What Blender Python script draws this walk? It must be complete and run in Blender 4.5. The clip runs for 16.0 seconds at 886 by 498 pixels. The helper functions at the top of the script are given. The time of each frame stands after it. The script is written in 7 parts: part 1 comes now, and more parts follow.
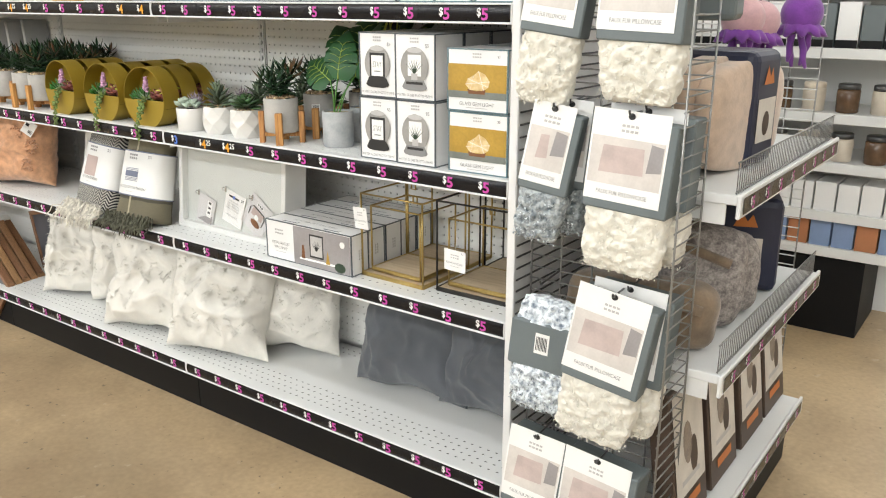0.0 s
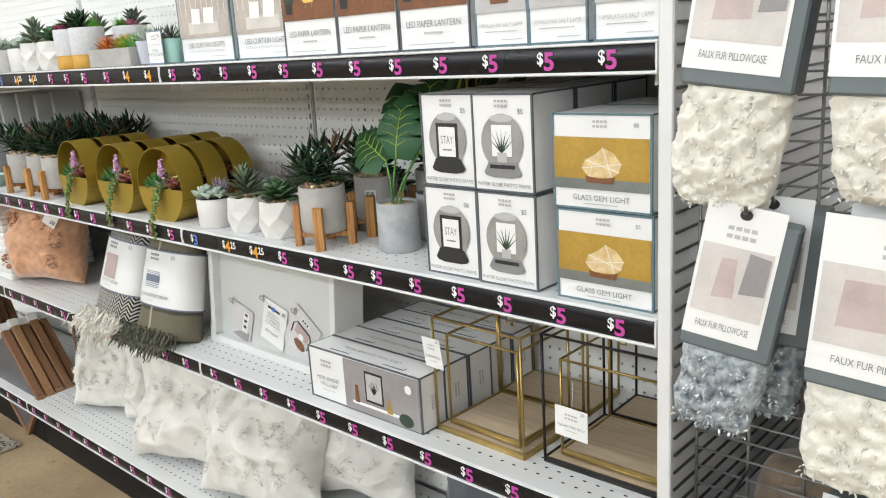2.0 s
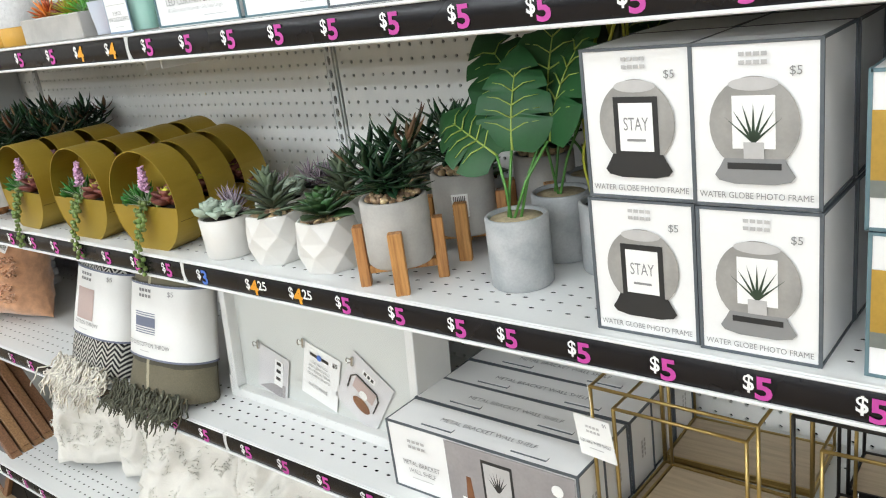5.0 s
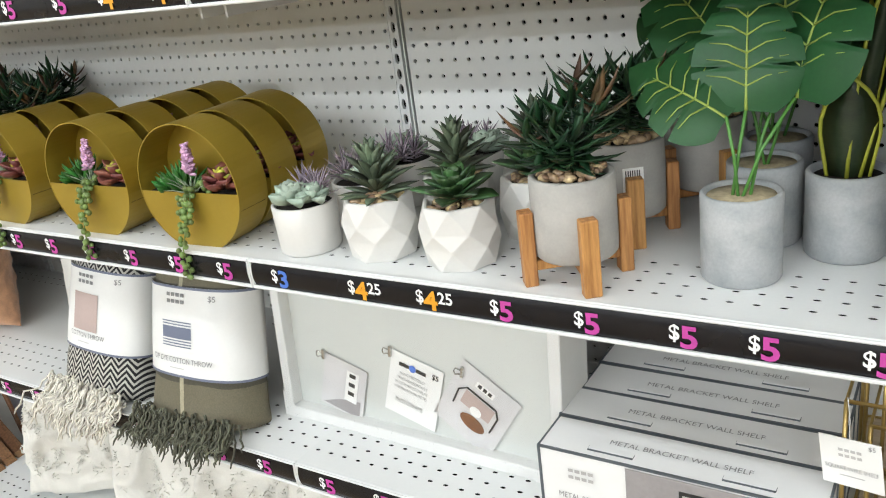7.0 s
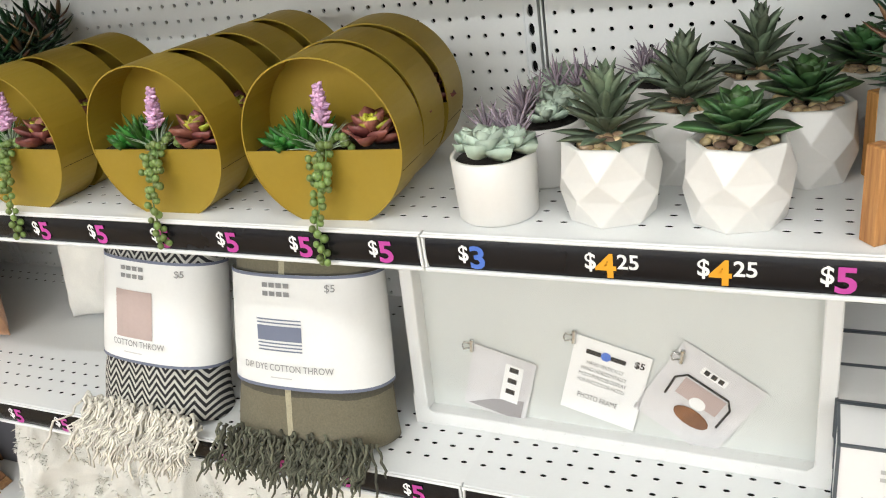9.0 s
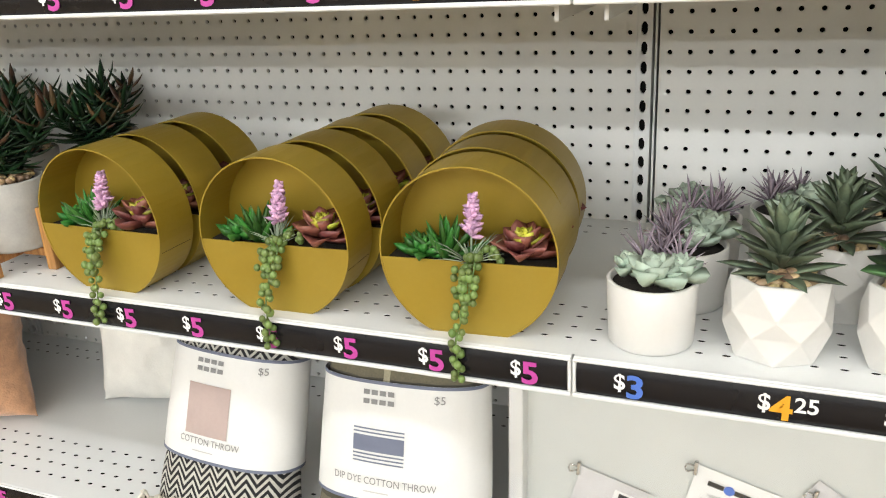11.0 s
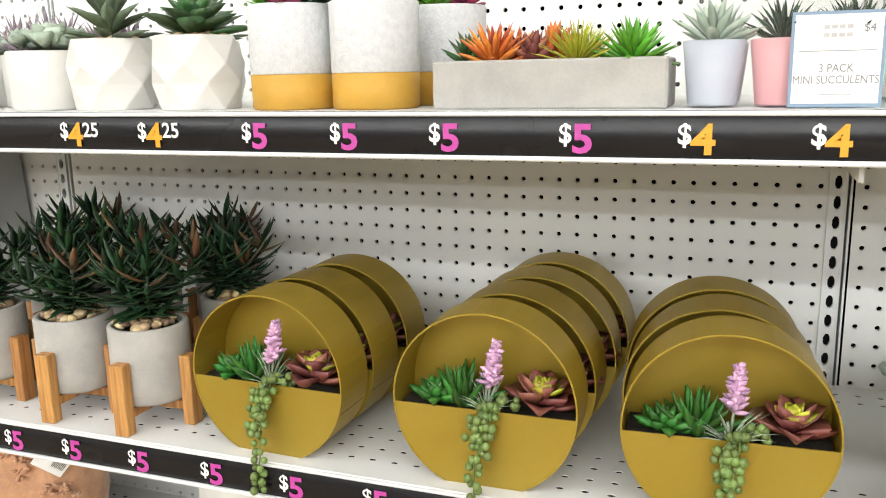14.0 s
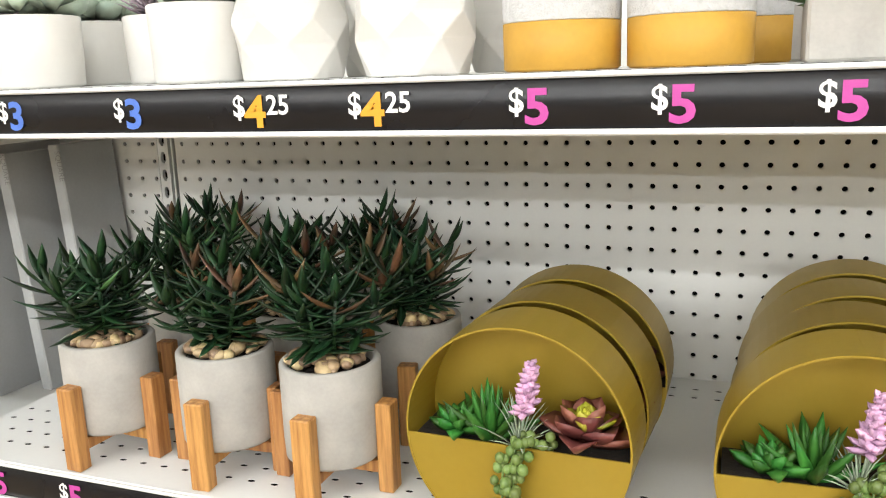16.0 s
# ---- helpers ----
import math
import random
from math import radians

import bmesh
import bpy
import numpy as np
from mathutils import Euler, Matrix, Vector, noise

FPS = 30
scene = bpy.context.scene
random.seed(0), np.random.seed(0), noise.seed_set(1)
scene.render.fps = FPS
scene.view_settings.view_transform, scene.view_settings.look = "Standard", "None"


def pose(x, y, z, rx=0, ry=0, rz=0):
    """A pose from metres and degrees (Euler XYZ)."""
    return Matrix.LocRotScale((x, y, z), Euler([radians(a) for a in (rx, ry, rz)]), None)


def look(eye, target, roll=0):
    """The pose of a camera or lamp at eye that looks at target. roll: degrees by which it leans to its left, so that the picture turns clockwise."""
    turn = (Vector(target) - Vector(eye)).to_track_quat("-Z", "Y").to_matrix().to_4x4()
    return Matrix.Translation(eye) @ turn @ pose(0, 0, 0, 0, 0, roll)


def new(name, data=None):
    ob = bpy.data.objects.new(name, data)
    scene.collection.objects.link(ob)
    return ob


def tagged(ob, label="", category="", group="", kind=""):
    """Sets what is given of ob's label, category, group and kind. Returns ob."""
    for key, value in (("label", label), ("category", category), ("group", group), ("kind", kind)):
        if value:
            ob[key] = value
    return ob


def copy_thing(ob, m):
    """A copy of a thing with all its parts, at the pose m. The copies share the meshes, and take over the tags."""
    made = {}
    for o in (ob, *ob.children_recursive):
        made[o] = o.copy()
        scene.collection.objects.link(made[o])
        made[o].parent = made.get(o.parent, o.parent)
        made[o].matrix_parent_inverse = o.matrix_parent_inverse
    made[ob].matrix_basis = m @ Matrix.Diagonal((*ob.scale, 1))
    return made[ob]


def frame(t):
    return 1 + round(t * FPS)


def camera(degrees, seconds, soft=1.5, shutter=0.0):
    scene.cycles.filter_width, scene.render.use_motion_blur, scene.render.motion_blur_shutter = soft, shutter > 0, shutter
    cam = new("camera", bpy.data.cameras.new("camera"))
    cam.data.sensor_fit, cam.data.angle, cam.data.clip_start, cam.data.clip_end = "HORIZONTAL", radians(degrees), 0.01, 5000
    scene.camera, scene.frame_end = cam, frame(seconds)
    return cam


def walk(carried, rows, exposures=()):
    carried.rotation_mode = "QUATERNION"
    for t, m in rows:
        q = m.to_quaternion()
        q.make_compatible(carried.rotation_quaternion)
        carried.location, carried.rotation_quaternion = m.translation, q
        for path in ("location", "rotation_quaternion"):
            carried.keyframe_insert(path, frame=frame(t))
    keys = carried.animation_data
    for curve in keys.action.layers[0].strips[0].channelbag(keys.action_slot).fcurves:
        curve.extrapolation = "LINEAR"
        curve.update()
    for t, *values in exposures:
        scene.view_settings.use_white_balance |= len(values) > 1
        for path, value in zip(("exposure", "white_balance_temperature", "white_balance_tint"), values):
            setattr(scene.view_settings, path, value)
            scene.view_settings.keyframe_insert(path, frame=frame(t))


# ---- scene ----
cam = camera(56.4, 16.0, soft=1.1)
PATH = [
    (0, (2.144, -1.517, 1.244), (1.017, 0.03, 0.661), -0.0),
    (0.5, (2.088, -1.34, 1.249), (0.951, 0.233, 0.763), -0.1),
    (1, (2.02, -1.185, 1.25), (0.783, 0.322, 0.806), -1.0),
    (1.5, (1.857, -1.077, 1.251), (0.582, 0.395, 0.795), -2.7),
    (2, (1.735, -0.982, 1.246), (0.416, 0.44, 0.76), -3.5),
    (2.5, (1.659, -0.867, 1.254), (0.243, 0.445, 0.732), -4.7),
    (3, (1.577, -0.825, 1.251), (0.142, 0.45, 0.689), -5.8),
    (3.2, (1.527, -0.825, 1.252), (0.12, 0.475, 0.677), -6.2),
    (5.3, (1.149, -0.716, 1.256), (-0.094, 0.72, 0.627), -8.3),
    (5.5, (1.104, -0.719, 1.258), (-0.139, 0.713, 0.625), -8.8),
    (6, (0.965, -0.73, 1.253), (-0.208, 0.749, 0.594), -9.4),
    (6.5, (0.863, -0.744, 1.245), (-0.213, 0.791, 0.548), -8.4),
    (7, (0.806, -0.726, 1.242), (-0.241, 0.819, 0.521), -7.8),
    (7.5, (0.727, -0.656, 1.241), (-0.35, 0.853, 0.491), -8.5),
    (8, (0.592, -0.655, 1.236), (-0.425, 0.862, 0.42), -10.0),
    (8.5, (0.463, -0.673, 1.218), (-0.396, 0.925, 0.377), -9.5),
    (9, (0.365, -0.683, 1.2), (-0.451, 0.935, 0.352), -8.7),
    (9.5, (0.269, -0.648, 1.222), (-0.546, 0.982, 0.4), -8.4),
    (10, (0.216, -0.627, 1.235), (-0.584, 1.013, 0.417), -6.8),
    (10.2, (0.205, -0.641, 1.246), (-0.589, 1.004, 0.431), -6.1),
    (12.3, (0.072, -0.778, 1.23), (-0.52, 1.078, 0.777), 0.2),
    (12.5, (0.055, -0.784, 1.224), (-0.541, 1.072, 0.776), 0.5),
    (13, (0.009, -0.742, 1.203), (-0.614, 1.106, 0.758), 1.0),
    (13.5, (-0.036, -0.704, 1.224), (-0.694, 1.133, 0.786), -0.1),
    (14, (-0.113, -0.711, 1.266), (-0.784, 1.127, 0.852), -1.1),
    (14.5, (-0.201, -0.725, 1.268), (-0.873, 1.117, 0.875), -1.5),
    (15, (-0.273, -0.714, 1.251), (-0.958, 1.125, 0.867), -1.6),
    (15.5, (-0.351, -0.641, 1.239), (-1.045, 1.192, 0.842), -1.7),
    (16, (-0.414, -0.571, 1.238), (-1.117, 1.252, 0.812), -2.1),
]
walk(cam, [(t, look(eye, target, roll)) for t, eye, target, roll in PATH],
     exposures=((0, -0.30, 6450, 10), (1.5, -0.53, 6200, 10), (3, -0.50, 6100, 10), (6, -0.34, 6080, 8), (9.5, -0.29, 6430, 10), (12.5, -0.17, 6500, 10),
                (14, -0.15, 6500, 10), (16, 0.0, 6550, 10)))

# ---- world and lamps ----
world = bpy.data.worlds.new("world")
scene.world = world
world.use_nodes = True
world.node_tree.nodes["Background"].inputs[0].default_value = (0.9, 0.95, 1.0, 1)
world.node_tree.nodes["Background"].inputs[1].default_value = 0.006
scene.view_settings.exposure = 0.0

LAMP_ROWS = (-12.1, -8.6, -5.1, -1.4, 2.4, 6.0)
LAMP_Z = 3.55
TUBE_WHITE = (0.962, 0.99, 1.0)
for yy in LAMP_ROWS:
    # bare tubes shine down and to both sides
    for turn, share in ((0, 0.70 if yy == -1.4 else 0.95), (90, 1.85 if yy < -4 else 0.6), (-90, 0.5)):
        lamp = bpy.data.lights.new("tube_row_lamp", "AREA")
        lamp.shape, lamp.size, lamp.size_y = "RECTANGLE", 13.0, 0.09
        lamp.energy = 114.0 * share
        lamp.color = TUBE_WHITE
        ob = new("tube_row_lamp", lamp)
        ob.matrix_world = pose(0.0, yy + (0.14 if turn > 0 else -0.14 if turn < 0 else 0), LAMP_Z - (0.07 if turn == 0 else 0.03), turn)


# ---- materials ----
def mat(name, col, rough=0.5, metal=0.0, var=0.12, scale=12.0, bump=0.1, fine=220.0, col2=None, island=0.0, spec=0.5,
        transmission=0.0, coat=0.0, rand=0.0, sheen=0.0, stretch=None):
    """A procedural surface: base colour with blotches at one scale, grain and relief at a finer one."""
    m = bpy.data.materials.new(name)
    m.use_nodes = True
    nt = m.node_tree
    b = nt.nodes["Principled BSDF"]
    b.inputs["Roughness"].default_value = rough
    b.inputs["Metallic"].default_value = metal
    b.inputs["Specular IOR Level"].default_value = spec
    b.inputs["Transmission Weight"].default_value = transmission
    b.inputs["Coat Weight"].default_value = coat
    b.inputs["Sheen Weight"].default_value = sheen
    tc = nt.nodes.new("ShaderNodeTexCoord")
    src = tc.outputs["Object"]
    if stretch:
        mp = nt.nodes.new("ShaderNodeMapping")
        mp.inputs["Scale"].default_value = stretch
        nt.links.new(src, mp.inputs["Vector"])
        src = mp.outputs["Vector"]
    n1 = nt.nodes.new("ShaderNodeTexNoise")
    n1.inputs["Scale"].default_value, n1.inputs["Detail"].default_value = scale, 5
    nt.links.new(src, n1.inputs["Vector"])
    n2 = nt.nodes.new("ShaderNodeTexNoise")
    n2.inputs["Scale"].default_value, n2.inputs["Detail"].default_value = fine, 3
    nt.links.new(src, n2.inputs["Vector"])
    c2 = col2 or tuple(max(0.0, c * (1 - 2.2 * var)) for c in col)
    mix = nt.nodes.new("ShaderNodeMixRGB")
    mix.inputs[1].default_value, mix.inputs[2].default_value = (*c2, 1), (*col, 1)
    ramp = nt.nodes.new("ShaderNodeMapRange")
    ramp.inputs[1].default_value, ramp.inputs[2].default_value = 0.3, 0.62
    nt.links.new(n1.outputs["Fac"], ramp.inputs[0])
    nt.links.new(ramp.outputs[0], mix.inputs[0])
    grain = nt.nodes.new("ShaderNodeMixRGB")
    grain.blend_type = "MULTIPLY"
    grain.inputs[0].default_value = min(1.0, 1.6 * var)
    nt.links.new(mix.outputs[0], grain.inputs[1])
    nt.links.new(n2.outputs["Fac"], grain.inputs[2])
    last = grain.outputs[0]
    gain = nt.nodes.new("ShaderNodeHueSaturation")
    gain.inputs["Value"].default_value = 1 + 0.8 * min(1.0, 1.6 * var) * 0.5
    nt.links.new(last, gain.inputs["Color"])
    last = gain.outputs[0]
    if island or rand:
        hs = nt.nodes.new("ShaderNodeHueSaturation")
        if island:
            g = nt.nodes.new("ShaderNodeNewGeometry")
            oi, both, wrap = nt.nodes.new("ShaderNodeObjectInfo"), nt.nodes.new("ShaderNodeMath"), nt.nodes.new("ShaderNodeMath")
            wrap.operation = "FRACT"
            nt.links.new(g.outputs["Random Per Island"], both.inputs[0])
            nt.links.new(oi.outputs["Random"], both.inputs[1])
            nt.links.new(both.outputs[0], wrap.inputs[0])
            o, amt = wrap.outputs[0], island
        else:
            g = nt.nodes.new("ShaderNodeObjectInfo")
            o, amt = g.outputs["Random"], rand
        mr = nt.nodes.new("ShaderNodeMapRange")
        mr.inputs[3].default_value, mr.inputs[4].default_value = 1 - amt, 1 + amt
        nt.links.new(o, mr.inputs[0])
        nt.links.new(mr.outputs[0], hs.inputs["Value"])
        mh = nt.nodes.new("ShaderNodeMapRange")
        mh.inputs[3].default_value, mh.inputs[4].default_value = 0.5 - amt * 0.04, 0.5 + amt * 0.04
        nt.links.new(o, mh.inputs[0])
        nt.links.new(mh.outputs[0], hs.inputs["Hue"])
        nt.links.new(last, hs.inputs["Color"])
        last = hs.outputs[0]
    nt.links.new(last, b.inputs["Base Color"])
    rr = nt.nodes.new("ShaderNodeMapRange")
    rr.inputs[3].default_value, rr.inputs[4].default_value = max(0.02, rough - 0.08), min(1, rough + 0.08)
    nt.links.new(n1.outputs["Fac"], rr.inputs[0])
    nt.links.new(rr.outputs[0], b.inputs["Roughness"])
    if bump:
        bp = nt.nodes.new("ShaderNodeBump")
        bp.inputs["Strength"].default_value, bp.inputs["Distance"].default_value = bump, 0.002
        add = nt.nodes.new("ShaderNodeMath")
        add.inputs[1].default_value = 0.6
        add.operation = "MULTIPLY_ADD"
        nt.links.new(n2.outputs["Fac"], add.inputs[0])
        nt.links.new(n1.outputs["Fac"], add.inputs[2])
        nt.links.new(add.outputs[0], bp.inputs["Height"])
        nt.links.new(bp.outputs["Normal"], b.inputs["Normal"])
    return m


M = {}
M["white_metal"] = mat("white_metal", (0.74, 0.75, 0.74), 0.42, var=0.03, scale=3, bump=0.02)
M["peg_white"] = mat("peg_white", (0.78, 0.78, 0.75), 0.55, var=0.03, scale=2.5, bump=0.03)
# near-black that stands in for the shade inside holes and slots
M["hole_shade_black"] = mat("hole_shade_black", (0.006, 0.006, 0.006), 0.9, var=0.02, bump=0, spec=0.1)
M["kick_black"] = mat("kick_black", (0.005, 0.005, 0.0055), 0.6, var=0.15, scale=6, bump=0.05, spec=0.25)
M["strip_black"] = mat("strip_black", (0.007, 0.0066, 0.0085), 0.26, var=0.08, scale=9, bump=0.02, spec=0.32)
M["p_white"] = mat("print_white", (0.82, 0.82, 0.80), 0.5, var=0.02, bump=0)
M["p_magenta"] = mat("print_magenta", (0.52, 0.06, 0.34), 0.45, var=0.04, bump=0)
M["p_amber"] = mat("print_amber", (0.80, 0.36, 0.02), 0.45, var=0.04, bump=0)
M["p_blue"] = mat("print_blue", (0.08, 0.18, 0.60), 0.45, var=0.04, bump=0)
M["p_black"] = mat("print_black", (0.02, 0.02, 0.02), 0.5, var=0.04, bump=0)
M["p_grey"] = mat("print_grey", (0.24, 0.24, 0.24), 0.5, var=0.04, bump=0)
M["p_lgrey"] = mat("print_light_grey", (0.50, 0.49, 0.48), 0.5, var=0.08, scale=20, bump=0)
M["carton_white"] = mat("carton_white", (0.80, 0.80, 0.79), 0.42, var=0.02, scale=6, bump=0.02, coat=0.1)
M["carton_edge"] = mat("carton_edge", (0.10, 0.115, 0.13), 0.5, var=0.1, bump=0.02)
M["carton_teal"] = mat("carton_teal", (0.12, 0.20, 0.23), 0.5, var=0.1, bump=0.02)
M["carton_grey"] = mat("carton_grey", (0.36, 0.36, 0.36), 0.45, var=0.05, bump=0.02)
M["ceiling"] = mat("ceiling_paint", (0.8, 0.8, 0.78), 0.8, var=0.04, scale=2)
M["wall"] = mat("wall_paint", (0.72, 0.71, 0.68), 0.7, var=0.05, scale=1.5)
M["tube"] = bpy.data.materials.new("lamp_tube")
M["tube"].use_nodes = True
M["tube"].node_tree.nodes["Principled BSDF"].inputs["Emission Color"].default_value = (1, 0.97, 0.9, 1)
M["tube"].node_tree.nodes["Principled BSDF"].inputs["Emission Strength"].default_value = 4.0


def concrete_floor():
    m = mat("tan_concrete", (0.50, 0.375, 0.225), 0.40, var=0.22, scale=2.2, bump=0.12, fine=60.0, col2=(0.31, 0.225, 0.135))
    nt = m.node_tree
    b = nt.nodes["Principled BSDF"]
    last = b.inputs["Base Color"].links[0].from_socket
    tc = nt.nodes["Texture Coordinate"]
    for sc, lo, hi, col, amt in ((0.9, 0.55, 0.75, (0.10, 0.075, 0.05), 0.55), (38.0, 0.66, 0.72, (0.06, 0.05, 0.035), 0.7), (17.0, 0.68, 0.75, (0.55, 0.46, 0.34), 0.5)):
        n = nt.nodes.new("ShaderNodeTexNoise")
        n.inputs["Scale"].default_value, n.inputs["Detail"].default_value = sc, 7
        nt.links.new(tc.outputs["Object"], n.inputs["Vector"])
        r = nt.nodes.new("ShaderNodeMapRange")
        r.inputs[1].default_value, r.inputs[2].default_value, r.inputs[4].default_value = lo, hi, amt
        nt.links.new(n.outputs["Fac"], r.inputs[0])
        x = nt.nodes.new("ShaderNodeMixRGB")
        nt.links.new(r.outputs[0], x.inputs[0])
        nt.links.new(last, x.inputs[1])
        x.inputs[2].default_value = (*col, 1)
        last = x.outputs[0]
    nt.links.new(last, b.inputs["Base Color"])
    return m


M["floor"] = concrete_floor()

# ---- building helpers ----
def link(name, mesh, material, parent=None, label="", smooth=False, m=None):
    if material is not None and not mesh.materials:
        mesh.materials.append(material)
    if smooth:
        mesh.polygons.foreach_set("use_smooth", [True] * len(mesh.polygons))
    ob = new(name, mesh)
    ob.parent = parent
    if m is not None:
        ob.matrix_basis = m
    if label:
        ob["label"] = label
    return ob


def part(name, bm, material, parent=None, label="", smooth=False, m=None):
    """One bmesh as one mesh object, under a thing or a part."""
    bmesh.ops.recalc_face_normals(bm, faces=bm.faces)
    mesh = bpy.data.meshes.new(name)
    bm.to_mesh(mesh)
    bm.free()
    return link(name, mesh, material, parent, label, smooth, m)


def raw(name, verts, faces, material, parent=None, label="", smooth=False, m=None):
    mesh = bpy.data.meshes.new(name)
    mesh.from_pydata([tuple(v) for v in verts], [], faces)
    mesh.update()
    return link(name, mesh, material, parent, label, smooth, m)


def thing(name, m, label, category, group="", kind=""):
    ob = new(name)
    ob.empty_display_size = 0.05
    ob.matrix_basis = m
    return tagged(ob, label, category, group, kind)


def box(bm, x0, x1, y0, y1, z0, z1, bevel=0.0, m=None, seg=1):
    r = bmesh.ops.create_cube(bm, size=1.0)
    vs = r["verts"]
    for v in vs:
        v.co = Vector((x0 + (v.co.x + 0.5) * (x1 - x0), y0 + (v.co.y + 0.5) * (y1 - y0), z0 + (v.co.z + 0.5) * (z1 - z0)))
    if bevel:
        es = list({e for v in vs for e in v.link_edges})
        g = bmesh.ops.bevel(bm, geom=es, offset=bevel, segments=seg, affect="EDGES", profile=0.5)
        vs = list({v for f in g["faces"] for v in f.verts} | {v for v in vs if v.is_valid})
    if m is not None:
        bmesh.ops.transform(bm, matrix=m, verts=vs)
    return bm


def boxed(*a, **k):
    return box(bmesh.new(), *a, **k)


class Soup:
    """Vertices and faces gathered for one mesh."""

    def __init__(self):
        self.v, self.f = [], []

    def add(self, verts, faces, m=None):
        n = len(self.v)
        self.v += [tuple(m @ Vector(p)) for p in verts] if m is not None else [tuple(p) for p in verts]
        self.f += [tuple(i + n for i in f) for f in faces]
        return self

    def tube(self, pts, r, seg=6, m=None, closed=False, radii=None):
        pts = [Vector(p) for p in pts]
        vs, fs, n = [], [], len(pts)
        side = None
        for i, p in enumerate(pts):
            a, b = pts[i - 1 if (i or closed) else 0], pts[(i + 1) % n if (i < n - 1 or closed) else i]
            d = (b - a).normalized()
            if side is None:
                side = d.orthogonal().normalized()
            side = (side - d * side.dot(d)).normalized()
            up = d.cross(side)
            rr = radii[i] if radii else r
            for k in range(seg):
                t = 2 * math.pi * k / seg
                vs.append(p + (side * math.cos(t) + up * math.sin(t)) * rr)
        for i in range(n if closed else n - 1):
            j = (i + 1) % n
            for k in range(seg):
                q = (k + 1) % seg
                fs.append((i * seg + k, i * seg + q, j * seg + q, j * seg + k))
        if not closed:
            fs += [tuple(range(seg))[::-1], tuple(range((n - 1) * seg, n * seg))]
        return self.add(vs, fs, m)

    def lathe(self, prof, seg=28, m=None):
        vs, fs = [], []
        for r, z in prof:
            for k in range(seg):
                t = 2 * math.pi * k / seg
                vs.append((r * math.cos(t), r * math.sin(t), z))
        for i in range(len(prof) - 1):
            for k in range(seg):
                q = (k + 1) % seg
                fs.append((i * seg + k, i * seg + q, (i + 1) * seg + q, (i + 1) * seg + k))
        fs.append(tuple(range(seg))[::-1])
        fs.append(tuple(range((len(prof) - 1) * seg, len(prof) * seg)))
        return self.add(vs, fs, m)

    def blade(self, base, az, elev, length, width, curl=0.4, thick=0.15, seg=4, point=0.75, cup=0.25, roll=0.0, start=0.45):
        """A leaf of diamond section that leaves base in the direction az, rises at elev and bends down by curl."""
        base = Vector(base)
        p = base.copy()
        out = Vector((math.cos(az), math.sin(az), 0))
        side0 = Vector((-math.sin(az), math.cos(az), 0))
        vs, fs = [], []
        for i in range(seg + 1):
            t = i / seg
            e = elev - curl * t
            d = out * math.cos(e) + Vector((0, 0, 1)) * math.sin(e)
            nrm = side0.cross(d) * -1
            side = side0 * math.cos(roll) + nrm * math.sin(roll)
            w = width * (start + (1 - start) * min(1, t / 0.45)) if t < 0.45 else width * max(0.0, 1 - ((t - 0.45) / 0.55) ** (1 + point * 1.6))
            w = max(w, width * 0.03) * 0.5
            vs += [p - side * w + nrm * (cup * w), p + nrm * (thick * w), p + side * w + nrm * (cup * w), p - nrm * (thick * w * 1.2)]
            p = p + d * (length / seg)
        for i in range(seg):
            for k in range(4):
                q = (k + 1) % 4
                fs.append((i * 4 + k, i * 4 + q, i * 4 + 4 + q, i * 4 + 4 + k))
        fs += [(3, 2, 1, 0), (seg * 4, seg * 4 + 1, seg * 4 + 2, seg * 4 + 3)]
        return self.add(vs, fs)

    def ball(self, c, r, seg=6, rings=4, squash=(1, 1, 1), rot=None):
        vs, fs = [], []
        for i in range(rings + 1):
            a = math.pi * i / rings
            for k in range(seg):
                t = 2 * math.pi * k / seg
                v = Vector((math.sin(a) * math.cos(t) * r * squash[0], math.sin(a) * math.sin(t) * r * squash[1], math.cos(a) * r * squash[2]))
                vs.append((rot @ v if rot is not None else v) + Vector(c))
        for i in range(rings):
            for k in range(seg):
                q = (k + 1) % seg
                fs.append((i * seg + k, (i + 1) * seg + k, (i + 1) * seg + q, i * seg + q))
        return self.add(vs, fs)

    def make(self, name, material, parent=None, label="", smooth=True, m=None):
        return raw(name, self.v, self.f, material, parent, label, smooth, m)


TEXTS = {}


def text_mesh(words, size, bold=0.0, align="CENTER", squeeze=1.0, shear=0.0, spacing=1.0):
    key = (words, round(size, 5), bold, align, squeeze, shear, spacing)
    if key not in TEXTS:
        c = bpy.data.curves.new("lettering", "FONT")
        c.body, c.size, c.align_x, c.offset, c.shear, c.resolution_u = words, size, align, bold * size, shear, 3
        c.space_character, c.fill_mode = spacing, "FRONT"
        ob = bpy.data.objects.new("lettering", c)
        scene.collection.objects.link(ob)
        mesh = bpy.data.meshes.new_from_object(ob.evaluated_get(bpy.context.evaluated_depsgraph_get()))
        bpy.data.objects.remove(ob)
        mesh.transform(Matrix.Diagonal((squeeze, 1, 1, 1)))
        TEXTS[key] = mesh
    return TEXTS[key]


def text(name, words, size, material, parent, x, z, y=-0.0009, face=None, **k):
    """Lettering that stands in the plane of a front (x across, z up), just proud of it."""
    mesh = text_mesh(words, size, **k)
    if mesh.materials and mesh.materials[0] != material:
        mesh = mesh.copy()
        mesh.materials.clear()
    return link(name, mesh, material, parent, m=(face or Matrix()) @ pose(x, y, z, 90))


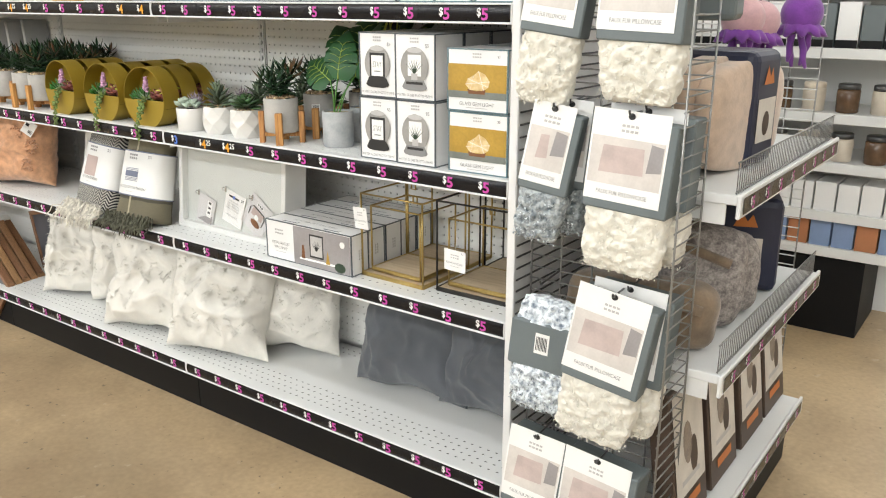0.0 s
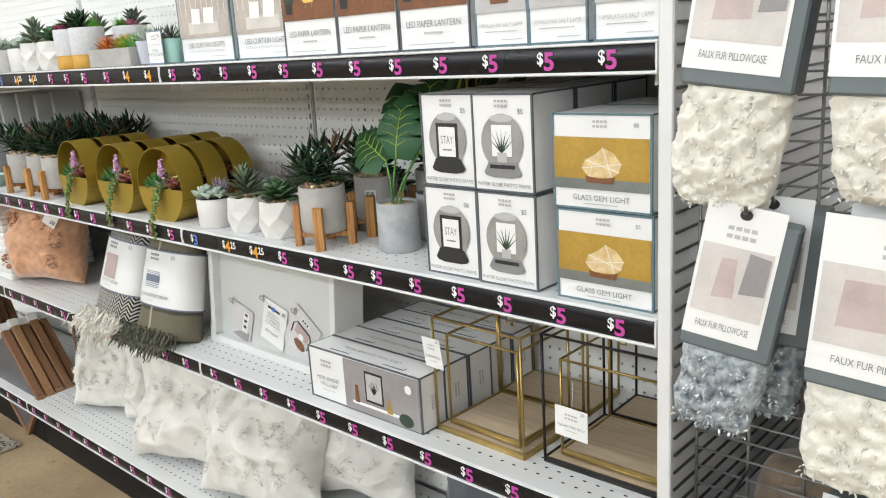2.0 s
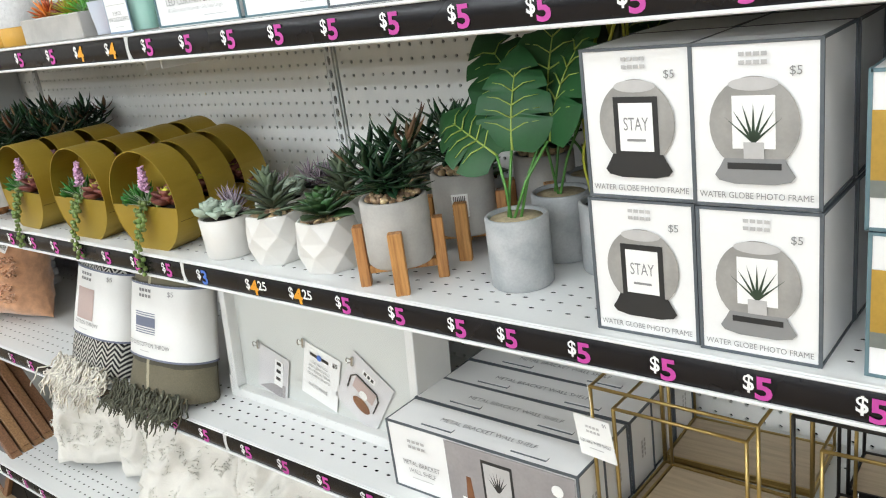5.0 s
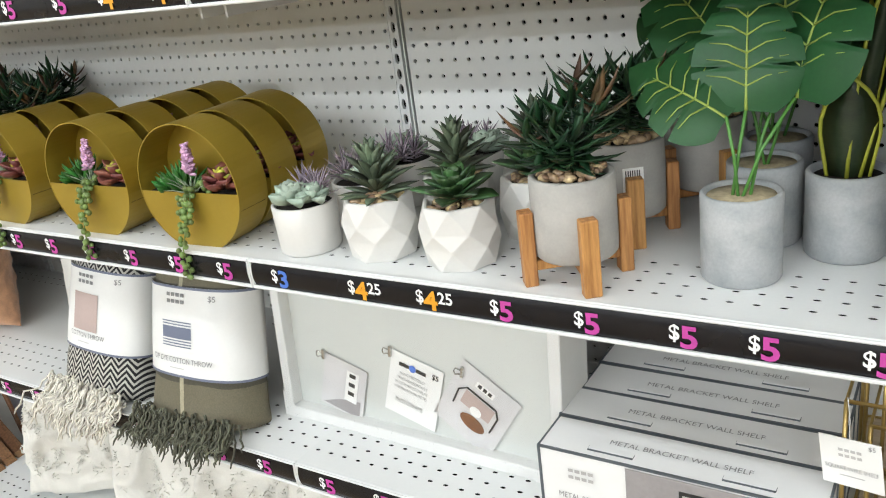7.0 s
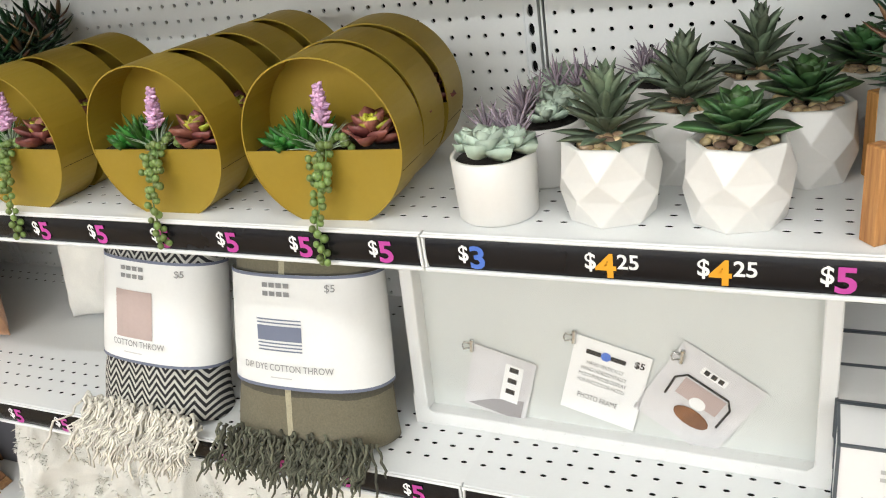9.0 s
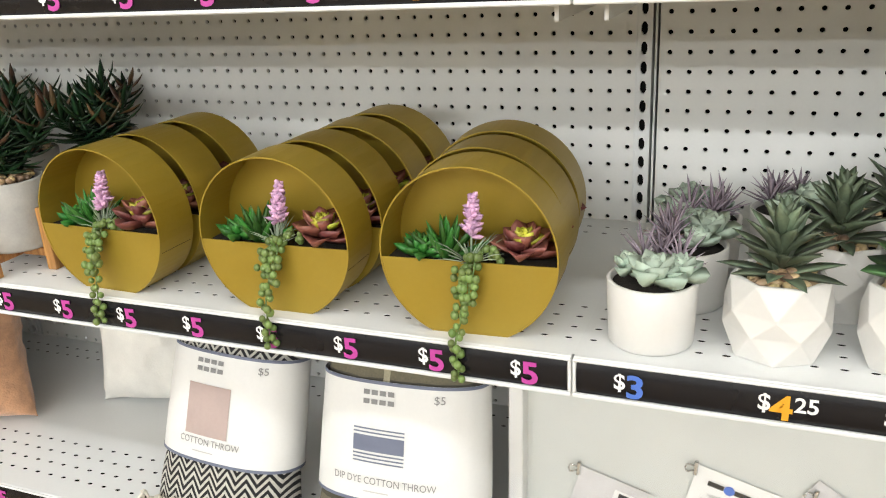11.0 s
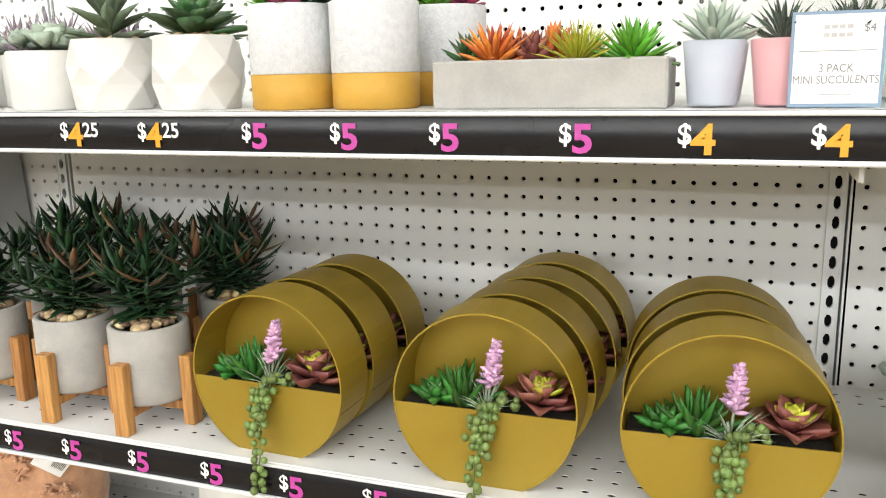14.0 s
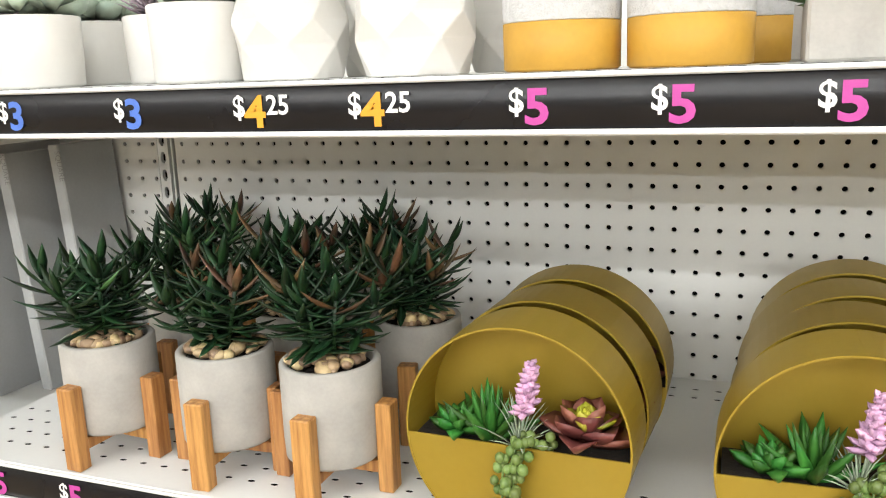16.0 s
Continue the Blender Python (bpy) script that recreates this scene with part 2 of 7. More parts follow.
def plate(name, x0, x1, z0, z1, material, parent, y=-0.0006, face=None, label=""):
    """A printed field on a front."""
    vs = [(x0, y, z0), (x1, y, z0), (x1, y, z1), (x0, y, z1)]
    return raw(name, vs, [(0, 1, 2, 3)], material, parent, label, m=face)


def outline(name, pts, material, parent, y=-0.0008, face=None):
    return raw(name, [(x, y, z) for x, z in pts], [tuple(range(len(pts)))], material, parent, m=face)


def disc(cx, cz, rx, rz, n=28, a0=0.0, a1=360.0):
    return [(cx + rx * math.cos(radians(a0 + (a1 - a0) * i / n)), cz + rz * math.sin(radians(a0 + (a1 - a0) * i / n))) for i in range(n + (a1 - a0 < 360))]


def perforated(nx, ny, px, py, hx, hy, depth, power=2.0):
    """A sheet in the plane of x and y with nx by ny holes of half size hx by hy, with walls of that depth in -z."""
    ring = []
    for k in range(8):
        t = 2 * math.pi * (k + 0.5) / 8
        c, s = math.cos(t), math.sin(t)
        q = (abs(c) ** power + abs(s) ** power) ** (-1 / power)
        ring.append((c * q * hx, s * q * hy))
    hx2, hy2 = px / 2, py / 2
    rim = [(hx2, hy2), (-hx2, hy2), (-hx2, -hy2), (hx2, -hy2)]
    local = [(*p, 0) for p in ring] + [(*p, 0) for p in rim] + [(*p, -depth) for p in ring]
    # the ring's corners 0/1 lie round +x..+y: rim 0 serves ring 0 and 1, and so on
    fs = []
    for q in range(4):
        a, b, c = 2 * q, 2 * q + 1, (2 * q + 2) % 8
        fs.append((a, 8 + q, b))
        fs.append((b, 8 + q, 8 + (q + 1) % 4, c))
    for k in range(8):
        fs.append((k, (k + 1) % 8, 12 + (k + 1) % 8, 12 + k))
    loc = np.array(local)
    v, f = [], []
    n = len(local)
    for j in range(ny):
        for i in range(nx):
            o = (j * nx + i) * n
            v.append(loc + np.array(((i + 0.5) * px, (j + 0.5) * py, 0)))
            f += [tuple(x + o for x in g) for g in fs]
    v = np.concatenate(v)
    # neighbouring cells share their corners
    keys = {}
    index = [keys.setdefault(tuple(p), len(keys)) for p in np.round(v, 6).tolist()]
    return np.array(list(keys)), [tuple(index[i] for i in g) for g in f]

# ---- the room ----
FLOOR_Z = -0.080
WALL_Y = 0.41          # front of the perforated back panels
BAY = 1.22
DECKS = {"top": 1.2335, "middle": 0.862, "low": 0.53, "base": 0.103}

tagged(part("floor", boxed(-8, 8, -14, 8, FLOOR_Z - 0.2, FLOOR_Z), M["floor"]), "tan polished concrete floor with stains and specks", "floor", kind="structure")
tagged(part("ceiling", boxed(-8, 8, -14, 8, 3.75, 3.9), M["ceiling"]), "plain white painted store ceiling", "ceiling", kind="structure")
for nm, a in (("wall_north", (-8, 8, 8, 8.2, FLOOR_Z, 3.9)), ("wall_south", (-8, 8, -14.2, -14, FLOOR_Z, 3.9)),
              ("wall_west", (-8.2, -8, -14, 8, FLOOR_Z, 3.9)), ("wall_east", (8, 8.2, -14, 8, FLOOR_Z, 3.9))):
    tagged(part(nm, boxed(*a), M["wall"]), "plain off-white painted store wall", "wall", kind="structure")

for yy in LAMP_ROWS:
    fx = thing("ceiling_light", pose(0, yy, LAMP_Z), "long white fluorescent ceiling light fixture", "light", "ceiling light rows")
    part("housing", boxed(-6.5, 6.5, -0.12, 0.12, 0.02, 0.08, bevel=0.01), M["white_metal"], fx)
    for dy in (-0.05, 0.05):
        Soup().tube([(-6.4, dy, 0), (6.4, dy, 0)], 0.016, 8).make("tube", M["tube"], fx)
    for xx in (-5, 0, 5):
        part("hanger", boxed(xx - 0.01, xx + 0.01, -0.01, 0.01, 0.08, 0.2), M["white_metal"], fx)


# ---- the shelving run ----
def price(strip, x, what):
    """The digits of one price on a strip, each a printed piece."""
    col = {"5": "p_magenta", "4": "p_amber", "3": "p_blue", "425": "p_amber"}[what]
    text("dollar_sign", "$", 0.0235, M["p_white"], strip, x - 0.0085, -0.0050, y=-0.0042, bold=0.02, align="CENTER", squeeze=0.92)
    text("price_digit", what[0], 0.0340, M[col], strip, x + 0.0062, -0.0130, y=-0.0040, bold=0.028, align="CENTER", squeeze=1.12)
    if what == "425":
        text("price_cents", "25", 0.0210, M["p_white"], strip, x + 0.0270, -0.0035, y=-0.0042, bold=0.02, align="CENTER", squeeze=1.0)


def deck(x0, x1, z, name, rows=4, thick=0.018, front=0.0, back=WALL_Y):
    """One shelf: perforated deck, folded front, price channel with its black strip, and brackets."""
    sh = thing(name, pose(x0, front, z), "white perforated metal store shelf with a black price strip", "shelf", "gondola shelves")
    w, d = x1 - x0, back - front
    nx = 48
    px, py, y0 = w / nx, 0.0254, 0.022
    v, f = perforated(nx, rows, px, py, 0.0043, 0.0027, 0.0008)
    v = v + np.array((0, y0, 0))
    y1 = y0 + rows * py
    v2, f2 = perforated(nx, 2, px, py, 0.0043, 0.0027, 0.0008)
    yb = d - 2 * py - 0.02
    s = Soup()
    s.add(v.tolist(), f)
    s.add((v2 + np.array((0, yb, 0))).tolist(), f2)
    s.add([(0, 0, 0), (w, 0, 0), (w, y0, 0), (0, y0, 0), (0, y1, 0), (w, y1, 0), (w, yb, 0), (0, yb, 0),
           (0, yb + 2 * py, 0), (w, yb + 2 * py, 0), (w, d, 0), (0, d, 0)], [(0, 1, 2, 3), (4, 5, 6, 7), (8, 9, 10, 11)])
    sheet = s.make("deck", M["white_metal"], sh, smooth=False)
    weld = bmesh.new()
    weld.from_mesh(sheet.data)
    bmesh.ops.remove_doubles(weld, verts=weld.verts, dist=0.00002)
    weld.to_mesh(sheet.data)
    weld.free()
    # added black sheet, no real part: paints the shade seen through the holes
    part("hole_shade_sheet", boxed(0.002, w - 0.002, 0.006, d, -0.0022, -0.0012), M["hole_shade_black"], sh)
    part("pan", boxed(0.001, w - 0.001, 0.004, d, -thick, -0.0024), M["white_metal"], sh)
    bm = boxed(0.0008, w - 0.0008, -0.004, 0.004, -0.043, -0.0005, bevel=0.001)
    channel = part("price_channel", bm, M["white_metal"], sh)
    for a in ((0.0008, w - 0.0008, -0.0085, -0.0042, -0.0045, -0.001), (0.0008, w - 0.0008, -0.0085, -0.0042, -0.0435, -0.039)):
        part("channel_lip", boxed(*a, bevel=0.0012), M["white_metal"], channel)
    for x in (0.0008, w - 0.004):
        part("end_stop", boxed(x, x + 0.0032, -0.0078, -0.0042, -0.0388, -0.0047, bevel=0.0008), M["white_metal"], channel)
    for xx in (0.02, w - 0.024):
        part("bracket", boxed(xx, xx + 0.004, 0.03, d - 0.01, -0.06, -thick - 0.001), M["white_metal"], sh)
    sv, sf = [], []
    n = 6
    for i in range(n + 1):
        t = -1 + 2 * i / n
        sv += [(0, -0.0036 * (1 - t * t), t * 0.0172), (w - 0.009, -0.0036 * (1 - t * t), t * 0.0172)]
    for i in range(n):
        sf.append((2 * i, 2 * i + 1, 2 * i + 3, 2 * i + 2))
    strip = raw("price_strip", sv, sf, M["strip_black"], sh, "glossy black vinyl price strip", smooth=True, m=pose(0.0045, -0.0045, -0.0218))
    return sh, strip


def upright(x, z1=1.62):
    up = thing("upright_post", pose(x, 0, 0), "white slotted steel upright post of the shelving", "post", "gondola uprights")
    n = int((z1 - FLOOR_Z) / 0.0254)
    v, f = perforated(1, n, 0.017, 0.0254, 0.0042, 0.0083, 0.006, power=7.0)
    raw("slotted_face", [(a - 0.0085, WALL_Y - 0.004 - c, b + FLOOR_Z) for a, b, c in v], [g[::-1] for g in f], M["white_metal"], up)
    # black strip added behind the slots in place of the post's inner shade
    part("slot_backing", boxed(-0.008, 0.008, WALL_Y + 0.003, WALL_Y + 0.02, FLOOR_Z, z1), M["hole_shade_black"], up)
    bm = boxed(-0.0105, -0.0085, WALL_Y - 0.005, WALL_Y + 0.02, FLOOR_Z, z1)
    box(bm, 0.0085, 0.0105, WALL_Y - 0.005, WALL_Y + 0.02, FLOOR_Z, z1)
    box(bm, 0.0140, 0.0165, WALL_Y - 0.003, WALL_Y + 0.02, FLOOR_Z, z1)
    part("flange", bm, M["white_metal"], up)
    return up


def back_panel(x0, x1, z0, z1):
    bp = thing("back_panel", pose(x0, WALL_Y, z0), "off-white perforated pegboard back panel", "pegboard", "gondola back panels")
    w = x1 - x0
    nx, nz = int(round(w / 0.0254)), int(round((z1 - z0) / 0.0254))
    px, pz = w / nx, (z1 - z0) / nz
    v, f = perforated(nx, nz, px, pz, 0.0033, 0.0033, 0.005)
    raw("pegboard", [(a, -c, b) for a, b, c in v], [g[::-1] for g in f], M["peg_white"], bp)
    # added black sheet gives the peg holes their shade by colour
    part("peg_shade_sheet", boxed(0, w, 0.02, 0.028, 0, z1 - z0), M["hole_shade_black"], bp)


Z_TOP = 1.62
for bx in (-2 * BAY, -BAY, 0.0):
    back_panel(bx + 0.0195, bx + 0.0195 + 47 * 0.0254, 0.1173, 0.1173 + 59 * 0.0254)
for bx in (-2 * BAY, -BAY, 0.0, BAY - 0.012):
    upright(bx)

FIVES = [0.056 + 0.0992 * i for i in range(12)]
PRICES = {
    ("top", 0): list(zip(FIVES, ["5"] * 12)),
    ("top", 1): list(zip((0.078, 0.180, 0.310, 0.429, 0.531, 0.656, 0.753, 0.853, 0.972, 1.07, 1.17), ("3", "3", "3", "425", "425", "5", "5", "5", "5", "4", "4"))),
    ("middle", 0): list(zip((0.055, 0.184, 0.286, 0.386, 0.487, 0.588, 0.664, 0.761, 0.860, 0.957, 1.058, 1.157), ("3", "425", "425", *["5"] * 9))),
    ("middle", 1): list(zip((0.086, 0.186, 0.288, 0.377, 0.474, 0.573, 0.673, 0.771, 0.873, 0.972, 1.072, 1.172), ["5"] * 12)),
}
for lvl, z in DECKS.items():
    for bay, bx in enumerate((0.0, -BAY, -2 * BAY)):
        zz = z - (0.05 if (bay == 2 and lvl == "middle") else 0.0)
        sh, strip = deck(bx, bx + BAY, zz, "gondola_shelf", front=0.0)
        for xx, w in PRICES.get((lvl, bay), [(0.060 + 0.0995 * i, "5") for i in range(12)]):
            price(strip, xx - 0.0045, w)

for bx in (-2 * BAY, -BAY, 0.0):
    kick = thing("kick_plate", pose(bx, 0.035, FLOOR_Z), "black painted metal kick plate under the shelving", "kick plate", "gondola kick plates")
    part("panel", boxed(0.001, BAY - 0.001, 0, 0.01, 0, 0.132, bevel=0.002), M["kick_black"], kick)
    part("base_frame", boxed(0.002, BAY - 0.002, 0.012, WALL_Y, 0, 0.14), M["kick_black"], kick)

# the far side of the run, and its closing end
rear = thing("rear_shelving", pose(0, 0, 0), "white metal rear side of the shelving run", "shelving")
part("rear_panel", boxed(-2 * BAY, BAY, WALL_Y + 0.04, WALL_Y + 0.06, FLOOR_Z, Z_TOP), M["white_metal"], rear)
part("top_rail", boxed(-2 * BAY, BAY, WALL_Y - 0.004, WALL_Y + 0.064, Z_TOP, Z_TOP + 0.03, bevel=0.004), M["white_metal"], rear)
for z in (0.13, 0.5, 0.85, 1.2):
    part("rear_shelf", boxed(-2 * BAY, BAY, WALL_Y + 0.062, 0.87, z - 0.03, z, bevel=0.003), M["white_metal"], rear)
part("rear_kick", boxed(-2 * BAY, BAY, WALL_Y + 0.062, 0.84, FLOOR_Z, 0.098), M["kick_black"], rear)

# ---- more materials ----
M["ceramic"] = mat("white_ceramic", (0.70, 0.685, 0.65), 0.38, var=0.03, scale=9, bump=0.03, coat=0.15)
M["cement"] = mat("pale_cement", (0.43, 0.415, 0.385), 0.75, var=0.10, scale=22, bump=0.18, fine=300)
M["cement2"] = mat("grey_cement", (0.44, 0.45, 0.45), 0.7, var=0.16, scale=30, bump=0.2, fine=300, col2=(0.31, 0.33, 0.335))
M["wood"] = mat("honey_wood", (0.54, 0.27, 0.085), 0.5, var=0.18, scale=30, bump=0.12, stretch=(6, 6, 0.5), col2=(0.26, 0.10, 0.025), rand=0.15)
M["gold"] = mat("mustard_gold_paint", (0.35, 0.245, 0.030), 0.40, metal=0.35, var=0.05, scale=14, bump=0.05, col2=(0.34, 0.23, 0.022))
M["soil"] = mat("dark_soil", (0.02, 0.014, 0.01), 0.95, var=0.3, scale=200, bump=0.8)
M["sand"] = mat("foam_plug", (0.52, 0.43, 0.27), 0.9, var=0.15, scale=120, bump=0.4)
M["pebble"] = mat("river_pebble", (0.56, 0.41, 0.24), 0.32, var=0.25, scale=90, bump=0.08, island=0.6, col2=(0.26, 0.16, 0.09))
M["leaf_dark"] = mat("leaf_dark_green", (0.014, 0.050, 0.013), 0.45, var=0.2, scale=40, bump=0.05, island=0.5, col2=(0.005, 0.020, 0.010), spec=0.35)
M["leaf_red"] = mat("leaf_reddish", (0.15, 0.07, 0.03), 0.5, var=0.25, scale=40, bump=0.05, island=0.5, col2=(0.06, 0.05, 0.025))
M["leaf_green"] = mat("leaf_green", (0.050, 0.175, 0.026), 0.42, var=0.2, scale=40, bump=0.05, island=0.4, col2=(0.020, 0.11, 0.018), spec=0.35)
M["leaf_mid"] = mat("leaf_mid_green", (0.055, 0.125, 0.035), 0.45, var=0.25, scale=30, bump=0.06, island=0.45, col2=(0.03, 0.075, 0.03))
M["leaf_sage"] = mat("leaf_sage", (0.145, 0.185, 0.11), 0.55, var=0.25, scale=35, bump=0.08, island=0.4, col2=(0.06, 0.09, 0.055))
M["leaf_pale"] = mat("leaf_pale_mint", (0.42, 0.50, 0.40), 0.6, var=0.12, scale=35, bump=0.1, island=0.25, col2=(0.30, 0.39, 0.31))
M["leaf_plum"] = mat("leaf_plum", (0.36, 0.29, 0.34), 0.6, var=0.25, scale=50, bump=0.1, island=0.35, col2=(0.24, 0.19, 0.225))
M["leaf_lime"] = mat("leaf_lime", (0.14, 0.40, 0.03), 0.4, var=0.2, scale=40, bump=0.05, island=0.3, col2=(0.07, 0.26, 0.02))
M["leaf_yellow"] = mat("leaf_yellow", (0.50, 0.47, 0.04), 0.45, var=0.2, scale=40, bump=0.05, island=0.3, col2=(0.30, 0.34, 0.02))
M["leaf_orange"] = mat("leaf_orange", (0.70, 0.22, 0.03), 0.45, var=0.2, scale=30, bump=0.05, island=0.35, col2=(0.52, 0.10, 0.03))
M["leaf_rust"] = mat("leaf_rust", (0.27, 0.085, 0.060), 0.5, var=0.25, scale=40, bump=0.06, island=0.3, col2=(0.15, 0.04, 0.032))
M["leaf_magenta"] = mat("leaf_magenta", (0.36, 0.04, 0.12), 0.45, var=0.2, scale=40, bump=0.06, island=0.3)
M["lavender"] = mat("lavender_bloom", (0.66, 0.40, 0.58), 0.7, var=0.15, scale=80, bump=0.2, island=0.35, col2=(0.54, 0.30, 0.50))
M["frost"] = mat("frosted_sprig", (0.38, 0.46, 0.33), 0.7, var=0.2, scale=90, bump=0.2, island=0.3)
M["pearl"] = mat("bead_leaf", (0.17, 0.24, 0.065), 0.42, var=0.15, scale=60, bump=0.06, island=0.3, col2=(0.085, 0.14, 0.03))
M["vein"] = mat("pale_leaf_rib", (0.36, 0.47, 0.09), 0.45, var=0.1, bump=0.02)
M["stem"] = mat("bright_stem", (0.11, 0.30, 0.06), 0.45, var=0.1, bump=0.02)
M["monstera"] = mat("broad_leaf", (0.017, 0.080, 0.019), 0.48, var=0.18, scale=18, bump=0.08, rand=0.25, col2=(0.014, 0.068, 0.018), spec=0.4)
M["snake"] = mat("sword_leaf", (0.028, 0.045, 0.018), 0.45, var=0.35, scale=14, bump=0.05, stretch=(1, 1, 3), col2=(0.012, 0.022, 0.010))
M["snake_edge"] = mat("sword_leaf_edge", (0.42, 0.44, 0.045), 0.45, var=0.12, bump=0.03)
M["canvas"] = mat("white_weave", (0.68, 0.69, 0.70), 0.85, var=0.06, scale=160, bump=0.9, fine=600)
M["mustard"] = mat("mustard_band", (0.56, 0.31, 0.04), 0.55, var=0.08, scale=20, bump=0.06)


def ring_pot(name, r0, r1, h, m, wall=0.005, seg=32, parent=None, fill=None, fill_m=None, rim=0.0015, label=""):
    """A turned pot with a wall, a rounded rim and a fill."""
    prof = [(r0 * 0.94, 0), (r0, 0.003), (r1, h - rim), (r1 - rim, h), (r1 - wall + rim, h), (r1 - wall, h - rim), (r1 - wall - 0.001, h * 0.55)]
    Soup().lathe(prof, seg).make(name, m, parent, label)
    if fill is not None:
        Soup().lathe([(r1 - wall - 0.0005, h - fill - 0.004), (r1 - wall - 0.0005, h - fill), (r1 * 0.4, h - fill + 0.002)], seg).make("fill", fill_m, parent)


def rosette(s, c, n, length, width, e0=0.25, e1=1.35, curl=0.3, thick=0.35, point=0.8, seg=4, cup=0.3, rng=random, lift=0.0, shrink=0.55, start=0.5):
    """Whorled leaves in the golden angle, the inner ones steeper and shorter."""
    for i in range(n):
        t = i / max(1, n - 1)
        az = i * 2.39996 + rng.uniform(-0.15, 0.15)
        s.blade((c[0] + 0.002 * math.cos(az), c[1] + 0.002 * math.sin(az), c[2] + lift * t), az, e0 + (e1 - e0) * t + rng.uniform(-0.08, 0.08),
                length * (1 - shrink * t) * rng.uniform(0.9, 1.1), width * (1 - 0.4 * t), curl, thick, seg, point, cup, rng.uniform(-0.15, 0.15), start)


def leaf_parts(s, n, name, material, parent, label=""):
    """A whorl whose innermost leaf carries each of the others as a leaf of its own."""
    k, q = len(s.v) // n, len(s.f) // n
    whorl = None
    for i in reversed(range(n)):
        vs, fs = s.v[i * k:(i + 1) * k], [tuple(a - i * k for a in f) for f in s.f[i * q:(i + 1) * q]]
        if whorl is None:
            whorl = raw(name, vs, fs, material, parent, label, True)
        else:
            raw("leaf", vs, fs, material, whorl, "", True)
    return whorl


def pebbles(name, r, z, n, parent, seed):
    rng = random.Random(seed)
    s = Soup()
    for i in range(n):
        a, q = rng.uniform(0, 6.283), r * math.sqrt(rng.random())
        size = rng.uniform(0.0045, 0.0082)
        s.ball((q * math.cos(a), q * math.sin(a), z + rng.uniform(0.0, 0.004) + 0.003 * (1 - q / r)), size, 7, 5, (rng.uniform(0.9, 1.5), rng.uniform(0.7, 1.0), rng.uniform(0.55, 0.8)),
               Euler((rng.uniform(-0.5, 0.5), rng.uniform(-0.5, 0.5), rng.uniform(0, 6.28))).to_matrix())
    ob = s.make(name, M["pebble"], parent)
    ob["kind"] = "stuff"


def spiky(s_dark, s_red, z0, height, rng, stems=8, length=0.053):
    """A bushy plant of several stems, each with whorls of narrow pointed leaves."""
    for k in range(stems):
        a = 6.283 * k / stems + rng.uniform(-0.3, 0.3)
        lean = rng.uniform(0.35, 0.85) if k else 0.05
        hgt = height * (rng.uniform(0.6, 0.95) if k else 1.0)
        top = Vector((math.cos(a) * lean * hgt * 0.8, math.sin(a) * lean * hgt * 0.8, z0 + hgt * 0.72))
        base = Vector((math.cos(a) * 0.008, math.sin(a) * 0.008, z0 - 0.004))
        s_dark.tube([base, base.lerp(top, 0.5), top], 0.0022, 5)
        n = 19
        for i in range(n):
            t = i / (n - 1)
            p = base.lerp(top, 0.28 + 0.72 * t)
            tgt = s_red if (t > 0.72 and k % 3 == 1 and rng.random() < 0.6) else s_dark
            tgt.blade(p, i * 2.4 + rng.uniform(-0.3, 0.3), -0.20 + 0.95 * t ** 1.4 + rng.uniform(-0.25, 0.25), length * rng.uniform(0.75, 1.15) * (0.78 + 0.45 * t - 0.35 * t * t), 0.0100,
                      -rng.uniform(0.25, 0.75), 0.3, 4, 0.3, 0.3, 0, 0.55)


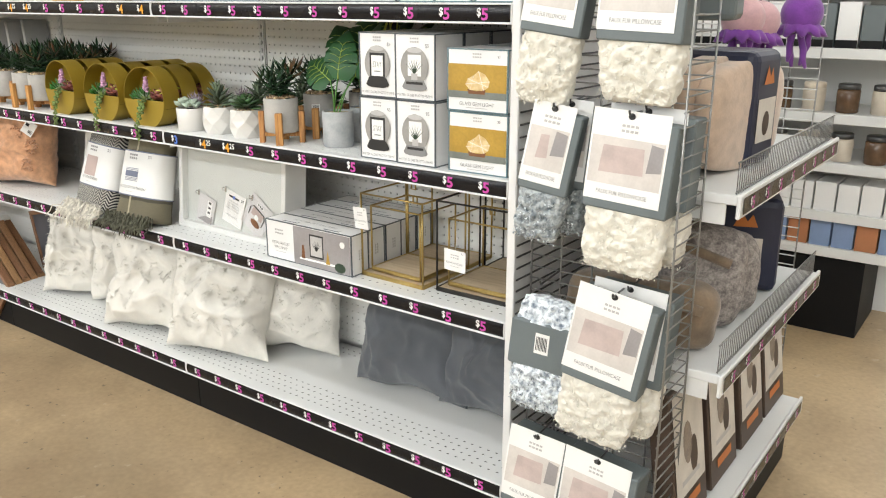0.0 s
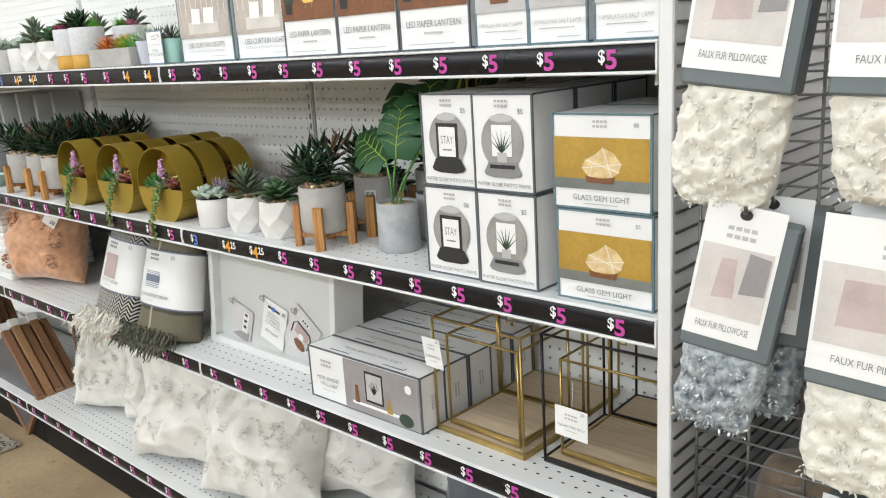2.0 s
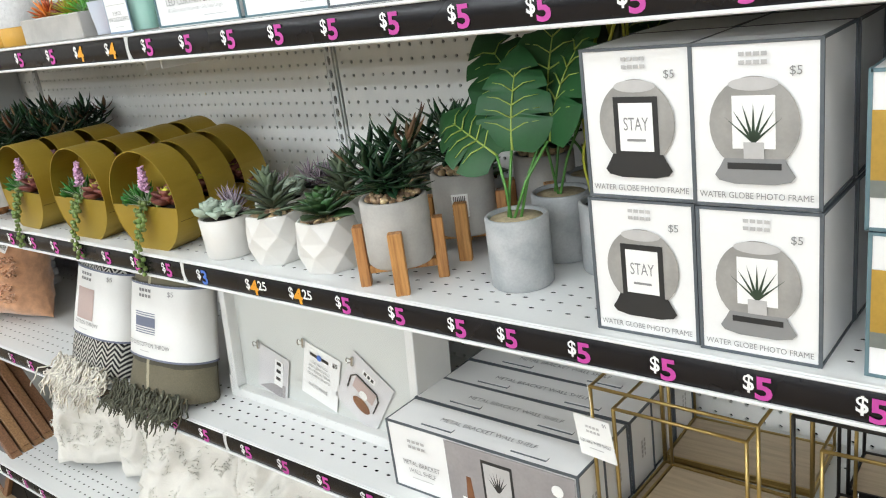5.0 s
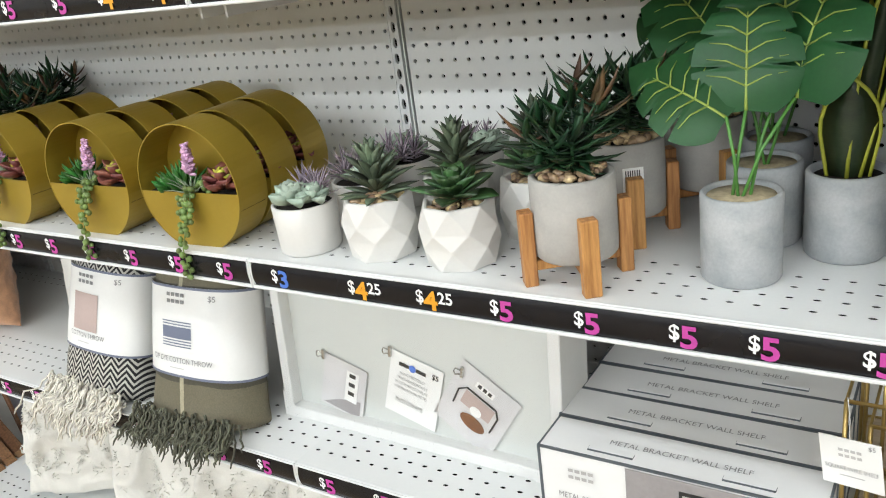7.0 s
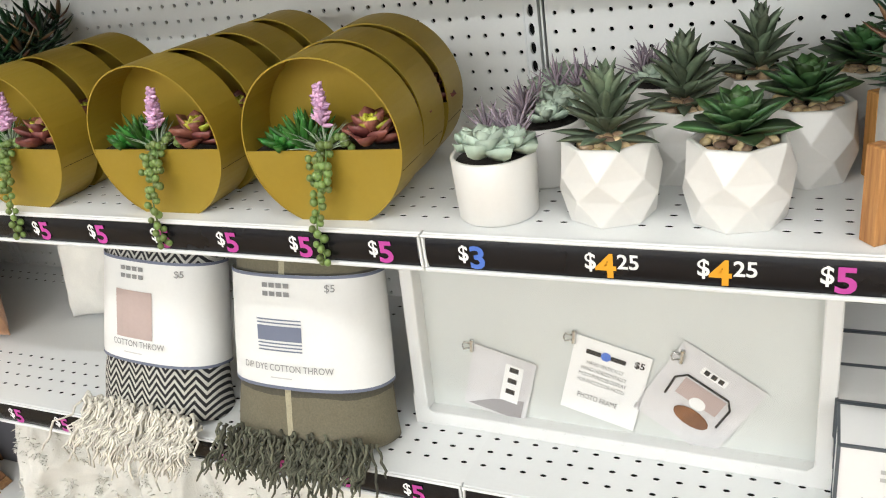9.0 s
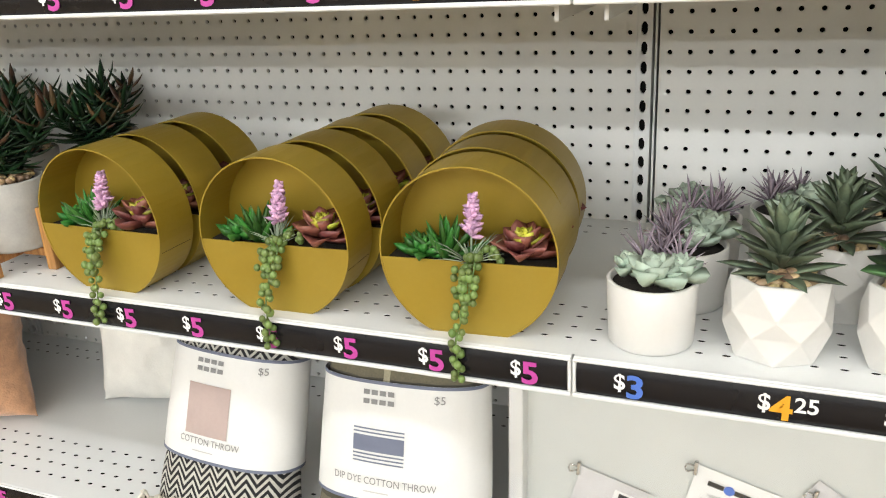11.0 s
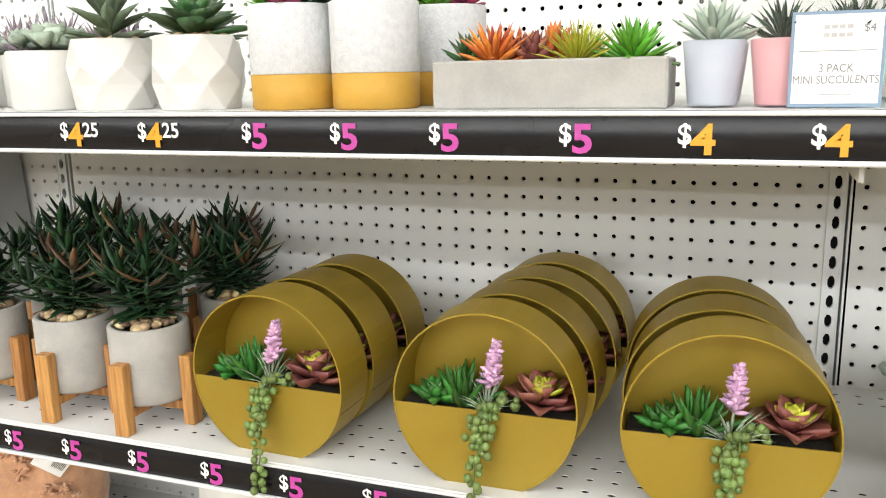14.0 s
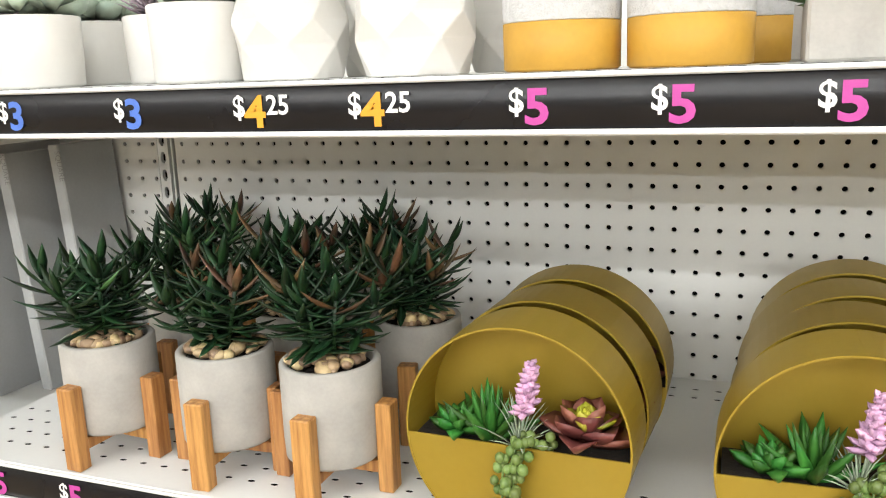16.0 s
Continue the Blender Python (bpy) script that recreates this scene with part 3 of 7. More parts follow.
def wood_leg_pot(seed, m, tag=False):
    """A cement pot with pebbles and a bushy plant, held in a four-legged wooden stand."""
    rng = random.Random(seed)
    t = thing("potted_plant", m, "artificial spiky plant in a pale cement pot on wooden legs", "potted plant", "plants on wooden stands")
    base_z, r, h = 0.030, 0.0465, 0.092
    prof = [(r * 0.9, base_z), (r * 0.985, base_z + 0.004), (r, base_z + 0.02), (r, base_z + h - 0.002), (r - 0.0015, base_z + h), (r - 0.006, base_z + h), (r - 0.0075, base_z + h - 0.002), (r - 0.008, base_z + h * 0.7)]
    Soup().lathe(prof, 36).make("pot", M["cement"], t)
    Soup().lathe([(r - 0.0085, base_z + h - 0.02), (r - 0.0085, base_z + h - 0.008), (0.01, base_z + h - 0.006)], 24).make("soil", M["soil"], t)
    pebbles("gravel", r - 0.012, base_z + h - 0.001, 70, t, seed)
    for k in range(4):
        bm = boxed(-0.0095, 0.0095, -0.0075, 0.0075, 0, 0.086, bevel=0.0012)
        part("leg", bm, M["wood"], t, m=pose(0, 0, 0, 0, 0, 90 * k) @ pose(0, -r - 0.0078, 0, 0, 0, 0))
    for k in range(2):
        part("crossbar", boxed(-r, r, -0.007, 0.007, base_z - 0.0125 + 0.0006 * k, base_z - 0.0005 * (1 - k) - 0.0003, bevel=0.001), M["wood"], t, m=pose(0, 0, 0, 0, 0, 90 * k))
    sd, sr = Soup(), Soup()
    spiky(sd, sr, base_z + h - 0.004, 0.112, rng)
    sd.make("foliage", M["leaf_dark"], t)
    if sr.v:
        sr.make("reddish_growth", M["leaf_red"] if seed % 3 else M["leaf_mid"], t, "reddish leaf tips" if seed % 3 else "young light green leaf tips")["kind"] = "stuff"
    if tag:
        plate("barcode_label", -0.012, 0.012, 0.062, 0.096, M["p_white"], t, y=-r - 0.0004)
        for i in range(7):
            plate("barcode_bar", -0.009 + 0.0026 * i, -0.0077 + 0.0026 * i, 0.083, 0.093, M["p_black"], t, y=-r - 0.0009)
    return t


def faceted_pot_mesh(r=0.0505, h=0.078):
    rings = [(0.86, 0.0, 0.0), (0.985, 0.36, 0.5), (1.0, 0.62, 0.0), (0.89, 0.985, 0.5), (0.865, 1.0, 0.5), (0.78, 0.995, 0.5), (0.74, 0.8, 0.5)]
    n, vs, fs = 7, [], []
    for q, z, off in rings:
        for k in range(n):
            a = 2 * math.pi * (k + off) / n
            vs.append((q * r * math.cos(a), q * r * math.sin(a), z * h))
    for i in range(len(rings) - 1):
        for k in range(n):
            a, b, c, d = i * n + k, i * n + (k + 1) % n, (i + 1) * n + (k + 1) % n, (i + 1) * n + k
            o1, o2 = rings[i][2], rings[i + 1][2]
            if o1 < o2:
                fs += [(a, b, d), (b, c, d)]
            elif o1 > o2:
                fs += [(a, b, c), (a, c, d)]
            else:
                fs.append((a, b, c, d))
    fs.append(tuple(range(n))[::-1])
    return vs, fs


def faceted_plant(seed, m, sort, label):
    rng = random.Random(seed)
    t = thing("potted_succulent", m, label, "succulent", "succulents in white pots")
    h = 0.078
    vs, fs = faceted_pot_mesh()
    bm = bmesh.new()
    bvs = [bm.verts.new(v) for v in vs]
    for f in fs:
        bm.faces.new([bvs[i] for i in f])
    bmesh.ops.bevel(bm, geom=list(bm.edges), offset=0.0009, segments=1, affect="EDGES")
    part("pot", bm, M["ceramic"], t)
    Soup().lathe([(0.034, h * 0.75), (0.034, h * 0.9), (0.01, h * 0.92)], 16).make("soil", M["soil"], t)
    pebbles("gravel", 0.032, h * 0.915, 40, t, seed)
    s = Soup()
    if sort == "agave":
        for k, (n, e, L) in enumerate(((9, 0.34, 0.056), (9, 0.62, 0.056), (8, 0.92, 0.052), (7, 1.2, 0.045), (5, 1.42, 0.036))):
            for i in range(n):
                s.blade((0, 0, h * 0.93 + 0.011 * k), 6.283 * (i + 0.5 * k) / n + rng.uniform(-0.12, 0.12), e + rng.uniform(-0.1, 0.1), L * rng.uniform(0.9, 1.12), 0.0155, 0.28, 0.3, 5, 0.5, 0.45, 0, 0.7)
        leaf_parts(s, 38, "foliage", M["leaf_sage"] if seed % 2 else M["leaf_mid"], t)
    else:
        rosette(s, (0, 0, h * 0.97), 30, 0.058, 0.030, 0.24, 1.3, 0.15, 0.18, 1.3, 5, 0.35, rng, 0.022, 0.6, 0.35)
        leaf_parts(s, 30, "foliage", M["leaf_mid"] if sort == "broad" else M["leaf_dark"], t)
    return t


def round_plant(seed, m, r=0.044, h=0.067):
    rng = random.Random(seed)
    t = thing("potted_succulent", m, "plum and pale mint succulents in a round white pot", "succulent", "succulents in white pots")
    ring_pot("pot", r * 0.95, r, h, M["ceramic"], parent=t, fill=0.006, fill_m=M["soil"])
    s = Soup()
    for cx, cy in ((-0.018, 0.012), (-0.004, 0.022), (0.02, 0.016)):
        for i in range(26):
            s.blade((cx, cy, h + 0.001 * i * 0.6), i * 2.4, 0.3 + 1.0 * i / 26 + rng.uniform(-0.2, 0.2), rng.uniform(0.022, 0.042), 0.0042, 0.15, 0.5, 3, 0.3, 0.1, 0, 0.8)
    s.make("plum_leaves", M["leaf_plum"], t)
    for cx, cy, q in ((0.014, -0.020, 1.35), (0.027, 0.004, 1.1), (-0.016, -0.016, 0.9)):
        s = Soup()
        rosette(s, (cx, cy, h + 0.004), 16, 0.027 * q, 0.022 * q, 0.15, 1.35, -0.45, 0.4, 1.9, 4, 0.5, rng, 0.010, 0.55, 0.5)
        leaf_parts(s, 16, "mint_rosette", M["leaf_pale"], t)
    return t


def wall_planter(seed, m, trail=True):
    """A round flat-bottomed metal planter, half closed in front, with a row of small plants."""
    rng = random.Random(seed)
    t = thing("round_planter", m, "mustard gold round metal planter with small artificial succulents", "planter", "gold round planters")
    R, D, flat = 0.0940, 0.060, 0.0850
    a0 = math.acos(flat / R)
    pts = []
    n = 56
    for i in range(n + 1):
        a = -math.pi / 2 + a0 + (2 * math.pi - 2 * a0) * i / n
        pts.append((R * math.cos(a), flat + R * math.sin(a)))
    inner = [(x * 0.982, flat + (z - flat) * 0.982) for x, z in pts]
    s = Soup()
    k = len(pts)
    vs = [(x, -D / 2, z) for x, z in pts] + [(x, D / 2, z) for x, z in pts] + [(x, -D / 2, z) for x, z in inner] + [(x, D / 2 - 0.002, z) for x, z in inner]
    fs = []
    for i in range(k):
        j = (i + 1) % k
        fs += [(i, j, k + j, k + i), (2 * k + i, 3 * k + i, 3 * k + j, 2 * k + j), (i, 2 * k + i, 2 * k + j, j)]
    s.add(vs, fs)
    s.make("rim", M["gold"], t, smooth=False)
    raw("back_plate", [(x, D / 2 - 0.001, z) for x, z in pts] + [(x, D / 2 - 0.003, z) for x, z in inner], [tuple(range(k)), tuple(range(k, 2 * k))[::-1]], M["gold"], t)
    zt = 0.0800
    front = [(x, z) for x, z in inner if z < zt - 0.002]
    # lower front plate, with its top edge
    xs = R * 0.982 * math.sqrt(max(0, 1 - ((zt - flat) / (R * 0.982)) ** 2))
    right = [p for p in front if p[0] > 0]
    left = [p for p in front if p[0] <= 0]
    loop = right + [(xs, zt), (-xs, zt)] + left
    f = Soup()
    q = len(loop)
    f.add([(x, -D / 2 + 0.0006, z) for x, z in loop] + [(x, -D / 2 + 0.0022, z) for x, z in loop],
          [tuple(range(q)), tuple(range(q, 2 * q))[::-1]] + [(i, (i + 1) % q, q + (i + 1) % q, q + i) for i in range(q)])
    f.make("front_plate", M["gold"], t, smooth=False)
    part("soil", boxed(-xs + 0.003, xs - 0.003, -D / 2 + 0.004, D / 2 - 0.004, 0.055, 0.076), M["soil"], t)
    z0 = 0.0780
    s = Soup()
    rosette(s, (-0.054, -0.010, z0 - 0.001), 24, 0.032, 0.0155, 0.15, 1.35, -0.25, 0.6, 1.0, 4, 0.35, rng, 0.006, 0.5, 0.6)
    leaf_parts(s, 24, "green_rosette", M["leaf_green"], t)
    s = Soup()
    rosette(s, (-0.026, -0.010, z0 - 0.004), 20, 0.049, 0.0130, 0.50, 1.5, -0.15, 0.6, 0.5, 4, 0.2, rng, 0.004, 0.15, 0.9)
    s.make("aloe", M["leaf_green"], t)["kind"] = "stuff"
    # lavender head with frosted sprig
    s, lean = Soup(), rng.uniform(-0.05, 0.22)
    top = Vector((0.004 + lean * 0.06, -0.022, z0 + 0.070))
    foot = Vector((0.002, -0.022, z0 - 0.004))
    for i in range(34):
        s.blade(foot, rng.uniform(0, 6.28), rng.uniform(0.5, 1.4), rng.uniform(0.025, 0.050), 0.0026, 0.5, 0.5, 3, 0.3, 0.1)
    s.tube([foot, top], 0.0012, 5)
    s.make("frosted_sprig", M["frost"], t)
    s = Soup()
    for i in range(80):
        t_ = i / 80
        p = foot.lerp(top, 0.42 + 0.58 * t_)
        s.blade(p, i * 2.4, rng.uniform(-0.2, 0.9), 0.0130 * (1.08 - 0.55 * t_) * rng.uniform(0.8, 1.2), 0.0070, -0.4, 0.7, 3, 1.2, 0.3, 0, 0.7)
    s.make("lavender_head", M["lavender"], t, "lilac lavender bloom")
    s = Soup()
    cx = 0.054
    rosette(s, (cx, -0.010, z0 + 0.003), 15, 0.042, 0.033, 0.05, 0.95, -0.35, 0.22, 1.7, 5, 0.55, rng, 0.010, 0.3, 0.45)
    leaf_parts(s, 15, "rust_rosette", M["leaf_rust"], t)
    s = Soup()
    rosette(s, (cx + 0.001, -0.012, z0 + 0.016), 14, 0.024, 0.020, 0.4, 1.4, -0.4, 0.25, 1.7, 4, 0.5, rng, 0.004, 0.4, 0.45)
    leaf_parts(s, 14, "yellow_heart", M["leaf_yellow"], t)
    # trailing beads over the front
    s = Soup()
    if trail:
        for strand in range(3):
            pts = [(0.008 + 0.005 * strand, -0.018, z0 + 0.010), (0.004 + 0.003 * strand, -D / 2 - 0.003, z0 + 0.009)]
            x, z = (0.002, -0.004, 0.010)[strand], z0 - 0.002
            end = -0.030 - rng.uniform(0, 0.018) if strand == 0 else rng.uniform(0.022, 0.052)
            while z > end:
                fall = min(1.0, max(0.0, (z0 - z) / 0.07))
                pts.append((x, -D / 2 - 0.005 - 0.021 * fall - rng.uniform(0, 0.002), z))
                x += rng.uniform(-0.0030, 0.0020)
                z -= 0.0088
            s.tube(pts, 0.0011, 5)
            for i, p in enumerate(pts[1:]):
                tilt = rng.uniform(-0.5, 0.5) + (0.6 if i % 2 else -0.6)
                for side in (-1, 1):
                    s.ball((p[0] + side * 0.0058 * math.cos(tilt), p[1] - 0.0018 + side * 0.0050 * math.sin(tilt), p[2] + side * rng.uniform(0.0, 0.0025)), rng.uniform(0.0036, 0.0048), 8, 6, (1, 1, 1.08))
        for i in range(12):
            s.ball((0.014 + rng.uniform(-0.008, 0.020), -0.024 + rng.uniform(-0.006, 0.006), z0 + rng.uniform(0.0, 0.016)), rng.uniform(0.0034, 0.0046), 8, 6)
        s.make("bead_strand", M["pearl"], t, "trailing string of round green beads")
    return t


def monstera_leaf(s_leaf, s_vein, foot, az, pitch, size, roll=0.0, seed=0):
    """A broad notched leaf with a pale midrib and side ribs."""
    rng = random.Random(seed)
    m = Matrix.Translation(foot) @ Matrix.Rotation(az, 4, "Z") @ Matrix.Rotation(-pitch, 4, "Y") @ Matrix.Rotation(roll, 4, "X")
    L = size
    n = 22
    vs, fs = [], []

    def half(t):
        w = math.sin(math.pi * min(1.0, (t + 0.08) / 1.08) ** 0.75) ** 0.8 * 0.40 * L
        cut = 0.0
        for c in (0.34, 0.56, 0.75):
            cut = max(cut, max(0.0, 1 - abs(t - c) / 0.018))
        return w * (1 - 0.62 * cut)

    for i in range(n * 2 + 1):
        t = i / (2 * n)
        w = half(t)
        x = t * L - 0.12 * L * 0
        sag = -0.35 * L * (t - 0.25) ** 2
        for q, zf in ((-1, -0.10), (-0.5, 0.03), (0, 0.0), (0.5, 0.03), (1, -0.10)):
            sweep = 0.20 * abs(q) * w * (1 - 1.6 * t)
            vs.append((x - sweep * 0.6, q * w, sag + zf * w + 0.012 * L * math.sin(9 * t + 3 * q)))
    for i in range(2 * n):
        for k in range(4):
            a = i * 5 + k
            fs.append((a, a + 1, a + 6, a + 5))
    s_leaf.add(vs, fs, m)
    mid = [(t / 8 * L * 0.97, 0, -0.35 * L * (t / 8 - 0.25) ** 2 + 0.0008) for t in range(9)]
    s_vein.tube(mid, 0.001, 5, m, radii=[0.0019 - 0.0002 * i for i in range(9)])
    for c in (0.18, 0.30, 0.42, 0.55, 0.68):
        for sgn in (-1, 1):
            c2 = c + 0.07
            w = half(min(0.95, c2 + 0.03)) * 0.72
            z0, z1 = -0.35 * L * (c - 0.25) ** 2, -0.35 * L * (c2 - 0.25) ** 2
            s_vein.tube([(c * L, 0, z0 + 0.001), (c2 * L, sgn * w * 0.5, z1 + 0.0026), ((c2 + 0.02) * L, sgn * w, z1 + 0.0004)], 0.0007, 4, m, radii=[0.0012, 0.0009, 0.0004])


def monstera_plant(seed, m, leaves, r=0.041, h=0.094):
    t = thing("potted_plant", m, "artificial broad-leaved plant in a grey cement cylinder pot", "potted plant", "broad-leaved plants")
    ring_pot("pot", r, r, h, M["cement2"], wall=0.006, parent=t, fill=0.005, fill_m=M["sand"], rim=0.002)
    rng = random.Random(seed)
    st = Soup()
    for i, (dx, dy, z, az, pitch, size, roll) in enumerate(leaves):
        tip = Vector((dx, dy, z))
        a = rng.uniform(0, 6.28)
        foot = Vector((0.010 * math.cos(a), 0.010 * math.sin(a), h - 0.006))
        st.tube([foot, foot.lerp(tip, 0.5) + Vector((dx * -0.12, dy * -0.12, 0.0)), tip], 0.0019, 6)
        sl, sv = Soup(), Soup()
        monstera_leaf(sl, sv, tip, radians(az), radians(pitch), size, radians(roll), seed + i)
        lf = sl.make("leaf", M["monstera"], t)
        sv.make("leaf_ribs", M["vein"], lf, "pale yellow-green ribs")
    st.make("stem_cluster", M["stem"], t)["kind"] = "stuff"
    return t


def snake_plant(seed, m, r=0.041, h=0.094):
    t = thing("potted_plant", m, "artificial sword-leaved plant with yellow edges in a grey cement pot", "potted plant")
    ring_pot("pot", r, r, h, M["cement2"], wall=0.006, parent=t, fill=0.008, fill_m=M["soil"], rim=0.002)
    for az, e, L, w in ((275, 84, 0.112, 0.056), (330, 84, 0.25, 0.036), (80, 84, 0.27, 0.044), (20, 78, 0.22, 0.036), (150, 82, 0.16, 0.034), (105, 88, 0.24, 0.04)):
        s, ed = Soup(), Soup()
        a = radians(az)
        s.blade((0.012 * math.cos(a), 0.012 * math.sin(a), h - 0.01), a, radians(e), L, w, 0.12, 0.12, 7, 0.9, 0.35, 0, 0.7)
        lf = s.make("leaf", M["snake"], t)
        for k in (0, 2):
            ed.tube([s.v[i * 4 + k] for i in range(8)], 0.0022, 5)
        ed.make("leaf_edge", M["snake_edge"], lf, "yellow leaf edge")
    return t


# ---- plants on the middle shelf ----
Z2 = DECKS["middle"]
for i, (x, y, rz) in enumerate(((0.066, 0.053, -25), (0.088, 0.155, 80), (0.096, 0.255, 200), (0.19, 0.30, 30))):
    round_plant(10 + i, pose(x, y, Z2, 0, 0, rz))
for i, (x, y, rz, sort) in enumerate(((0.181, 0.064, 12, "agave"), (0.299, 0.064, 5, "broad"), (0.236, 0.172, 40, "agave"), (0.352, 0.172, 20, "broad"), (0.30, 0.285, 60, "agave"), (0.405, 0.300, 33, "broad"))):
    faceted_plant(21 + (2 * i if i == 0 else i), pose(x, y, Z2, 0, 0, rz), sort, "green artificial succulent in a faceted white ceramic pot" if sort == "broad" else "grey-green artificial agave in a faceted white ceramic pot")
for i, (x, y, rz) in enumerate(((0.454, 0.054, 38), (0.462, 0.196, 30), (0.530, 0.312, 40),
                                (-0.772, 0.060, 0), (-0.889, 0.064, 3), (-1.029, 0.060, -4), (-0.745, 0.205, 10), (-0.888, 0.200, 2), (-1.040, 0.205, 8), (-0.850, 0.335, 12), (-1.10, 0.33, 5))):
    wood_leg_pot(40 + i, pose(x, y, Z2, 0, 0, rz), tag=(i == 1))
for i, (x, n) in enumerate(((-0.585, 3), (-0.341, 4), (-0.114, 3))):
    for k in range(n):
        wall_planter(70 + 10 * i + k, pose(x + (0.004, 0.006, -0.008)[i] * k, 0.045 + 0.078 * k, Z2, 0, 0, (-2, 1, 3)[i] + (-1) ** k * 2 * (k > 0)), trail=(k == 0))
monstera_plant(5, pose(0.618, 0.102, Z2), (
    (0.004, 0.0, 0.176, 100, 76, 0.132, 0), (-0.012, -0.010, 0.172, 172, 28, 0.120, -52), (0.045, 0.02, 0.184, 62, 70, 0.165, -10), (0.03, 0.045, 0.20, 100, 72, 0.16, 0)))
monstera_plant(6, pose(0.618, 0.212, Z2), (
    (-0.03, 0.0, 0.20, 165, 50, 0.16, -35), (0.04, 0.0, 0.19, 50, 62, 0.18, 10), (0.0, 0.03, 0.21, 90, 78, 0.16, 0)))
monstera_plant(7, pose(0.612, 0.315, Z2), (
    (-0.05, -0.01, 0.17, 170, 35, 0.15, -40), (0.05, -0.01, 0.2, 40, 60, 0.17, 10), (0.0, 0.0, 0.20, 95, 75, 0.15, 0)))
snake_plant(9, pose(0.706, 0.188, Z2))

# ---- plants on the top shelf ----
Z1 = DECKS["top"]
for i, (x, y, rz) in enumerate(((-0.880, 0.060, 20), (-1.072, 0.060, 60), (-0.985, 0.150, 120), (-0.865, 0.165, 200), (-1.16, 0.075, 250), (-1.10, 0.17, 15))):
    round_plant(110 + i, pose(x, y, Z1, 0, 0, rz))
for i, (x, y, rz, sort) in enumerate(((-0.790, 0.065, 12, "agave"), (-0.676, 0.065, 32, "broad"), (-0.62, 0.17, 20, "agave"), (-0.75, 0.18, 50, "agave"))):
    faceted_plant(131 + (2 * i if i != 1 else 1), pose(x, y, Z1, 0, 0, rz), sort, "green artificial succulent in a faceted white ceramic pot" if sort == "broad" else "olive artificial agave in a faceted white ceramic pot")


def canvas_plant(seed, m):
    rng = random.Random(seed)
    t = thing("potted_plant", m, "green and magenta artificial succulents in a white and mustard pot", "potted plant", "two-tone pots")
    r, h = 0.0445, 0.104
    Soup().lathe([(r * 0.93, 0), (r * 0.985, 0.002), (r * 0.99, 0.035), (r * 0.97, 0.0352)], 36).make("mustard_base", M["mustard"], t)
    Soup().lathe([(r * 0.98, 0.0353), (r * 0.992, 0.0362), (r, h - 0.002), (r - 0.0015, h), (r - 0.004, h), (r - 0.005, h - 0.003), (r - 0.005, h * 0.7)], 40).make("sleeve", M["canvas"], t, "white woven-texture sleeve")
    Soup().lathe([(r - 0.0055, h - 0.02), (r - 0.0055, h - 0.008), (0.01, h - 0.006)], 20).make("soil", M["soil"], t)
    s = Soup()
    rosette(s, (0.012, 0.004, h - 0.004), 22, 0.05, 0.02, 0.3, 1.4, 0.3, 0.2, 0.7, 4, 0.4, rng, 0.02, 0.3)
    s.make("dark_rosette", M["leaf_dark"], t)
    s = Soup()
    for i in range(60):
        s.blade((-0.022, -0.008, h - 0.004), i * 2.4, 0.2 + 1.2 * i / 60, rng.uniform(0.02, 0.036), 0.004, 0.1, 0.4, 3, 0.3)
    s.make("fern_tuft", M["leaf_lime"], t)
    s = Soup()
    rosette(s, (0.006, -0.028, h - 0.002), 18, 0.026, 0.014, 0.1, 1.3, -0.2, 0.3, 1.4, 4, 0.45, rng, 0.006)
    s.make("magenta_rosette", M["leaf_magenta"], t)
    return t


for i, (x, y, rz) in enumerate(((-0.556, 0.062, 0), (-0.463, 0.062, 190), (-0.425, 0.165, 60))):
    canvas_plant(150 + i, pose(x, y, Z1, 0, 0, rz))


def succulent_tray(seed, m):
    rng = random.Random(seed)
    t = thing("succulent_tray", m, "rectangular grey cement tray of bright artificial succulents", "planter", "cement trays")
    w, d, h = 0.212, 0.085, 0.044
    bm = boxed(-w / 2, w / 2, 0, d, 0, h, bevel=0.002)
    top = max(bm.faces, key=lambda f: f.calc_center_median().z)
    g = bmesh.ops.inset_individual(bm, faces=[top], thickness=0.006)
    bmesh.ops.translate(bm, vec=(0, 0, -0.008), verts=top.verts)
    part("trough", bm, M["cement"], t)
    s = Soup()
    for i in range(120):
        s.ball((rng.uniform(-0.095, 0.095), rng.uniform(0.01, d - 0.01), h - 0.006), rng.uniform(0.003, 0.006), 6, 4, (1.3, 1, 0.7))
    s.make("gravel", M["pebble"], t)["kind"] = "stuff"
    for name, key, x, y, n, L, wd, e0, th in (("green_succulent", "leaf_mid", -0.085, 0.05, 30, 0.034, 0.012, 0.0, 0.4), ("orange_succulent", "leaf_orange", -0.055, 0.032, 40, 0.042, 0.008, 0.3, 0.6),
                                             ("rust_succulent", "leaf_rust", -0.022, 0.045, 24, 0.032, 0.016, 0.3, 0.5), ("yellow_succulent", "leaf_yellow", 0.022, 0.036, 60, 0.042, 0.0035, 0.2, 0.6),
                                             ("lime_succulent", "leaf_lime", 0.072, 0.036, 34, 0.042, 0.010, 0.1, 0.4), ("orange_succulent", "leaf_orange", -0.005, 0.062, 20, 0.04, 0.014, 0.4, 0.4)):
        s = Soup()
        rosette(s, (x, y, h - 0.006), n, L, wd, e0, 1.45, 0.1, th, 0.5, 4, 0.3, rng, 0.008, 0.2)
        s.make(name, M[key], t)
    return t


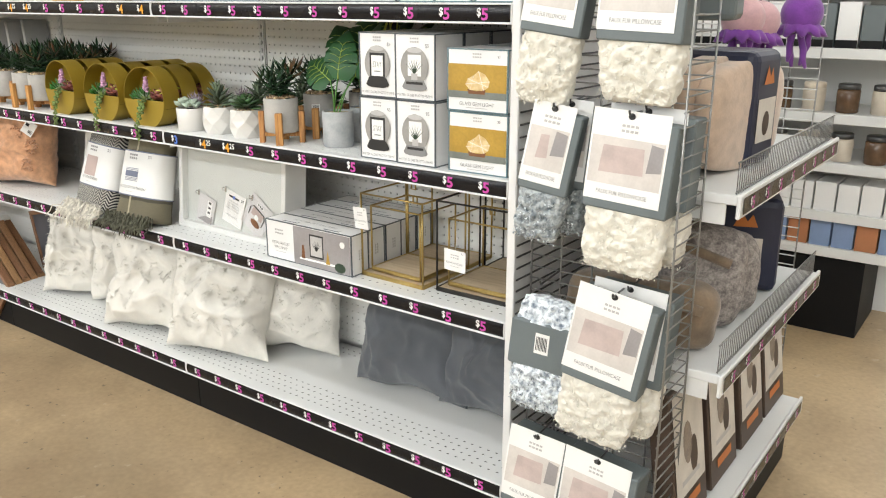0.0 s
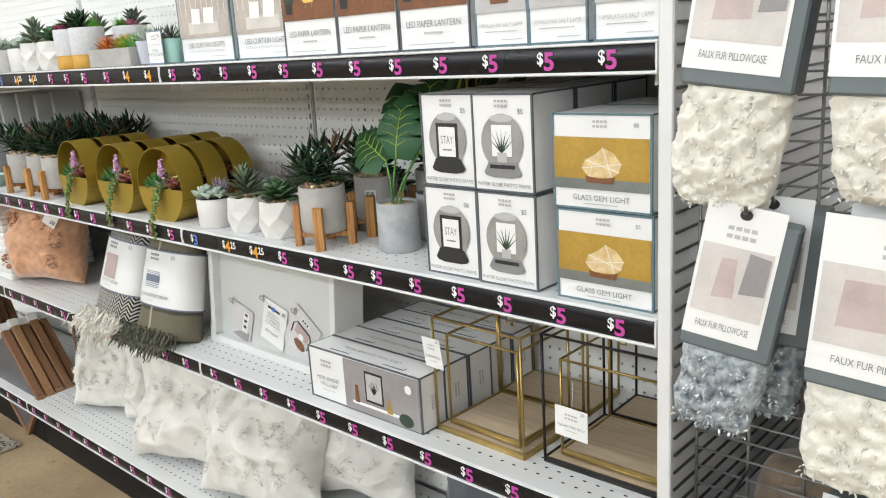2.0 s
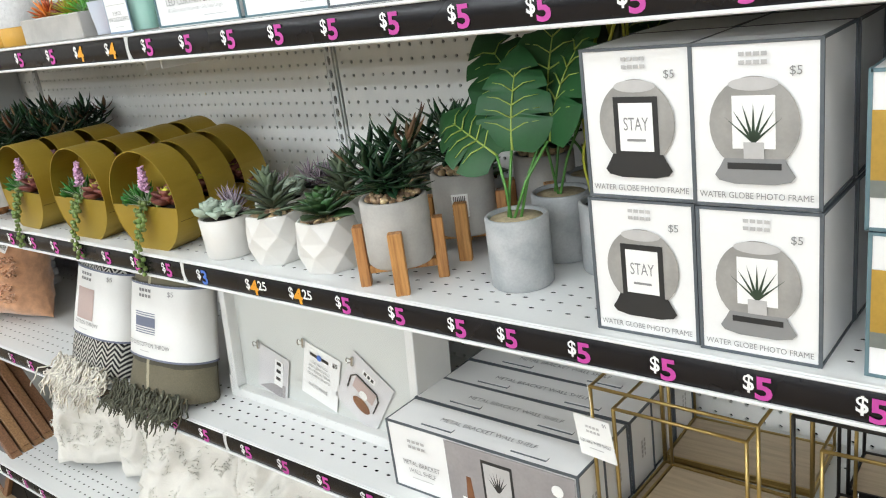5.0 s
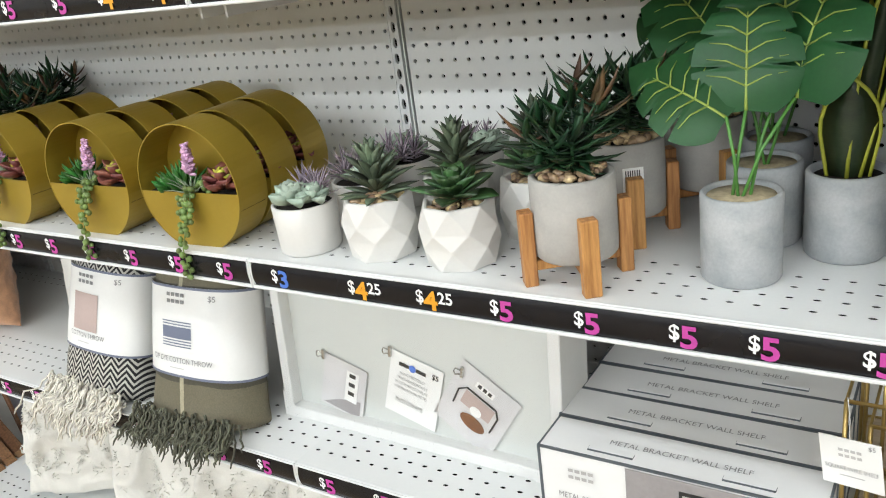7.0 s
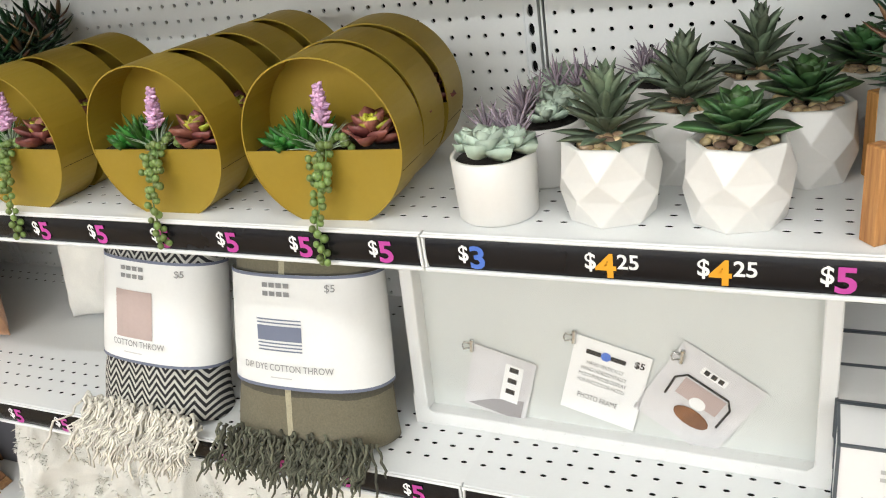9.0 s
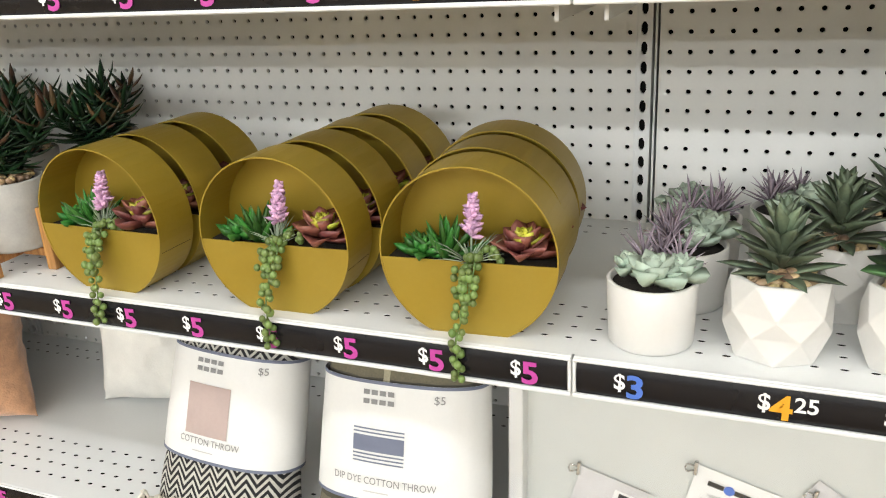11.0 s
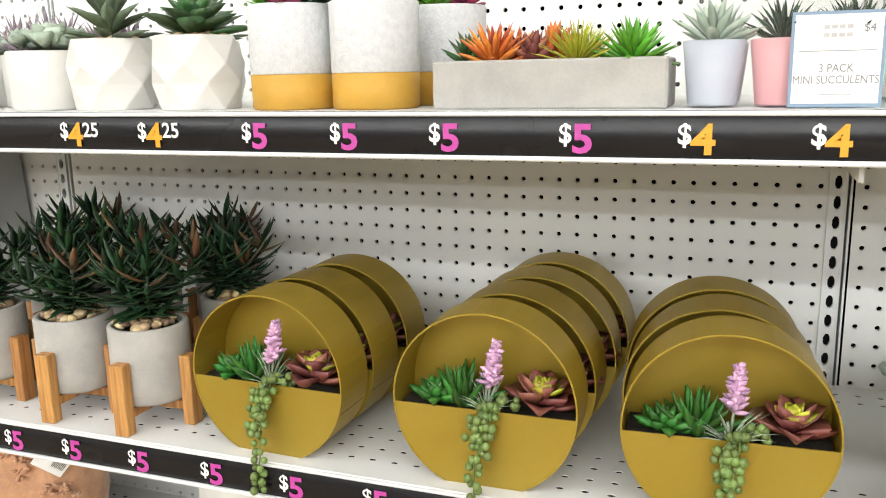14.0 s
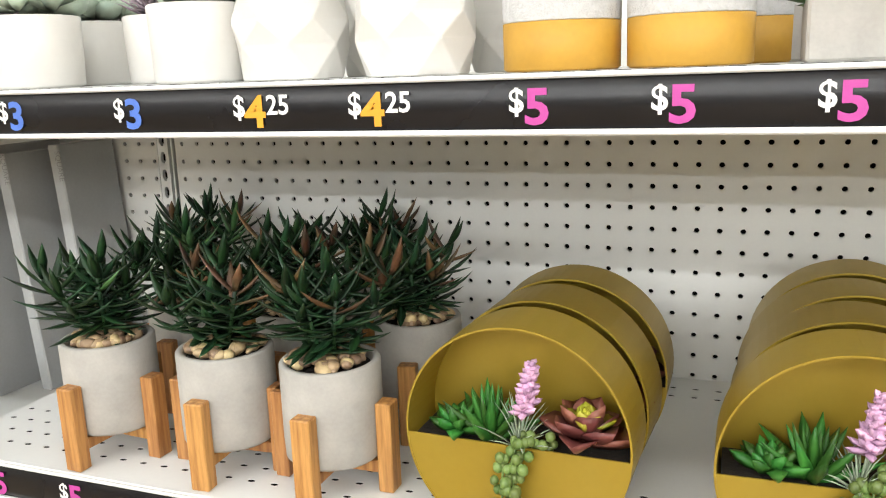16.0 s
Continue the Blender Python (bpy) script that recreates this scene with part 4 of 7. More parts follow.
succulent_tray(160, pose(-0.282, 0.022, Z1))
succulent_tray(161, pose(-0.292, 0.135, Z1))

# ---- cartons ----
M["globe_grey"] = mat("print_globe_grey", (0.33, 0.32, 0.30), 0.45, var=0.12, scale=25, bump=0)
M["gem_gold"] = mat("print_gold_glow", (0.50, 0.31, 0.045), 0.45, var=0.2, scale=9, bump=0, col2=(0.33, 0.20, 0.03))
M["gem_teal"] = mat("print_dusky_teal", (0.21, 0.23, 0.21), 0.45, var=0.15, scale=12, bump=0)
M["gem_glass"] = mat("print_gem", (0.78, 0.62, 0.34), 0.45, var=0.2, scale=90, bump=0, col2=(0.60, 0.40, 0.16))
M["lantern_brown"] = mat("print_brown", (0.25, 0.10, 0.035), 0.45, var=0.3, scale=12, bump=0, col2=(0.12, 0.05, 0.025))
M["lantern_glow"] = mat("print_lantern", (0.90, 0.62, 0.20), 0.45, var=0.08, scale=15, bump=0, col2=(0.85, 0.48, 0.10))
M["salt"] = mat("print_salt_pink", (0.72, 0.26, 0.17), 0.45, var=0.2, scale=45, bump=0, col2=(0.52, 0.13, 0.08))
M["photo_beige"] = mat("print_beige_room", (0.52, 0.46, 0.40), 0.45, var=0.15, scale=14, bump=0, col2=(0.40, 0.35, 0.31))
M["photo_cream"] = mat("print_cream", (0.66, 0.62, 0.56), 0.45, var=0.08, scale=18, bump=0)
M["photo_grey"] = mat("print_room_grey", (0.33, 0.31, 0.31), 0.45, var=0.12, scale=9, bump=0)
M["p_green"] = mat("print_dark_green", (0.03, 0.055, 0.03), 0.5, var=0.2, scale=30, bump=0)


def brand_bars(parent, x, z, w, y=-0.0009, face=None, mt="p_lgrey"):
    """The maker's mark, as two plain rows of small blocks."""
    for dz in (0.0, -0.28 * w):
        for k in range(4):
            x0 = x - w / 2 + w * (k + 0.08) / 4
            plate("maker_mark", x0, x0 + w * 0.19, z + dz - 0.07 * w, z + dz + 0.07 * w, M[mt], parent, y=y, face=face)


def carton_body(t, w, d, h, edge="carton_edge", body="carton_white"):
    part("carton", boxed(-w / 2, w / 2, 0, d, 0, h, bevel=0.0012), M[body], t)
    e = 0.0028
    bm = bmesh.new()
    for x in (-w / 2, w / 2):
        for y in (0, d):
            box(bm, x - e / 2 - 0.0003, x + e / 2 + 0.0003, y - e / 2, y + e / 2, 0.0004, h + 0.0003)
    for z in (0.0017, h - 0.0012):
        for y in (0, d):
            box(bm, -w / 2, w / 2, y - e / 2, y + e / 2, z - e / 2, z + e / 2)
        for x in (-w / 2, w / 2):
            box(bm, x - e / 2, x + e / 2, 0, d, z - e / 2, z + e / 2)
    part("edge_print", bm, M[edge], t, "dark printed edges")


Y_P = -0.0021


def globe_carton(plant, m):
    t = thing("globe_carton", m, "white carton for a water globe photo frame, $5", "box", "water globe cartons")
    w, d, h = 0.113, 0.112, 0.151
    carton_body(t, w, d, h)
    cz = 0.078
    outline("globe_print", disc(0, cz, 0.040, 0.043, 36), M["globe_grey"], t, y=Y_P)
    outline("globe_glare", disc(0.0, cz + 0.036, 0.022, 0.006, 20), M["p_lgrey"], t, y=Y_P - 0.0004)
    base = [(-0.032, 0.026), (-0.036, 0.031), (-0.030, 0.041), (-0.027, 0.047), (0.027, 0.047), (0.030, 0.041), (0.036, 0.031), (0.032, 0.026), (0.018, 0.023), (-0.018, 0.023)]
    outline("globe_foot", base[::-1], M["p_black"] if not plant else M["p_grey"], t, y=Y_P - 0.0004)
    if plant:
        plate("photo", -0.019, 0.019, 0.056, 0.104, M["p_white"], t, y=Y_P - 0.0006)
        plate("pot_print", -0.009, 0.009, 0.047, 0.062, M["p_lgrey"], t, y=Y_P - 0.0009)
        for k in range(7):
            a = radians(40 + 100 * k / 6)
            outline("leaf_print", [(0.002, 0.062), (-0.002, 0.062), (0.034 * math.cos(a), 0.062 + 0.036 * math.sin(a))], M["p_green"], t, y=Y_P - 0.0011)
        plate("foot_band", -0.024, 0.024, 0.037, 0.043, M["p_black"], t, y=Y_P - 0.0009)
    else:
        plate("photo_mount", -0.0235, 0.0235, 0.040, 0.104, M["p_black"], t, y=Y_P - 0.0006)
        plate("photo", -0.018, 0.018, 0.050, 0.098, M["p_white"], t, y=Y_P - 0.0009)
        text("lettering", "STAY", 0.0185, M["p_grey"], t, 0, 0.071, y=Y_P - 0.0012, squeeze=0.62)
        plate("small_print", -0.010, 0.010, 0.060, 0.0625, M["p_grey"], t, y=Y_P - 0.0012)
    brand_bars(t, 0, h - 0.011, 0.026, y=Y_P)
    text("price_lettering", "$5", 0.011, M["p_grey"], t, 0.036, h - 0.030, y=Y_P)
    text("lettering", "WATER GLOBE PHOTO FRAME", 0.0085, M["p_grey"], t, 0, 0.009, y=Y_P, squeeze=0.87)
    return t


def gem_carton(m):
    t = thing("gem_light_carton", m, "white and gold carton for a glass gem light", "box", "gem light cartons")
    w, d, h = 0.156, 0.125, 0.137
    carton_body(t, w, d, h, edge="carton_teal")
    plate("photo", -w / 2 + 0.002, w / 2 - 0.002, 0.045, 0.104, M["gem_gold"], t, y=Y_P)
    plate("table_print", -w / 2 + 0.002, w / 2 - 0.002, 0.030, 0.045, M["gem_teal"], t, y=Y_P)
    gem = [(-0.030, 0.060), (-0.024, 0.072), (-0.008, 0.080), (0.004, 0.090), (0.022, 0.083), (0.034, 0.068), (0.030, 0.056), (0.018, 0.048), (-0.018, 0.048)]
    outline("gem_print", gem[::-1], M["gem_glass"], t, y=Y_P - 0.0004)
    for a, b in ((0, 5), (1, 6), (3, 7), (2, 8)):
        (x0, z0), (x1, z1) = gem[a], gem[b]
        outline("facet_line", [(x0, z0), (x1, z1), (x1 + 0.0008, z1 + 0.0008), (x0 + 0.0008, z0 + 0.0008)], M["p_white"], t, y=Y_P - 0.0008)
    outline("gem_foot", [(-0.021, 0.040), (0.021, 0.040), (0.024, 0.050), (0.0, 0.046), (-0.024, 0.050)], M["lantern_brown"], t, y=Y_P - 0.0010)
    text("lettering", "GLASS GEM LIGHT", 0.0115, M["p_grey"], t, 0.0, 0.014, y=Y_P, squeeze=0.98)
    plate("small_print", -0.028, 0.028, 0.0085, 0.0098, M["p_lgrey"], t, y=Y_P)
    brand_bars(t, 0, h - 0.011, 0.024, y=Y_P)
    text("price_lettering", "$5", 0.008, M["p_grey"], t, 0.056, h - 0.018, y=Y_P)
    return t


a0 = globe_carton(False, pose(0.834, 0.014, Z2))
b0 = globe_carton(True, pose(0.953, 0.010, Z2))
for k in range(3):
    for lvl in range(2):
        if k or lvl:
            copy_thing(a0, pose(0.834 + 0.003 * (lvl - k), 0.014 + 0.116 * k, Z2 + 0.1525 * lvl, 0, 0, (0.8, -0.6)[lvl] * (k + 1)))
            copy_thing(b0, pose(0.954 - 0.002 * lvl, 0.010 + 0.117 * k, Z2 + 0.1525 * lvl, 0, 0, (-0.5, 0.7)[lvl] * (k + 1)))
g0 = gem_carton(pose(1.126, 0.012, Z2))
for k in range(2):
    for lvl in range(2):
        if k or lvl:
            copy_thing(g0, pose(1.125 - 0.002 * lvl, 0.012 + 0.135 * k, Z2 + 0.1385 * lvl, 0, 0, 0.5 * lvl))


def curtain_carton(m):
    t = thing("curtain_light_carton", m, "white carton for LED curtain lights with a bedroom photo", "box", "curtain light cartons")
    w, d, h = 0.202, 0.085, 0.215
    carton_body(t, w, d, h, edge="carton_teal")
    plate("photo", -w / 2 + 0.003, w / 2 - 0.003, 0.052, h - 0.03, M["photo_beige"], t, y=Y_P)
    plate("bed_print", -0.06, 0.055, 0.060, 0.085, M["photo_cream"], t, y=Y_P - 0.0004)
    for x0, x1 in ((-0.045, -0.012), (0.002, 0.040)):
        outline("pillow_print", [(x0, 0.082), (x1, 0.080), (x1 + 0.004, 0.112), (x0 + 0.004, 0.114)], M["p_white"], t, y=Y_P - 0.0007)
    for k in range(9):
        xx = -0.085 + 0.021 * k
        plate("light_string", xx, xx + 0.0016, 0.10, h - 0.032, M["p_white"], t, y=Y_P - 0.0003)
    text("lettering", "LED CURTAIN LIGHTS", 0.0155, M["p_grey"], t, 0, 0.031, y=Y_P, squeeze=0.92)
    text("lettering", "80 LEDs • Set of 10 Strands • 5-Ft Total Length", 0.0076, M["p_lgrey"], t, 0, 0.0215, y=Y_P, squeeze=0.95)
    plate("small_print", 0.02, 0.075, 0.0115, 0.0125, M["p_lgrey"], t, y=Y_P)
    return t


def lantern_carton(m):
    t = thing("lantern_carton", m, "brown and white carton for an LED paper lantern", "box", "paper lantern cartons")
    w, d, h = 0.150, 0.11, 0.205
    carton_body(t, w, d, h)
    plate("photo", -w / 2 + 0.002, w / 2 - 0.002, 0.066, h - 0.003, M["lantern_brown"], t, y=Y_P)
    outline("plant_print", disc(-0.052, 0.108, 0.015, 0.02, 14), M["p_green"], t, y=Y_P - 0.0004)
    outline("pot_print", [(-0.062, 0.078), (-0.044, 0.078), (-0.042, 0.098), (-0.064, 0.098)], M["p_black"], t, y=Y_P - 0.0006)
    body = [(-0.012, 0.096), (0.012, 0.096), (0.026, 0.108), (0.030, 0.135), (0.028, 0.165), (0.020, 0.186), (-0.020, 0.186), (-0.028, 0.165), (-0.030, 0.135), (-0.026, 0.108)]
    outline("lantern_print", [(x + 0.005, z) for x, z in body], M["lantern_glow"], t, y=Y_P - 0.0006)
    for dx in (-0.006, 0.012):
        plate("lantern_leg", 0.002 + dx, 0.0032 + dx, 0.086, 0.097, M["gem_gold"], t, y=Y_P - 0.0008)
    text("lettering", "LED PAPER LANTERN", 0.0145, M["p_grey"], t, 0, 0.037, y=Y_P, squeeze=0.86)
    plate("small_print", -0.02, 0.02, 0.026, 0.029, M["p_lgrey"], t, y=Y_P)
    plate("small_print", -0.055, 0.045, 0.0095, 0.0108, M["p_lgrey"], t, y=Y_P)
    return t


def salt_carton(m):
    t = thing("salt_lamp_carton", m, "white carton for a pink Himalayan salt lamp", "box", "salt lamp cartons")
    w, d, h = 0.098, 0.095, 0.185
    carton_body(t, w, d, h, edge="carton_teal")
    plate("photo", -w / 2 + 0.002, w / 2 - 0.002, 0.062, h - 0.003, M["photo_grey"], t, y=Y_P)
    plate("table_print", -w / 2 + 0.002, w / 2 - 0.002, 0.050, 0.074, M["p_lgrey"], t, y=Y_P - 0.0003)
    body = [(-0.016, 0.070), (0.014, 0.069), (0.022, 0.088), (0.024, 0.112), (0.019, 0.14), (0.008, 0.158), (-0.006, 0.160), (-0.019, 0.142), (-0.023, 0.11)]
    outline("lamp_print", body, M["salt"], t, y=Y_P - 0.0006)
    outline("lamp_foot", [(-0.017, 0.062), (0.016, 0.062), (0.018, 0.072), (-0.019, 0.072)], M["lantern_brown"], t, y=Y_P - 0.0008)
    text("lettering", "HIMALAYAN SALT LAMP", 0.0085, M["p_lgrey"], t, 0, 0.0285, y=Y_P, squeeze=0.88)
    plate("small_print", -0.03, 0.03, 0.0215, 0.0228, M["p_lgrey"], t, y=Y_P)
    plate("small_print", 0.0, 0.04, 0.0095, 0.0105, M["p_lgrey"], t, y=Y_P)
    return t


c0 = curtain_carton(pose(0.113, 0.052, Z1))
for p in (pose(0.322, 0.056, Z1, 0, 0, -1), pose(0.113, 0.15, Z1, 0, 0, 1), pose(0.325, 0.15, Z1)):
    copy_thing(c0, p)
l0 = lantern_carton(pose(0.500, 0.026, Z1))
for x, y in ((0.656, 0.024), (0.813, 0.022), (0.500, 0.145), (0.656, 0.145), (0.813, 0.145)):
    copy_thing(l0, pose(x, y, Z1, 0, 0, (x * 37) % 1.4 - 0.7))
s0 = salt_carton(pose(0.948, 0.024, Z1))
for x, y in ((1.051, 0.020), (1.164, 0.014), (0.948, 0.13), (1.051, 0.13), (1.160, 0.13)):
    copy_thing(s0, pose(x, y, Z1, 0, 0, (x * 29) % 1.6 - 0.8))


def bracket_carton(m):
    t = thing("wall_shelf_carton", m, "grey-white carton for a metal bracket wall shelf", "box", "wall shelf cartons")
    w, d, h = 0.324, 0.066, 0.114
    carton_body(t, w, d, h)
    plate("photo", -0.052, w / 2 - 0.003, 0.003, h - 0.004, M["photo_grey"], t, y=Y_P)
    brand_bars(t, -0.108, h - 0.026, 0.034, y=Y_P)
    text("lettering", "METAL BRACKET", 0.0115, M["p_grey"], t, -0.104, 0.046, y=Y_P, squeeze=0.8)
    text("lettering", "WALL SHELF", 0.0115, M["p_grey"], t, -0.104, 0.033, y=Y_P, squeeze=0.8)
    plate("small_print", -0.125, -0.085, 0.024, 0.0252, M["p_lgrey"], t, y=Y_P)
    plate("frame_print", 0.010, 0.062, 0.030, 0.096, M["p_black"], t, y=Y_P - 0.0003)
    plate("frame_inside", 0.014, 0.058, 0.035, 0.091, M["p_lgrey"], t, y=Y_P - 0.0006)
    for k in range(7):
        a = radians(30 + 20 * k)
        outline("leaf_print", [(0.034, 0.050), (0.038, 0.050), (0.036 + 0.019 * math.cos(a), 0.060 + 0.022 * math.sin(a))], M["p_black"], t, y=Y_P - 0.0009)
    outline("vase_print", [(-0.022, 0.022), (-0.008, 0.022), (-0.011, 0.06), (-0.019, 0.06)], M["lantern_brown"], t, y=Y_P - 0.0004)
    outline("vase_print", [(0.070, 0.020), (0.086, 0.020), (0.078, 0.058)], M["gem_gold"], t, y=Y_P - 0.0004)
    outline("bush_print", disc(0.122, 0.018, 0.02, 0.014, 12), M["p_green"], t, y=Y_P - 0.0004)
    plate("shelf_print", -0.03, 0.105, 0.018, 0.024, M["p_white"], t, y=Y_P - 0.0002)
    outline("price_spot", disc(0.132, h - 0.03, 0.009, 0.009, 18), M["p_white"], t, y=Y_P - 0.0006)
    lid = text("lettering", "METAL BRACKET WALL SHELF", 0.0125, M["p_grey"], t, 0.0, 0.0, squeeze=0.98)
    lid.matrix_basis = pose(0.0, d / 2 - 0.004, h + 0.0012)
    for x in (-0.075, 0.082):
        part("lid_slot", boxed(x - 0.028, x + 0.028, 0.010, 0.019, h - 0.004, h + 0.0008), M["carton_edge"], t)
        part("slot_flap", boxed(x - 0.0275, x + 0.0275, 0.0125, 0.0185, h + 0.0006, h + 0.0014), M["carton_white"], t)
    side = pose(w / 2, d / 2, 0, 0, 0, 90)
    brand_bars(t, 0.0, 0.060, 0.030, y=-0.0022, face=side @ pose(0, 0, 0.056, 0, 90, 0) @ pose(0, 0, -0.056))
    return t


Z3 = DECKS["low"]
k0 = bracket_carton(pose(0.560, 0.024, Z3))
for k in range(1, 5):
    copy_thing(k0, pose(0.560 - 0.002 * (k % 2), 0.024 + 0.0705 * k, Z3, 0, 0, 0.3 * (-1) ** k))

# ---- fabrics and the low shelves ----
M["cream_cloth"] = mat("cream_cotton", (0.77, 0.75, 0.69), 0.9, var=0.08, scale=14, bump=0.7, fine=420, sheen=0.2)
M["grey_cloth"] = mat("slate_cloth", (0.105, 0.115, 0.13), 0.9, var=0.14, scale=8, bump=0.4, fine=500, sheen=0.2)
M["peach_fur"] = mat("peach_fur", (0.66, 0.36, 0.20), 0.95, var=0.14, scale=45, bump=0.7, fine=300, sheen=0.4)
M["cream_fur"] = mat("cream_fur", (0.76, 0.73, 0.64), 0.95, var=0.08, scale=60, bump=0.7, fine=300, sheen=0.4, island=0.06)
M["blue_fur"] = mat("grey_blue_fur", (0.66, 0.71, 0.73), 0.95, var=0.16, scale=85, bump=0.7, fine=300, sheen=0.4, col2=(0.09, 0.12, 0.15), island=0.5)
M["fringe_cream"] = mat("cream_fringe", (0.74, 0.70, 0.61), 0.95, var=0.12, scale=90, bump=0.5, island=0.2)
M["fringe_olive"] = mat("olive_fringe", (0.125, 0.125, 0.085), 0.95, var=0.25, scale=90, bump=0.5, island=0.4)
M["band_paper"] = mat("band_paper", (0.76, 0.76, 0.74), 0.5, var=0.03, scale=8, bump=0.03)
M["band_edge"] = mat("band_blue_edge", (0.15, 0.17, 0.24), 0.5, var=0.05, bump=0)
M["swatch_pink"] = mat("print_pink_swatch", (0.46, 0.36, 0.33), 0.6, var=0.05, bump=0)
M["gold_wire"] = mat("gold_wire", (0.50, 0.36, 0.13), 0.32, metal=0.85, var=0.1, scale=30, bump=0.04)
M["black_wire"] = mat("black_wire", (0.025, 0.022, 0.02), 0.4, metal=0.4, var=0.1, bump=0.03)
M["pale_wood"] = mat("pale_wood", (0.55, 0.44, 0.30), 0.55, var=0.10, scale=14, bump=0.08, stretch=(1, 9, 9))
M["chrome"] = mat("chrome_wire", (0.62, 0.62, 0.60), 0.22, metal=0.9, var=0.05, bump=0)
M["white_wood"] = mat("white_frame_wood", (0.72, 0.72, 0.70), 0.5, var=0.03, scale=12, bump=0.04)
M["mat_board"] = mat("pale_mount_board", (0.60, 0.62, 0.59), 0.55, var=0.03, scale=5, bump=0)


def fabric_pattern(name, sort):
    m = mat(name, (0.6, 0.58, 0.52), 0.95, var=0.1, scale=60, bump=0.5, fine=500)
    nt = m.node_tree
    b = nt.nodes["Principled BSDF"]
    tc = nt.nodes["Texture Coordinate"]
    sep = nt.nodes.new("ShaderNodeSeparateXYZ")
    nt.links.new(tc.outputs["Object"], sep.inputs[0])

    def node(op, a, c=0.0, d=None):
        n = nt.nodes.new("ShaderNodeMath")
        n.operation = op
        for i, v in enumerate((a, c) if d is None else (a, c, d)):
            if isinstance(v, (int, float)):
                n.inputs[i].default_value = v
            else:
                nt.links.new(v, n.inputs[i])
        return n.outputs[0]

    wob = nt.nodes.new("ShaderNodeTexNoise")
    wob.inputs["Scale"].default_value = 22
    nt.links.new(tc.outputs["Object"], wob.inputs["Vector"])
    mix = nt.nodes.new("ShaderNodeMixRGB")
    if sort == "chevron":
        zig = node("PINGPONG", sep.outputs[0], 0.013)
        ph = node("ADD", node("MULTIPLY_ADD", zig, 1.35, sep.outputs[2]), node("MULTIPLY", wob.outputs["Fac"], 0.006))
        st = node("FRACT", node("DIVIDE", ph, 0.0115))
        fac = node("GREATER_THAN", st, 0.47)
        mix.inputs[1].default_value, mix.inputs[2].default_value = (0.62, 0.60, 0.54, 1), (0.016, 0.016, 0.018, 1)
    else:
        st = node("FRACT", node("ADD", node("DIVIDE", sep.outputs[2], 0.115), node("MULTIPLY", wob.outputs["Fac"], 0.06)))
        fac = node("GREATER_THAN", st, 0.60)
        mix.inputs[1].default_value, mix.inputs[2].default_value = (0.185, 0.165, 0.11, 1), (0.095, 0.088, 0.065, 1)
    nt.links.new(fac, mix.inputs[0])
    woven = mix.outputs[0]
    if sort != "chevron":
        # one cream warp stripe
        line = node("LESS_THAN", node("ABSOLUTE", node("ADD", sep.outputs[0], node("MULTIPLY_ADD", wob.outputs["Fac"], 0.006, 0.003))), 0.0042)
        cream = nt.nodes.new("ShaderNodeMixRGB")
        cream.inputs[2].default_value = (0.46, 0.42, 0.29, 1)
        nt.links.new(line, cream.inputs[0])
        nt.links.new(woven, cream.inputs[1])
        woven = cream.outputs[0]
    weave = nt.nodes.new("ShaderNodeMixRGB")
    weave.blend_type = "MULTIPLY"
    weave.inputs[0].default_value = 0.45
    nz = nt.nodes.new("ShaderNodeTexNoise")
    nz.inputs["Scale"].default_value = 420
    nt.links.new(tc.outputs["Object"], nz.inputs["Vector"])
    nt.links.new(woven, weave.inputs[1])
    nt.links.new(nz.outputs["Fac"], weave.inputs[2])
    nt.links.new(weave.outputs[0], b.inputs["Base Color"])
    return m


M["chevron"] = fabric_pattern("chevron_weave", "chevron")
M["olive_weave"] = fabric_pattern("olive_dip_dye_weave", "dip")


def lumpy(w, d, h, nu, nv, power, lump, scale, seed, taper=0.0):
    """A closed rounded body, standing on z = 0: superelliptic plan, with folds from noise."""
    vs, fs = [], []
    off = Vector((seed * 7.1, seed * 3.3, seed * 1.7))
    for j in range(nv + 1):
        t = j / nv
        zz = (1 - math.cos(math.pi * t)) / 2
        shrink = (1 - abs(2 * zz - 1) ** power) ** (1 / power) if 0 < j < nv else 0.0
        shrink = max(shrink, 0.02)
        for i in range(nu):
            a = 2 * math.pi * i / nu
            c, s = math.cos(a), math.sin(a)
            q = (abs(c) ** power + abs(s) ** power) ** (-1 / power)
            p = Vector((c * q * w / 2 * (0.35 + 0.65 * shrink ** 0.5) * (1 - taper * zz), s * q * d / 2 * shrink, zz * h))
            n1 = noise.noise(p * scale + off) + 0.5 * noise.noise(p * scale * 2.3 + off)
            n2 = noise.noise(p * scale * 0.5 - off)
            p += Vector((c * lump * (n1 * 0.4 + n2 * 0.5), s * lump * (n1 + 0.6 * n2), 0.35 * lump * n1 * min(1, zz * 5)))
            p.z = max(p.z, 0.0)
            vs.append(p)
    for j in range(nv):
        for i in range(nu):
            k = (i + 1) % nu
            fs.append((j * nu + i, j * nu + k, (j + 1) * nu + k, (j + 1) * nu + i))
    fs += [tuple(range(nu))[::-1], tuple(range(nv * nu, (nv + 1) * nu))]
    return vs, fs


